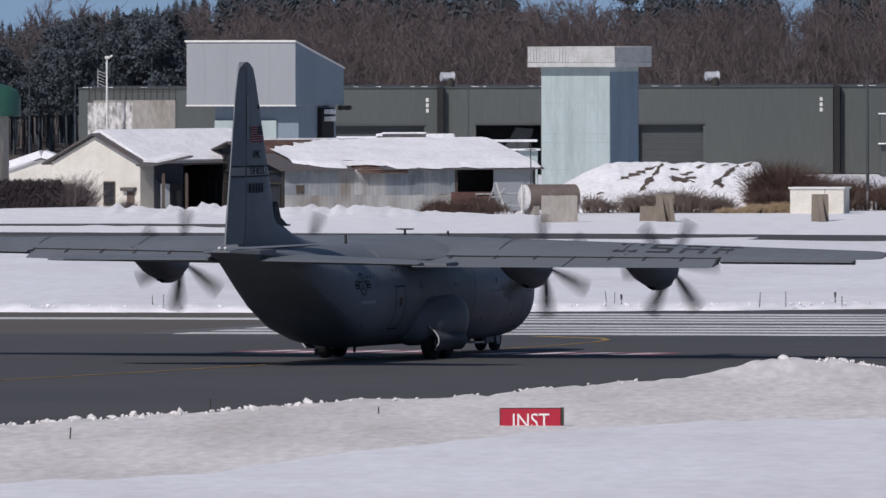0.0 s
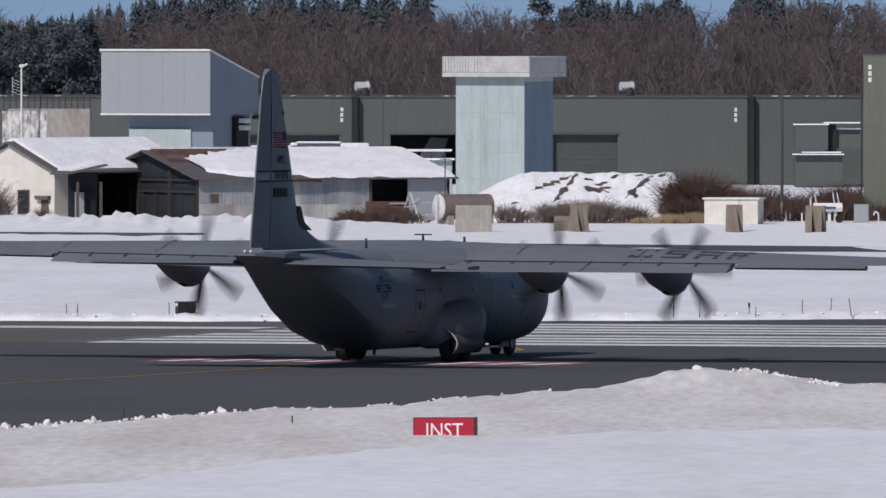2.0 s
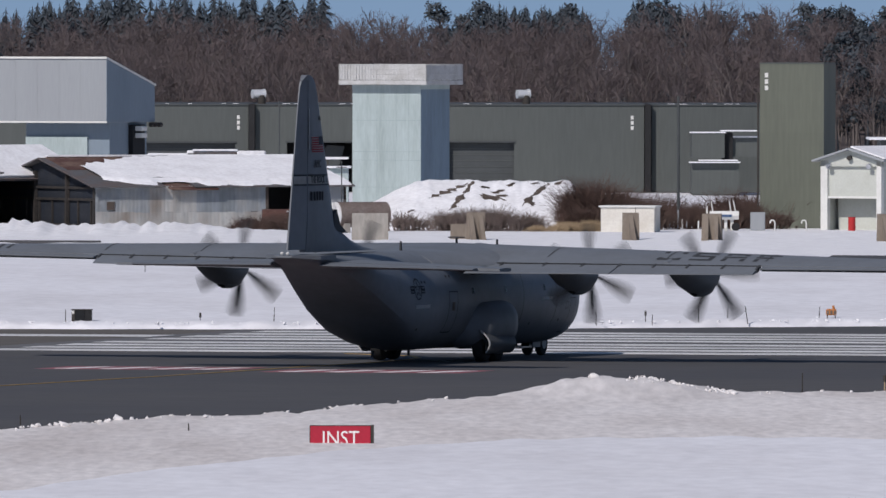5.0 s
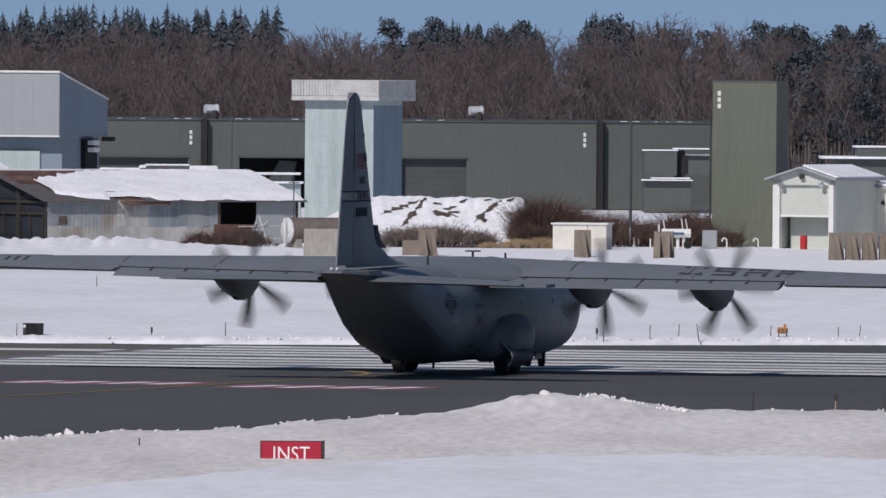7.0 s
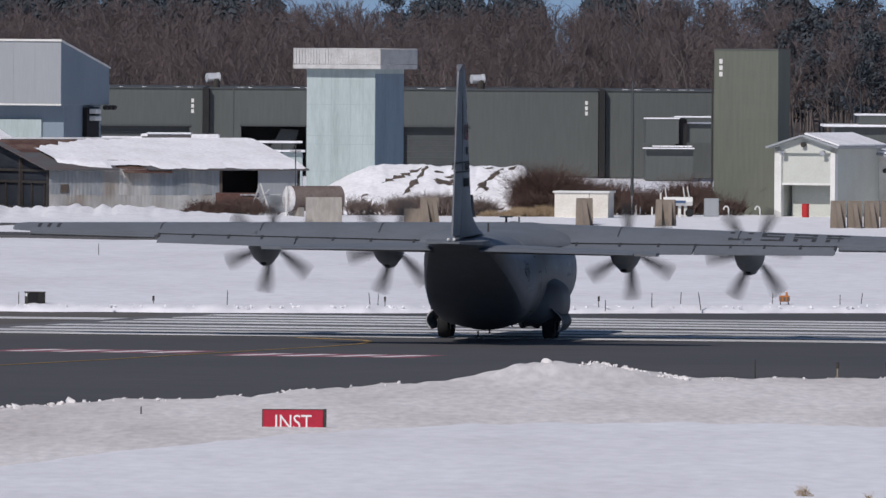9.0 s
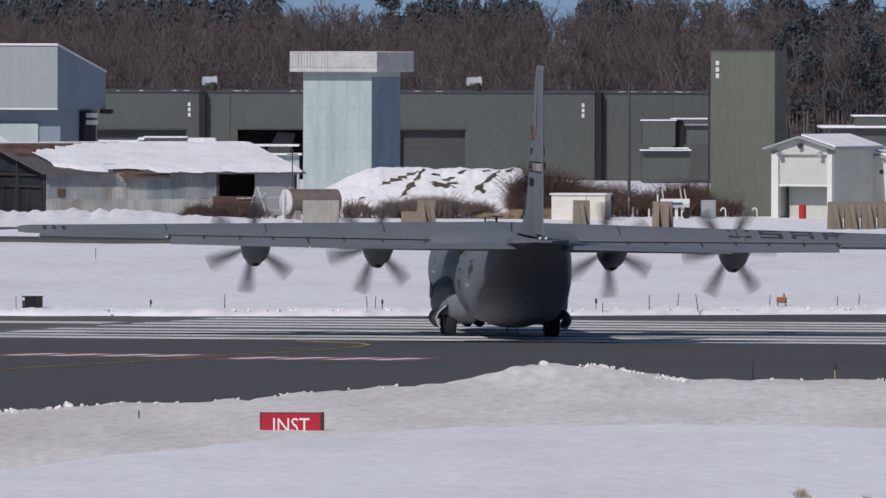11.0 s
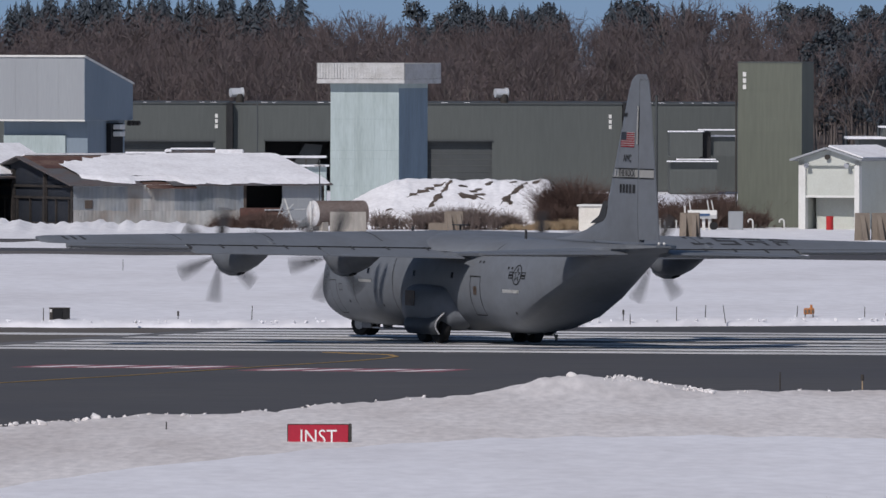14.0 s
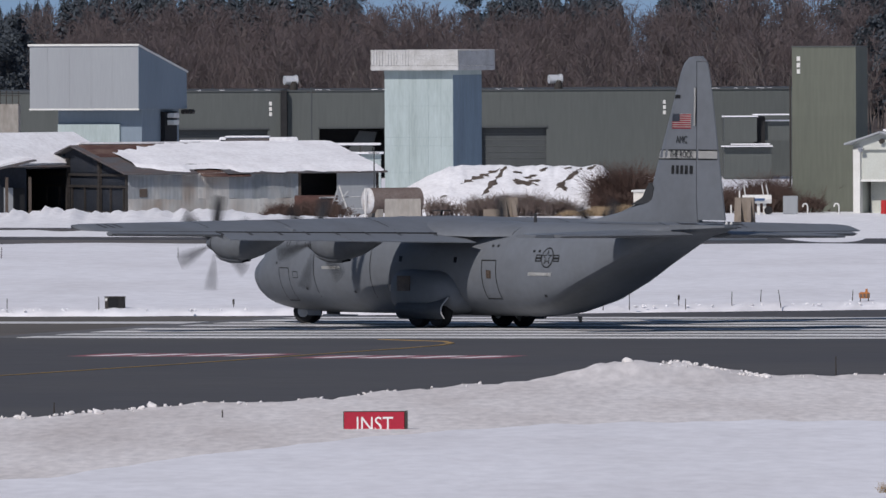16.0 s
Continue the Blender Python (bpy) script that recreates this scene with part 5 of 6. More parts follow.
def barrier(x, y, w, mat=TAN_CONC, turn=0, h_=1.75, fins=1):
    t = thing("blast_barrier", "weathered tan concrete barrier with buttresses", "concrete barrier", pose(x, y, 0.0, 0, 0, turn), group="concrete barriers")
    bm = B()
    loft(bm, [[(-w / 2, 0.0, 0), (w / 2, 0.0, 0), (w / 2, 0.35, 0), (-w / 2, 0.35, 0)], [(-w / 2 + 0.03, 0.08, h_), (w / 2 - 0.03, 0.08, h_), (w / 2 - 0.03, 0.28, h_), (-w / 2 + 0.03, 0.28, h_)]])
    part("slab", bm, mat, t)
    for k in range(fins):
        u = (k + 0.5) / fins * w - w / 2
        bm = B()
        loft(bm, [[(u + dx, 0.05, 0), (u + dx + 0.25, -0.75, 0), (u + dx + 0.2, -0.55, 0.2), (u + dx, 0.05, h_ * 0.92)] for dx in (-0.13, 0.13)])
        part("buttress", bm, mat, t)


tower()
box_building()
annex()
block()
garage()
side_shed()
barrier(-4.55, 1054, 2.3, CONC, fins=0)
barrier(1.0, 1060, 1.1, fins=0, h_=1.0)
barrier(2.05, 1058, 1.2, fins=2)
barrier(11.75, 1058, 1.1, fins=1)
barrier(16.7, 1053, 1.3, turn=-20, fins=2)
for k in range(8):
    barrier(27.5 + 1.05 * k, 1053 + 0.25 * k, 0.98, fins=1)


def low_store():
    t = thing("low_store", "small cream flat-roofed store hut", "hut", pose(10.25, 1098, 0, 0, 0, -8))
    bm = B()
    box(bm, 0, 3.5, 0, 3, 0, 1.62)
    part("wall", bm, CREAM, t)
    bm = B()
    box(bm, -0.12, 3.62, -0.12, 3.1, 1.62, 1.74, 0.02)
    part("roof", bm, TRIM_WHITE, t)
    bm = B()
    box(bm, 2.25, 2.29, -0.02, 0.0, 0.05, 1.6)
    part("joint", bm, CONC, t)


def old_tank():
    t = thing("fuel_tank", "rusty horizontal tank with a white end", "tank", pose(-6.9, 1088, 1.25, 0, 0, 28))
    bm = B()
    tube(bm, (0, 0, 0), (3.6, 0, 0), 0.82, 0.82, 24)
    part("shell", bm, TANK_BROWN, t, smooth=40)
    rings = [[(x, r * math.cos(2 * math.pi * i / 24), r * math.sin(2 * math.pi * i / 24)) for i in range(24)] for x, r in ((0.0, 0.83), (-0.12, 0.78), (-0.22, 0.6), (-0.28, 0.3), (-0.3, 0.05))]
    part("end_cap", loft(B(), rings), TANK_WHITE, t, "white dished tank end", smooth=40)
    for x in (0.5, 3.0):
        bm = B()
        box(bm, x - 0.2, x + 0.2, -0.7, 0.7, -1.25, -0.55)
        part("cradle", bm, CONC, t)
    bm = B()
    tube(bm, (-0.5, -0.5, -1.25), (-0.5, -0.5, 0.8), 0.05, 0.05, 6)
    part("pipe", bm, TRIM_WHITE, t)


def old_shed():
    """The dilapidated open-fronted shed: gable end open, corrugated side, sagging snowy roof."""
    t = thing("derelict_shed", "derelict corrugated shed with an open gable and snowy roof", "shed", pose(-22.7, 1103, 0, 0, 0, 25))
    L, W = 18.0, 16.5
    eave, ridge = 2.95, 4.62
    # posts and beams of the open gable (local x = 0)
    for y in (0.1, 4.6, 9.8, W - 0.1):
        bm = B()
        box(bm, -0.1, 0.14, y - 0.12, y + 0.12, 0, eave + (0.9 if 2 < y < 12 else 0))
        part("post", bm, SHADED_TIMBER, t)
    bm = B()
    loft(bm, [[(x, 0, eave), (x, W, eave), (x, W / 2, ridge)] for x in (0.15, 0.3)])
    part("gable_board", bm, SLATE, t)
    bm = B()
    box(bm, 0.18, 0.3, 0.15, W - 0.15, 0, 3.0)
    part("front_boarding", bm, SLATE, t, "blue-black boarded front")
    for k in range(8):
        y = 0.9 + 2.1 * k
        bm = B()
        box(bm, 0.05, 0.17, y - 0.07, y + 0.07, 0.4, 1.95)
        part("door_frame", bm, SHADED_TIMBER, t)
    for z in (1.95, 2.7):
        bm = B()
        box(bm, 0.02, 0.17, 0.2, W - 0.2, z, z + 0.16)
        part("rail", bm, SHADED_TIMBER, t)
    # dark slab added over the snow so it throws no light inside
    bm = B()
    box(bm, -0.3, L - 0.2, 0.2, W - 0.2, 0.02, 0.42)
    part("dark_floor_slab", bm, SHADED_TIMBER, t, "dark slab added to cut snow bounce in the shed")
    # black wall puts the shed's deep shade into colour
    bm = B()
    box(bm, 8.0, 8.2, 0.3, W - 0.3, 0, eave)
    part("inner_wall", bm, RUBBER_AND_SHADE, t)
    bm = B()
    box(bm, 0.3, L, W - 0.15, W, 0, eave)
    box(bm, L - 0.15, L, 0, W, 0, eave)
    part("rear_wall", bm, CORRUGATED, t)
    # corrugated side: single sheets, overlapping, uneven
    n = 22
    end = 12.2
    for k in range(n):
        u0, u1 = end * k / n, end * (k + 1) / n + 0.03
        for z0, z1 in ((0.05, 1.25), (1.2, eave - 0.02)):
            bm = B()
            m_ = 4
            ys = -0.02 - 0.03 * random.random()
            zz0, zz1 = z0 + random.uniform(-0.04, 0.04), z1 + random.uniform(-0.05, 0.02)
            pts = [(u0 + (u1 - u0) * i / m_, ys - (0.012 if i % 2 else 0)) for i in range(m_ + 1)]
            lo = [bm.verts.new((x, y, zz0)) for x, y in pts]
            hi = [bm.verts.new((x, y, zz1)) for x, y in pts]
            for i in range(m_):
                bm.faces.new((lo[i], lo[i + 1], hi[i + 1], hi[i]))
            bmesh.ops.solidify(bm, geom=bm.faces[:], thickness=0.01)
            part("sheet", bm, BLUE_SHEET if z0 > 1 and (k < 7 or k > 12) else CORRUGATED, t)
    bm = B()
    box(bm, 0.8, 1.35, -0.12, -0.08, 1.35, 1.9)
    part("board", bm, TIMBER, t, "small brown board")
    bm = B()
    box(bm, end, end + 0.2, -0.05, 0.15, 0, eave)
    part("post", bm, TIMBER, t)
    bm = B()
    box(bm, L - 0.2, L, -0.05, 0.15, 0, eave)
    part("post", bm, TIMBER, t)
    # black wall stands for the shade at the back of the open bay
    bm = B()
    box(bm, end + 0.2, L, 3.0, 3.2, 0, eave)
    part("bay_shade_wall", bm, RUBBER_AND_SHADE, t)
    bm = B()
    box(bm, L - 3.0, L, -0.05, 0.05, 0.0, eave)
    part("bay_panel", bm, PANEL_GREY, t, "grey panel of the end bay")
    # roof: two slopes over the length, broken at one place
    tilt = lambda y0, z0, y1, z1, x0, x1, th: loft(B(), [[(x, y0, z0), (x, y1, z1), (x, y1, z1 + th), (x, y0, z0 + th)] for x in (x0, x1)])
    part("roof", tilt(-0.6, eave - 0.12, W / 2, ridge, -0.5, 4.8, 0.10), ROOF_DARK, t, "bare dark roof")
    part("roof", tilt(-0.6, eave - 0.12, W / 2, ridge, 6.9, L + 0.4, 0.10), ROOF_DARK, t)
    part("roof", tilt(1.4, eave + 0.42, W / 2, ridge, 4.8, 6.9, 0.10), ROOF_DARK, t)
    part("roof", tilt(W + 0.6, eave - 0.12, W / 2, ridge, -0.5, L + 0.4, 0.10), ROOF_DARK, t)
    part("rust_patch", tilt(4.4, 3.85, 8.2, 4.61, 0.0, 6.2, 0.12), RUST, t, "rusted bare ridge sheets")
    part("rust_patch", tilt(-0.6, eave - 0.3, 1.0, eave + 0.1, 5.2, 8.6, 0.10), RUST, t, "rusted torn eave")
    # snow blanket with a ragged lower edge
    bm = B()
    nx, ny = 60, 12
    g = []
    for i in range(nx + 1):
        x = 1.2 + (L - 0.9) * i / nx
        low = -0.55 + 0.5 * noise.noise(Vector((x * 0.9, 0, 2))) + 0.3 * noise.noise(Vector((x * 3.1, 0, 7))) + (1.1 if 4.6 < x < 7.6 else 0) + max(0, 2.6 - 0.9 * (x - 1.0)) * 0.8
        top = W / 2 - max(0.0, 3.4 - 0.55 * x) * (1 + 0.5 * noise.noise(Vector((x * 1.7, 3, 4)))) - (0.5 * noise.noise(Vector((x * 2.3, 9, 4))) + 0.3 if x < 9 else 0)
        row = []
        for j in range(ny + 1):
            y = low + (top - low) * j / ny
            z = eave - 0.02 + (ridge - eave + 0.1) * (y + 0.6) / (W / 2 + 0.6)
            th = 0.17 * min(1, j / 1.5) + 0.05 * noise.noise(Vector((x * 0.7, y, 5)))
            row.append(bm.verts.new((x, y, z + max(th, 0.0))))
        g.append(row)
    for i in range(nx):
        for j in range(ny):
            bm.faces.new((g[i][j], g[i + 1][j], g[i + 1][j + 1], g[i][j + 1]))
    part("roof_snow", bm, ROOF_SNOW, t, "ragged blanket of roof snow", smooth=60)
    part("roof_snow", tilt(W + 0.5, eave + 0.02, W / 2, ridge + 0.16, 0.2, L, 0.12), ROOF_SNOW, t)
    lean = thing("lean_to", "low dark lean-to with a snow-edged roof behind the shed", "shed", pose(-17.0, 1131, 0))
    bm = B()
    box(bm, 0, 5.0, 0, 3, 0, 4.72)
    part("wall", bm, HANGAR, lean)
    bm = B()
    box(bm, -0.1, 3.2, -0.15, 3.1, 4.72, 4.98, 0.03)
    part("roof", bm, ROOF_DARK, lean)
    for x0, x1, z0, z1 in ((0.2, 3.25, 4.98, 5.10), (3.22, 5.1, 4.72, 5.0), (-0.15, 0.35, 4.80, 5.02)):
        bm = B()
        box(bm, x0, x1, -0.2, 3.1, z0, z1, 0.05)
        part("roof_snow", bm, ROOF_SNOW, lean, "strip of roof snow")
    # rusty frames and a wreck in the open bay
    wreck = thing("scrap_frame", "rusty scrap frame and beams beside the shed", "scrap", pose(-9.6, 1101, 0))
    for a_, b_ in (((0, 0, 0), (0.7, 0, 2.1)), ((1.4, 0, 0), (0.7, 0, 2.1)), ((0.35, 0, 1.1), (1.05, 0, 1.1)), ((-0.6, 0.2, 1.3), (2.2, 0.2, 1.35)), ((-0.8, 0, 0.6), (2.4, 0, 0.55)), ((0.2, 0, 0.5), (1.3, 0, 1.7))):
        bm = B()
        tube(bm, a_, b_, 0.05, 0.05, 6)
        part("bar", bm, HUB if a_[0] < 1 else TRIM_WHITE, wreck)
    bm = B()
    tube(bm, (-2.2, 0.8, 0.8), (0.6, 0.8, 0.8), 0.65, 0.65, 16)
    part("drum_shell", bm, RUST, wreck, "rusted drum shell", smooth=40)


def left_house():
    t = thing("farm_house", "cream rendered gabled house with a snowy roof", "house", pose(-32.2, 1106, 0, 0, 0, -40))
    W, L = 7.8, 13.0
    eave, apex = 3.35, 5.1
    bm = B()
    gable_wall(bm, -W, 0, 0, 0.25, eave, apex)
    part("gable_wall", bm, CREAM, t)
    bm = B()
    box(bm, -0.25, 0, 0.25, 4.2, 0, eave)
    box(bm, -W, -W + 0.25, 0.25, L, 0, eave)
    box(bm, -W, -5.0, L - 0.25, L, 0, eave)
    part("side_wall", bm, CREAM, t)
    for s in (0, 1):
        bm = B()
        roof_slope(bm, (0.5, eave - 0.15) if s == 0 else (-W - 0.5, eave - 0.15), (-W / 2, apex + 0.08), -0.4, L + 0.4, 0.12)
        part("roof", bm, ROOF_DARK, t, "dark roof")
        bm = B()
        roof_slope(bm, (0.3, eave + 0.02) if s == 0 else (-W - 0.3, eave + 0.02), (-W / 2, apex + 0.25), 0.3, L + 0.3, 0.2)
        part("roof_snow", bm, ROOF_SNOW, t, "snow on the roof")
    for x0, x1, z0, z1 in ((-3.1, -2.25, 0.6, 2.05), (-6.9, -5.8, 0.4, 1.9)):
        w = new("window")
        w.parent = t
        bm = B()
        box(bm, x0, x1, -0.03, 0.05, z0, z1)
        part("pane", bm, GLASS, w, "dark window pane")
        bm = B()
        for a in ((x0 - 0.08, x0, z0 - 0.08, z1 + 0.08), (x1, x1 + 0.08, z0 - 0.08, z1 + 0.08), (x0, x1, z1, z1 + 0.08), (x0, x1, z0 - 0.08, z0)):
            box(bm, a[0], a[1], -0.07, 0.0, a[2], a[3])
        part("frame", bm, TIMBER, w)
    bm = B()
    box(bm, -1.15, -0.5, -0.03, 0.05, 0.0, 1.55)
    part("door", bm, TIMBER, t, "dark weathered door")
    bm = B()
    box(bm, -1.45, -0.3, -0.35, 0.0, 1.5, 1.75)
    part("door_hood", bm, ROOF_DARK, t)
    bm = B()
    tube(bm, (0.1, 2.2, 0), (0.1, 2.2, eave), 0.05, 0.05, 6)
    part("downpipe", bm, TIMBER, t)
    lean = thing("lean_to", "open timber lean-to with a snow-topped roof", "lean-to", pose(-30.6, 1103, 0, 0, 0, 20))
    for x in (0, 1.6):
        bm = B()
        box(bm, x - 0.08, x + 0.08, -0.08, 0.08, 0, 2.7)
        part("post", bm, TIMBER, lean)
    bm = B()
    box(bm, 0.1, 0.7, 0.8, 0.9, 0, 2.0)
    part("panel", bm, PANEL_GREY, lean, "grey inner panel")
    # no opening here: a near-black panel paints the doorway's shade
    bm = B()
    box(bm, 0.7, 1.5, 0.8, 0.9, 0, 2.0)
    part("doorway_shade", bm, DARK, lean)
    # dark wall added behind the posts to stand for the shaded inside
    bm = B()
    box(bm, -0.2, 1.8, 1.3, 1.4, 0, 3.3)
    part("shade_wall", bm, SLATE, lean, "dark wall for the shade inside the lean-to")
    bm = B()
    loft(bm, [[(-0.9, y, 3.15), (1.9, y, 3.74), (1.9, y, 3.85), (-0.9, y, 3.27)] for y in (-0.5, 3)])
    part("roof", bm, ROOF_DARK, lean)
    bm = B()
    loft(bm, [[(-0.4, y, 3.40), (1.7, y, 3.84), (1.7, y, 4.02), (-0.4, y, 3.52)] for y in (-0.2, 3)])
    part("roof_snow", bm, ROOF_SNOW, lean, "snow on the roof")


def peeling_block():
    t = thing("old_bunker", "grey concrete bunker with peeling white paint", "bunker", pose(-37.6, 1180, 0))
    bm = B()
    box(bm, 0.0, 5.7, 0, 6, 0, 7.0)
    part("wall", bm, CONC, t)
    bm = B()
    box(bm, -0.4, 2.75, -0.03, 0.0, 4.0, 6.85)
    part("painted_panel", bm, PEELING, t, "peeling white paint")
    for k in range(15):
        bm = B()
        x = -0.3 + 0.43 * k
        tube(bm, (x, 0.1, 6.9), (x, 0.1, 7.95), 0.045, 0.045, 6)
        part("fence_post", bm, STAKE, t)
    bm = B()
    tube(bm, (-0.3, 0.1, 7.6), (5.9, 0.1, 7.6), 0.025, 0.025, 6)
    part("fence_rail", bm, STAKE, t)
    m = thing("mast", "white mast with a small head and ladder", "mast", pose(-36.6, 1178, 0))
    bm = B()
    tube(bm, (0, 0, 0), (0, 0, 10.0), 0.07, 0.06, 8)
    part("pole", bm, TRIM_WHITE, m)
    bm = B()
    box(bm, -0.14, 0.2, -0.15, 0.15, 9.9, 10.12, 0.03)
    tube(bm, (0.15, 0, 10.0), (0.4, 0, 10.15), 0.05, 0.08, 8)
    part("head", bm, TRIM_WHITE, m)
    for k in range(5):
        bm = B()
        tube(bm, (-0.6, 0, 8.2 + 0.22 * k), (-0.12, 0, 8.0 + 0.22 * k), 0.025, 0.025, 5)
        part("rung", bm, HUB, m)
    bm = B()
    tube(bm, (-0.62, 0, 7.9), (-0.62, 0, 9.2), 0.03, 0.03, 5)
    part("stile", bm, HUB, m)


def silo():
    t = thing("storage_tank", "grey tank with a domed green top", "tank", pose(-43.0, 1120, 0))
    bm = B()
    tube(bm, (0, 0, 0), (0, 0, 6.4), 1.7, 1.7, 28)
    part("body", bm, CONC, t, smooth=40)
    rings = [[(r * math.cos(2 * math.pi * i / 28), r * math.sin(2 * math.pi * i / 28), z) for i in range(28)] for z, r in ((6.35, 2.5), (7.5, 2.5), (7.95, 2.35), (8.3, 1.9), (8.5, 1.1), (8.58, 0.1))]
    part("dome", loft(B(), rings), TANK_GREEN, t, "green domed top", smooth=45)
    h_ = thing("hut", "small hut with a snow-laden pitched roof", "hut", pose(-42.5, 1150, 0))
    bm = B()
    gable_wall(bm, 0, 4.6, 0, 5, 2.4, 3.2)
    part("wall", bm, CREAM, h_)
    bm = B()
    roof_slope(bm, (-0.4, 2.4), (2.3, 3.3), -0.3, 5.2, 0.5)
    roof_slope(bm, (5.0, 2.4), (2.3, 3.3), -0.3, 5.2, 0.5)
    part("roof_snow", bm, ROOF_SNOW, h_, "thick snow on the roof")


def yard_pieces():
    v = thing("equipment_trailer", "bright metal equipment trailer with upright arms", "trailer", pose(18.4, 1106, 0))
    bm = B()
    loft(bm, [[(x, y, z) for y, z in ((-0.5, 0.75), (-0.62, 1.0), (-0.4, 1.3), (0.4, 1.3), (0.62, 1.0), (0.5, 0.75))] for x in (-0.95, -0.8, 0.8, 0.95)])
    part("body", bm, TRIM_WHITE, v, "bright rounded body", smooth=40)
    bm = B()
    box(bm, -0.5, 0.5, -0.64, -0.55, 0.92, 1.08)
    part("band", bm, BLUE, v, "blue side panel")
    for x, l in ((-0.75, -0.1), (0.45, -0.12), (0.75, -0.15)):
        bm = B()
        tube(bm, (x, 0, 1.2), (x + l, 0, 1.95), 0.04, 0.04, 6)
        part("arm", bm, TRIM_WHITE, v)
    for x in (-0.5, 0.1, 0.5):
        bm = B()
        box(bm, x - 0.1, x + 0.1, -0.3, 0.3, 0.0, 0.78)
        part("leg", bm, TRIM_WHITE, v)
    for x in (-0.75, 0.75):
        bm = B()
        tube(bm, (x, -0.5, 0.28), (x, -0.35, 0.28), 0.28, 0.28, 14)
        part("tyre", bm, RUBBER_AND_SHADE, v)
    c = thing("cabinet", "pale grey electrical cabinet on the snow", "cabinet", pose(20.6, 1106, 0))
    bm = B()
    box(bm, -0.48, 0.48, 0, 0.8, 0.0, 1.22, 0.02)
    part("body", bm, PANEL_GREY, c)
    bm = B()
    box(bm, -0.42, 0.42, -0.03, 0, 0.08, 1.1)
    part("door", bm, PANEL_GREY, c)
    for x in (21.6, 23.65):
        h_ = thing("pipe_hoop", "bent white vent pipe in the snow", "pipe", pose(x, 1106, 0), group="vent pipes")
        bm = B()
        pts = [(0.12 - 0.0, 0, 0), (0.12, 0, 0.55), (0.06, 0, 0.68), (-0.06, 0, 0.72), (-0.17, 0, 0.66), (-0.2, 0, 0.5)]
        for p, q in zip(pts, pts[1:]):
            tube(bm, p, q, 0.05, 0.05, 8)
        part("pipe", bm, TRIM_WHITE, h_, smooth=60)
    for x, y, z, r in ((15.55, 1117, 8.75, 0.11), (-12.6, 1300, 7.5, 0.06), (-6.6, 1100, 4.6, 0.05), (25.5, 1300, 8, 0.06), (29.2, 1300, 9, 0.06)):
        p = thing("utility_pole", "slender grey utility pole", "pole", pose(x, y, 0), group="poles")
        bm = B()
        tube(bm, (0, 0, 0), (0, 0, z), r, r * 0.75, 8)
        part("shaft", bm, HANGAR_DOOR, p)
        bm = B()
        tube(bm, (-0.35, 0, z - 0.4), (0.35, 0, z - 0.4), 0.03, 0.03, 5)
        part("cross_arm", bm, STAKE, p)
    for k in range(9):
        s_ = thing("marker_post", "short pale post in the yard", "post", pose(14.9 + 0.28 * k + (0.5 if k > 4 else 0), 1112, 0), group="yard posts")
        bm = B()
        box(bm, -0.05, 0.05, -0.04, 0.04, 0, random.uniform(0.5, 1.6 if k in (2, 7) else 0.8))
        part("shaft", bm, TRIM_WHITE if k % 2 else PANEL_GREY, s_)
    # pale roofs and sheds that show between tower and derelict shed
    t = thing("row_building", "pale low building with a snow-lined roof", "building", pose(-12.5, 1160, 0))
    for x0, x1, z0, z1, mat in ((2.0, 6.0, 0, 3.6, TOWER_MINT), (-7.5, 2.0, 0, 4.3, PANEL_GREY)):
        bm = B()
        box(bm, x0, x1, 0, 5, z0, z1)
        part("wall", bm, mat, t)
    for x0, x1, z in ((1.6, 6.2, 3.6), (1.2, 6.0, 4.2), (-7.8, -1.8, 4.45), (-5.0, 2.2, 4.3)):
        bm = B()
        box(bm, x0, x1, -0.4, 4, z, z + 0.14, 0.03)
        part("roof_snow", bm, ROOF_SNOW, t, "snow on the roof")
    for x in (2.6, 3.6, 4.6):
        bm = B()
        tube(bm, (x, -0.3, 0), (x, -0.3, 4.2), 0.05, 0.05, 6)
        part("post", bm, STAKE, t)


low_store()
old_tank()
old_shed()
left_house()
peeling_block()
silo()
yard_pieces()


# snow-covered earth mound with bare dark streaks
def mound_z(x, y):
    prof = min(1, max(0, (x + 8.2) / 6.4)) * min(1, max(0, (10.8 - x) / 2.4)) ** 0.8
    j = (y - 1108) / 14
    side = min(1, max(0, j) / 0.62) ** 0.8 * (1 if j < 0.7 else max(0, 1 - (j - 0.7) * 1.6))
    return 3.2 * prof * side + (0.16 * noise.noise(Vector((x * 0.8, y * 0.3, 4))) + 0.08 * noise.noise(Vector((x * 2.6, y * 0.8, 8)))) * prof * min(1, j * 4) - 0.05


def mound():
    nx, ny = 120, 36
    verts = [(-8.2 + 19.0 * i / nx, 1108 + 14 * j / ny, mound_z(-8.2 + 19.0 * i / nx, 1108 + 14 * j / ny)) for i in range(nx + 1) for j in range(ny + 1)]
    faces = [(i * (ny + 1) + j, (i + 1) * (ny + 1) + j, (i + 1) * (ny + 1) + j + 1, i * (ny + 1) + j + 1) for i in range(nx) for j in range(ny)]
    me = bpy.data.meshes.new("earth_mound")
    me.from_pydata(verts, [], faces)
    me.materials.append(ROOF_SNOW)
    me.shade_smooth()
    tagged(new("earth_mound", me), "snow-covered earth mound with bare dark patches", "mound", kind="structure")


mound()


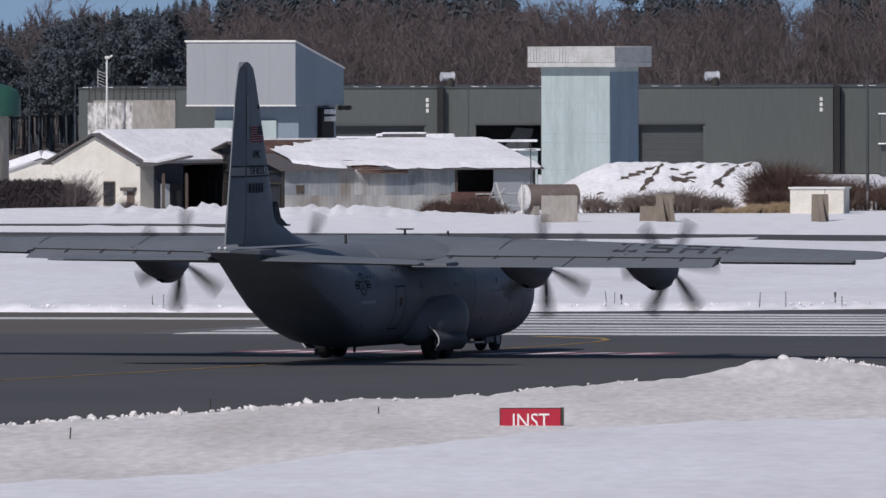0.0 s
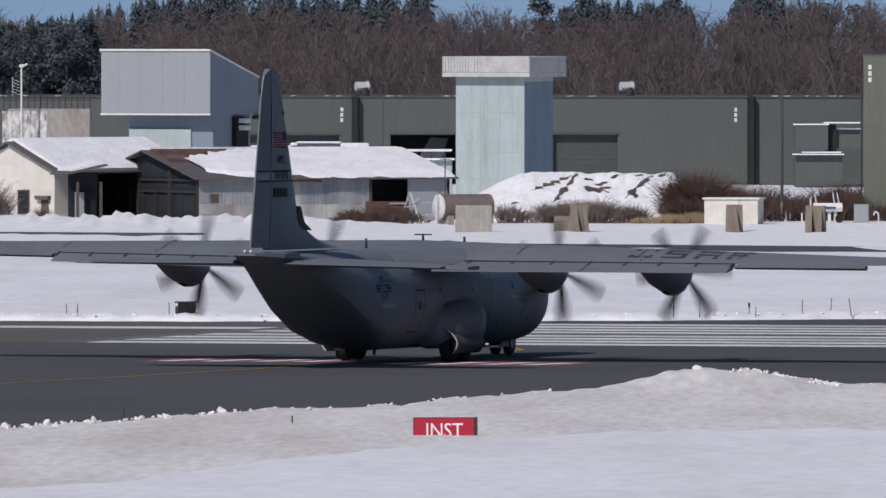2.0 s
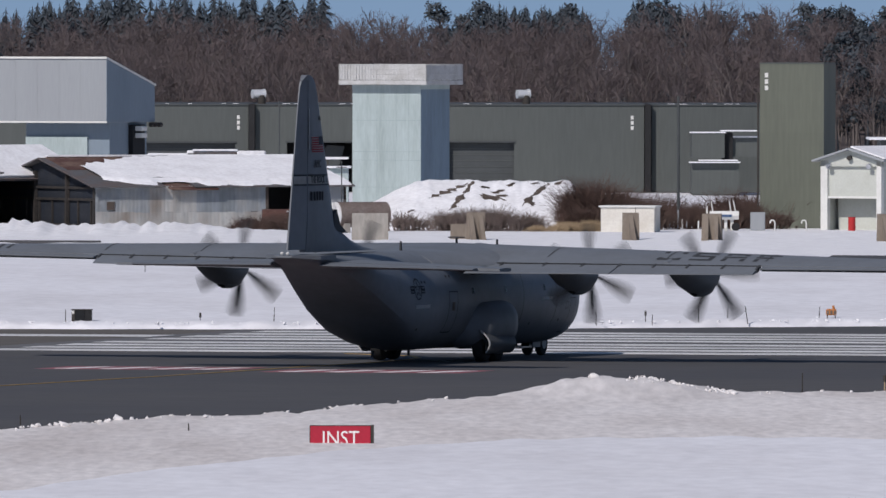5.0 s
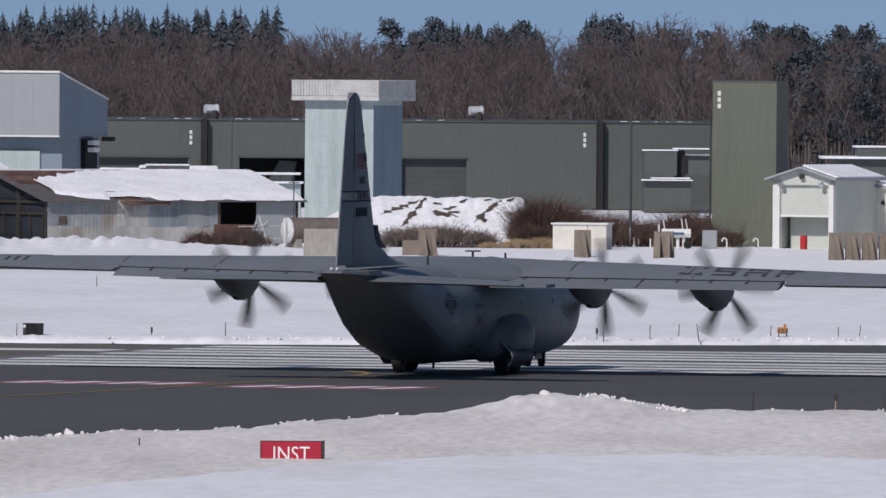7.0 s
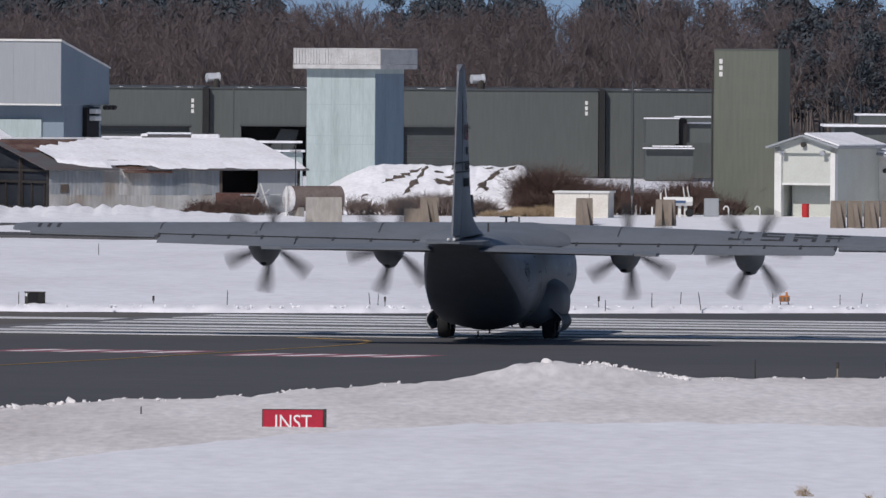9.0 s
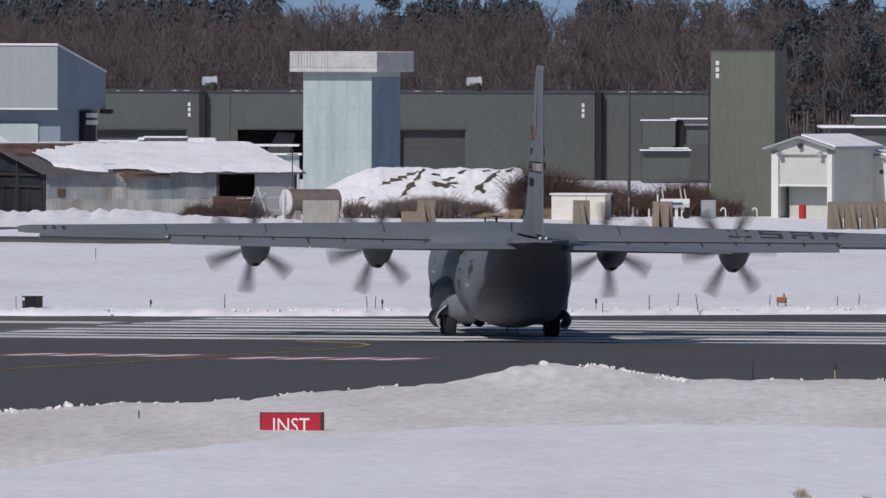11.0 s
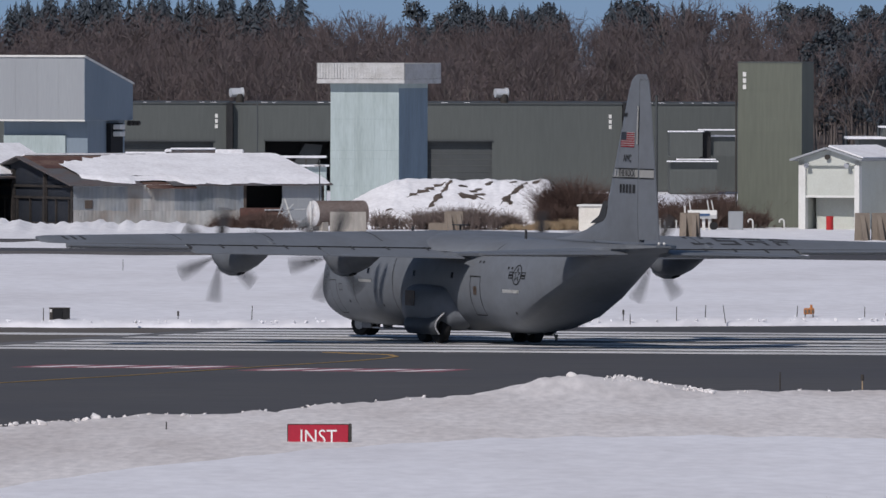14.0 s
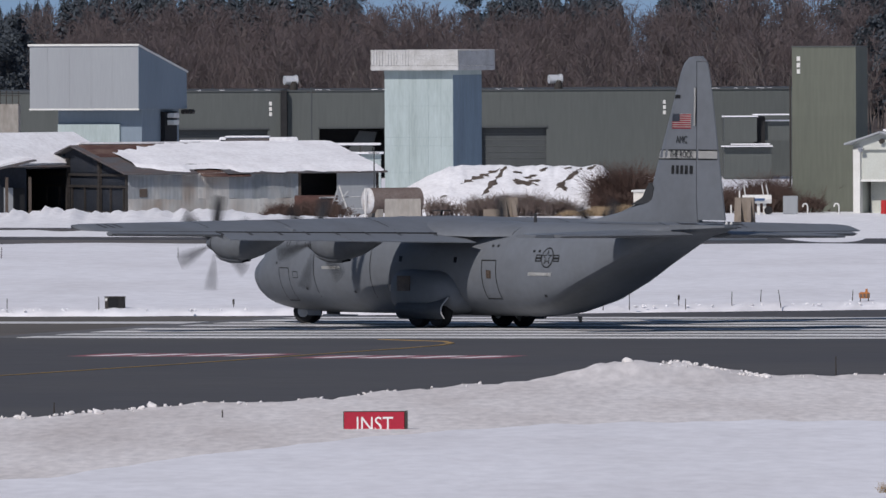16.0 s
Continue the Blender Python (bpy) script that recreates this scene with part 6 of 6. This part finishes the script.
# ---- shrubs, woods ----
def sliver_mesh(name, segs, mat, sides=3):
    """Many thin tapered sticks in one mesh: segs of (p0, p1, r0, r1)."""
    verts, faces = [], []
    for p0, p1, r0, r1 in segs:
        d = p1 - p0
        if d.length < 1e-5:
            continue
        a = d.orthogonal().normalized()
        b = d.cross(a).normalized()
        k = len(verts)
        for p, r in ((p0, r0), (p1, r1)):
            for i in range(sides):
                w = 2 * math.pi * i / sides
                verts.append(p + a * (r * math.cos(w)) + b * (r * math.sin(w)))
        for i in range(sides):
            j = (i + 1) % sides
            faces.append((k + i, k + j, k + sides + j, k + sides + i))
    me = bpy.data.meshes.new(name)
    me.from_pydata([tuple(v) for v in verts], [], faces)
    me.materials.append(mat)
    me.update()
    return me


def shrub(x, y, w, h, n, mat=BUSH, base=0.0, label="leafless russet shrub with dense twigs", thick=1.0):
    segs = []
    for i in range(n):
        bx, by = random.gauss(0, w * 0.22), random.gauss(0, w * 0.2)
        p = Vector((bx, by, 0))
        reach = random.uniform(0.5, 1.0) * h * max(0.35, 1 - (abs(bx) / (w * 0.62)) ** 2)
        d = Vector((random.gauss(0, 0.35) + bx / w, random.gauss(0, 0.35), 1)).normalized()
        q = p + d * reach * 0.6
        segs.append((p, q, 0.026 * thick, 0.016 * thick))
        for k in range(9):
            s = q + Vector((random.gauss(0, 0.28), random.gauss(0, 0.28), random.uniform(0.0, 0.42))) * reach
            segs.append((p.lerp(q, random.uniform(0.3, 1.0)), s, 0.015 * thick, 0.006 * thick))
    ob = new("shrub", sliver_mesh("shrub", segs, mat))
    ob.matrix_basis = pose(x, y, base)
    return tagged(ob, label, "shrub", group="shrubs")


for x, y, w, h, n in ((8.6, 1107, 1.5, 2.9, 170), (9.2, 1108, 1.6, 3.9, 210), (9.8, 1107, 1.7, 3.5, 210), (10.3, 1109, 1.6, 4.2, 210), (10.9, 1108, 1.7, 3.2, 180), (11.5, 1110, 1.8, 2.9, 170), (12.2, 1111, 1.8, 2.2, 130), (8.8, 1104, 1.4, 2.0, 130), (9.7, 1104, 1.6, 1.8, 130),
                      (-10.2, 1098, 4.6, 1.5, 240), (-12.6, 1098, 2.6, 1.3, 110), (13.6, 1112, 3.6, 2.3, 150), (16.6, 1114, 3.4, 1.9, 120), (19.6, 1116, 3.6, 2.4, 150), (22.0, 1114, 2.4, 1.6, 80)):
    shrub(x, y, w, h, n)
for x, y, w, h, n in ((0.4, 1104, 4.0, 1.7, 150), (3.4, 1103, 4.6, 2.0, 190), (-2.4, 1103, 3.0, 1.5, 110), (5.6, 1104, 3.0, 1.5, 90), (1.8, 1106, 4.0, 1.9, 120)):
    shrub(x, y, w, h, n, GREY_TWIG, label="leafless grey-brown shrub before the mound")
for k in range(9):
    shrub(10.6 + 1.75 * k, 1121 + (k * 5) % 7, 3.8, 2.0 + 0.35 * ((k * 3) % 4), 150)
segs = []
for i in range(8000):
    p = Vector((random.uniform(-9.5, 0), random.uniform(0, 0.9), random.uniform(0.0, 2.2)))
    q = p + Vector((random.gauss(0, 0.16), random.gauss(0, 0.16), random.uniform(0.1, 0.34)))
    q.z = min(q.z, 2.45 + random.gauss(0, 0.03))
    segs.append((p, q, 0.035, 0.015))
for i in range(90):
    p = Vector((-9.4 + 0.105 * i, 1.0, 0))
    segs.append((p, p + Vector((0, 0, 2.2)), 0.14, 0.12))
hedge = new("hedge", sliver_mesh("hedge", segs, HEDGE))
hedge.matrix_basis = pose(-37.2, 1099, 0)
tagged(hedge, "clipped dark leafless hedge beside the house", "hedge")
shrub(-36.4, 1100, 2.2, 3.2, 130, TWIG)
shrub(-32.9, 1100.5, 1.2, 1.3, 50, TWIG)
for x, y, w, h, n in ((8.0, 1101, 2.4, 0.8, 160), (9.6, 1102, 2.2, 0.9, 160), (6.2, 1101, 2.2, 0.5, 90)):
    shrub(x, y, w, h, n, STRAW, label="tuft of dry straw-coloured grass")
for x, y, w, h, n in ((11.2, 463.5, 0.5, 0.50, 16), (12.9, 460.5, 0.4, 0.32, 10)):
    shrub(x, y, w, h, n, STRAW, 0.44, "sparse dry grass stalks above the snow", 0.35)


# bare streaks of earth on the mound: ragged strips that follow its slope, from (x, share of the height) to (x, share)
def bare_strip(x0, h0, x1, h1, w, n=26):
    verts, faces = [], []
    for i in range(n + 1):
        q = i / n
        x, h = x0 + (x1 - x0) * q, h0 + (h1 - h0) * q
        half = w * (0.2 + 0.8 * math.sin(math.pi * min(1, 0.08 + q * 0.9))) * max(0.0, 0.7 + 2.2 * noise.noise(Vector((x * 3.1, h * 9, 3))))
        for k in (-1, -0.4, 0.4, 1):
            xx = x + k * max(half, 0.03) + 0.16 * noise.noise(Vector((i * 0.55, k * 0.7, 6)))
            y = 1108 + 8.6 * max(0.02, min(1, h - k * max(half, 0.03) * 0.10)) ** 1.25
            verts.append((xx, y, mound_z(xx, y) + (0.035 if abs(k) < 1 else 0.012)))
    for i in range(n):
        for k in range(3):
            faces.append((4 * i + k, 4 * i + k + 1, 4 * i + k + 5, 4 * i + k + 4))
    me = bpy.data.meshes.new("bare_patch")
    me.from_pydata(verts, [], faces)
    me.materials.append(TIMBER)
    me.shade_smooth()
    tagged(new("bare_patch", me), "dark bare earth and brush showing through snow", "bare earth", kind="stuff")


for strip_ in ((-0.9, 0.66, 1.3, 0.92, 0.22), (0.4, 0.40, 2.0, 0.98, 0.16), (2.6, 0.66, 4.2, 0.72, 0.55), (2.5, 0.88, 3.0, 0.90, 0.2), (5.2, 0.50, 7.0, 0.98, 0.14), (4.3, 0.9, 4.7, 0.95, 0.18),
               (8.4, 0.62, 9.1, 0.84, 0.22), (8.2, 0.48, 8.6, 0.6, 0.2), (-2.3, 0.4, -2.0, 0.44, 0.16), (5.6, 0.62, 5.9, 0.5, 0.2), (1.6, 0.95, 1.2, 0.9, 0.2), (3.3, 0.78, 3.9, 0.84, 0.25), (8.0, 0.7, 8.8, 0.72, 0.3), (8.6, 0.9, 9.0, 0.95, 0.2), (5.9, 0.94, 6.3, 0.97, 0.16), (7.4, 0.92, 7.9, 0.99, 0.14)):
    bare_strip(*strip_)

# wooded rise behind the hangars
verts, faces = [], []
HX = [-2500, -700, -200] + [-120 + 6 * i for i in range(41)] + [200, 700, 2500]
HY = [1480, 1520, 1560, 1600, 1640, 1690, 1740, 1800, 1900, 2100, 2600]


def hill_z(x, y):
    return max(0.0, (y - 1500) * 0.012) * (1 + 0.2 * noise.noise(Vector((x * 0.02, y * 0.01, 1)))) if y < 1860 else 4.3


for x in HX:
    for y in HY:
        verts.append((x, y, hill_z(x, y) - 0.04))
k = len(HY)
faces = [(i * k + j, (i + 1) * k + j, (i + 1) * k + j + 1, i * k + j + 1) for i in range(len(HX) - 1) for j in range(k - 1)]
me = bpy.data.meshes.new("wooded_rise")
me.from_pydata(verts, [], faces)
me.materials.append(HILL)
tagged(new("wooded_rise", me), "low brown wooded rise behind the airfield", "hillside", kind="structure")


def bare_tree(h, rng):
    """Segments of one leafless tree: trunk, limbs, branches; and its twigs apart."""
    wood, twigs = [], []
    r = 0.012 * h * rng.uniform(0.8, 1.3)
    pts = [Vector((0, 0, 0))]
    for i in range(1, 6):
        pts.append(Vector((rng.gauss(0, 0.03) * h * i / 5, rng.gauss(0, 0.03) * h * i / 5, h * 0.92 * i / 5)))
    for i in range(5):
        wood.append((pts[i], pts[i + 1], r * (1 - i / 5.6), r * (1 - (i + 1) / 5.6)))
    for k in range(11):
        s = rng.uniform(0.28, 0.95)
        i = min(int(s * 5), 4)
        p = pts[i].lerp(pts[i + 1], s * 5 - i)
        a = rng.uniform(0, 6.28)
        ln = h * (0.40 - 0.24 * s) * rng.uniform(0.7, 1.2)
        d = Vector((math.cos(a) * 0.55, math.sin(a) * 0.55, rng.uniform(0.7, 1.2))).normalized()
        q = p + d * ln
        wood.append((p, q, r * 0.42 * (1.1 - s * 0.6), r * 0.15))
        for m in range(8):
            p2 = p.lerp(q, rng.uniform(0.25, 1))
            d2 = (d + Vector((rng.gauss(0, 0.6), rng.gauss(0, 0.6), rng.gauss(0.15, 0.4)))).normalized()
            q2 = p2 + d2 * ln * rng.uniform(0.25, 0.6)
            twigs.append((p2, q2, 0.026, 0.012))
            for _ in range(2):
                p3 = p2.lerp(q2, rng.uniform(0.3, 1))
                q3 = p3 + (d2 + Vector((rng.gauss(0, 0.6), rng.gauss(0, 0.6), rng.gauss(0.1, 0.4)))).normalized() * ln * 0.3
                twigs.append((p3, q3, 0.020, 0.010))
    return wood, twigs


def as_arrays(segs, sides):
    me = sliver_mesh("tmp", segs, BARK, sides)
    v = np.array([tuple(x.co) for x in me.vertices])
    f = np.array([tuple(p.vertices) for p in me.polygons])
    bpy.data.meshes.remove(me)
    return v, f


def stuff_mesh(name, pieces, mat, label, category):
    """One joined object from many placed copies: pieces of (verts, faces, x, y, z, scale, turn)."""
    vs_, fs_, k = [], [], 0
    for v, f, x, y, z, s, a in pieces:
        c, sn = math.cos(a), math.sin(a)
        w = np.empty_like(v)
        w[:, 0], w[:, 1], w[:, 2] = (v[:, 0] * c - v[:, 1] * sn) * s + x, (v[:, 0] * sn + v[:, 1] * c) * s + y, v[:, 2] * s + z
        vs_.append(w)
        fs_.append(f + k)
        k += len(v)
    V, F = np.concatenate(vs_), np.concatenate(fs_)
    me = bpy.data.meshes.new(name)
    n = F.shape[1]
    me.vertices.add(len(V))
    me.vertices.foreach_set("co", V.ravel())
    me.loops.add(F.size)
    me.loops.foreach_set("vertex_index", F.ravel())
    me.polygons.add(len(F))
    me.polygons.foreach_set("loop_start", np.arange(0, F.size, n))
    me.materials.append(mat)
    me.update(calc_edges=True)
    me.validate()
    return tagged(new(name, me), label, category, kind="stuff")


rng = random.Random(5)
kinds = []
for i in range(9):
    w, t = bare_tree(10.0, rng)
    kinds.append((as_arrays(w, 4), as_arrays(t, 3)))
wood_places, twig_places = [], []
for i in range(760):
    y = 1512 + 165 * rng.random()
    x = rng.uniform(-62, 64)
    if x < -42 and rng.random() < 0.7:
        continue
    (wv, wf), (tv, tf) = rng.choice(kinds)
    s = rng.uniform(0.86, 1.10) * (1.0 if abs(x) < 90 else 0.9) * (1.11 if y > 1600 else 1) * (1.08 if 19 < x < 34 and y > 1600 else 1)
    a = rng.uniform(0, 6.28)
    z = hill_z(x, y)
    wood_places.append((wv, wf, x, y, z - 0.1, s, a))
    twig_places.append((tv, tf, x, y, z - 0.1, s, a))
stuff_mesh("bare_wood_trunks", wood_places, BARK, "grey-brown trunks and limbs of a leafless wood", "woods")
stuff_mesh("bare_wood_twigs", twig_places, TWIG, "dense red-brown twigs of a leafless wood", "woods")


def conifer(h, rng, wide=0.17, bare=0.12):
    """Verts and triangles of a conifer's crown: whorls of drooping ragged fronds."""
    v, f = [], []
    z = h * bare
    while z < h * 0.985:
        s = (z - h * bare) / (h * (1 - bare))
        R = h * wide * (1 - s) ** 0.8 * rng.uniform(0.75, 1.2) + 0.12
        n = 14 if s < 0.7 else 9
        for i in range(n):
            a = 6.283 * (i + rng.random()) / n
            r = R * rng.uniform(0.6, 1.15)
            da = rng.uniform(0.12, 0.34)
            drop = r * rng.uniform(0.1, 0.5)
            k = len(v)
            zk = z
            z = zk + h * rng.uniform(-0.03, 0.02)
            v += [(0.0, 0.0, z + 0.25), (r * math.cos(a - da), r * math.sin(a - da), z - drop * 0.8), (r * 1.15 * math.cos(a), r * 1.15 * math.sin(a), z - drop), (r * math.cos(a + da), r * math.sin(a + da), z - drop * 0.7)]
            f.append((k, k + 1, k + 2, k + 3))
            z = zk
        z += h * 0.021 * rng.uniform(0.8, 1.3)
    v += [(-0.1, 0, h * 0.9), (0.1, 0, h * 0.9), (0.02, 0, h * 1.03), (-0.02, 0, h * 1.03)]
    f.append((len(v) - 4, len(v) - 3, len(v) - 2, len(v) - 1))
    return np.array(v), np.array(f)


def pine(h, rng):
    """A broader pine: clumps of needle tufts on a bare trunk."""
    v, f = [], []
    for c in range(16):
        s = rng.uniform(0.42, 1.0)
        R = h * 0.20 * (1.15 - s)
        a = rng.uniform(0, 6.28)
        cx, cy, cz = R * math.cos(a) * 1.4, R * math.sin(a) * 1.4, h * s
        rad = h * rng.uniform(0.05, 0.10)
        for i in range(84):
            d = Vector((rng.gauss(0, 1), rng.gauss(0, 1), rng.gauss(0, 0.55))).normalized() * rad * rng.uniform(0.4, 1.1)
            w = Vector((rng.gauss(0, 1), rng.gauss(0, 1), rng.gauss(0, 1))).normalized() * rad * 0.20
            u = d.orthogonal().normalized() * rad * 0.15
            k = len(v)
            p = Vector((cx, cy, cz)) + d
            v += [tuple(p - w), tuple(p + u), tuple(p + w), tuple(p - u)]
            f.append((k, k + 1, k + 2, k + 3))
    tv, tf = as_arrays([(Vector((0, 0, 0)), Vector((0, 0, h * 0.95)), h * 0.016, h * 0.006)], 4)
    k = len(v)
    return np.concatenate([np.array(v), tv]), np.concatenate([np.array(f), tf + k])


spruces = [conifer(10.0, rng, rng.uniform(0.17, 0.23)) for _ in range(6)]
pines = [pine(10.0, rng) for _ in range(6)]
places = []
# far row of pointed cedars along the crest, with gaps to the sky
for i in range(520):
    y = rng.uniform(1690, 1770)
    x = rng.uniform(-70, 75) if i < 330 else rng.uniform(-68, -12)
    gap = -12 < x < -1 or 14.5 < x < 19.5 or 33 < x < 37
    h = float(np.interp(x, [-70, -55, -45, -37], [7.6, 9.2, 10.8, 12.6])) if x < -12 else 11.2 if x < 14.5 else 12.2 if x < 33 else 11.4
    h *= rng.uniform(0.90, 1.08)
    if gap:
        h *= 0.72
    if 14 < x < 37 and rng.random() < 0.72:
        continue
    if -12 < x < 14 and rng.random() < 0.35:
        continue
    v, f = rng.choice(spruces) if (x < -12 or rng.random() < 0.45) else rng.choice(pines)
    places.append((v, f, x, y, hill_z(x, y) - 0.1, h / 10, rng.uniform(0, 6.28)))
for i in range(95):
    x, h = (rng.uniform(1.5, 14.5), rng.uniform(10.6, 12.6)) if i < 72 else (rng.uniform(19.4, 23.5), rng.uniform(11.5, 13.6)) if i < 86 else (rng.uniform(23, 34), rng.uniform(10.5, 12.5))
    y = rng.uniform(1690, 1750)
    v, f = rng.choice(spruces)
    places.append((v, f, x, y, hill_z(x, y) - 0.1, h / 10, rng.uniform(0, 6.28)))
stuff_mesh("crest_conifers", places, NEEDLE, "dark pointed conifers along the crest", "woods")
places = []
# pines mixed into the wood at both ends
for i in range(230):
    y = rng.uniform(1508, 1600)
    x = rng.uniform(-66, -41) if i < 190 else rng.gauss(51, 8)
    h = float(np.interp(x, [-66, -56, -50, -41], [9.2, 10.2, 11.6, 12.4])) * rng.uniform(0.72, 1.0) if x < 0 else rng.uniform(8.6, 12.4)
    v, f = rng.choice(pines)
    places.append((v, f, x, y, hill_z(x, y) - 0.1, h / 10, rng.uniform(0, 6.28)))
stuff_mesh("wood_edge_pines", places, NEEDLE, "dark pines at the edge of the wood", "woods")


# ---- what moves ----
PLANE_PATH = [
    (0, -9.70, 660.92, 18.38, 0.16),
    (1.5, -6.69, 669.82, 18.34, 0.06),
    (2.5, -4.74, 675.55, 18.28, 0.01),
    (3.5, -2.89, 680.89, 18.38, 0.03),
    (5, -0.24, 688.45, 18.83, 0.02),
    (7.5, 3.13, 698.56, 13.66, 0.46),
    (9, 4.28, 704.52, 6.41, 0.81),
    (11.5, 4.49, 716.28, -8.05, 0.65),
    (12.5, 3.87, 719.94, -14.63, 0.53),
    (13.5, 3.05, 722.79, -20.59, 0.47),
    (14.5, 1.95, 725.34, -26.07, 0.29),
    (15.3, 0.87, 727.28, -30.77, 0.01),
    (16, -0.20, 728.89, -35.12, 0.03),
]
STEER = ((0, 5, 7, 9, 12, 14, 16), (0, 0, 12, 17, 19, 22, 27))    # nose wheels turned to the left: times, degrees
LEAN = 0.73    # the aircraft sits a little low on its right side


def motions():
    rows_of = [(t, pose(x, y, 0.0, LEAN * 0.9, -nose_up, 90 - heading)) for t, x, y, heading, nose_up in PLANE_PATH]
    walk(plane, rows_of)
    # propellers: 72 degrees from picture to picture, alike
    for prop, y, start in zip(propellers, ENGINES, (4, 14, -6, 22)):
        walk(prop, [(i / FPS, pose(4.72, y, 3.58, start + 72 * i, 0, 0)) for i in range(16 * FPS + 1)])
    # wheels roll by the way that the aircraft has gone
    ts = [p[0] for p in PLANE_PATH]
    way = [0.0]
    for a, b in zip(PLANE_PATH, PLANE_PATH[1:]):
        way.append(way[-1] + math.hypot(b[1] - a[1], b[2] - a[2]))
    for ob, r, x, y in wheels:
        nose = x > 5
        walk(ob, [(i / 10, pose(x if nose else 0, 0, 0, 0, 0, float(np.interp(i / 10, *STEER)) if nose else 0)
                   @ pose(0 if nose else x, y, r, 0, math.degrees(float(np.interp(i / 10, ts, way)) / r), 0)) for i in range(161)])


motions()
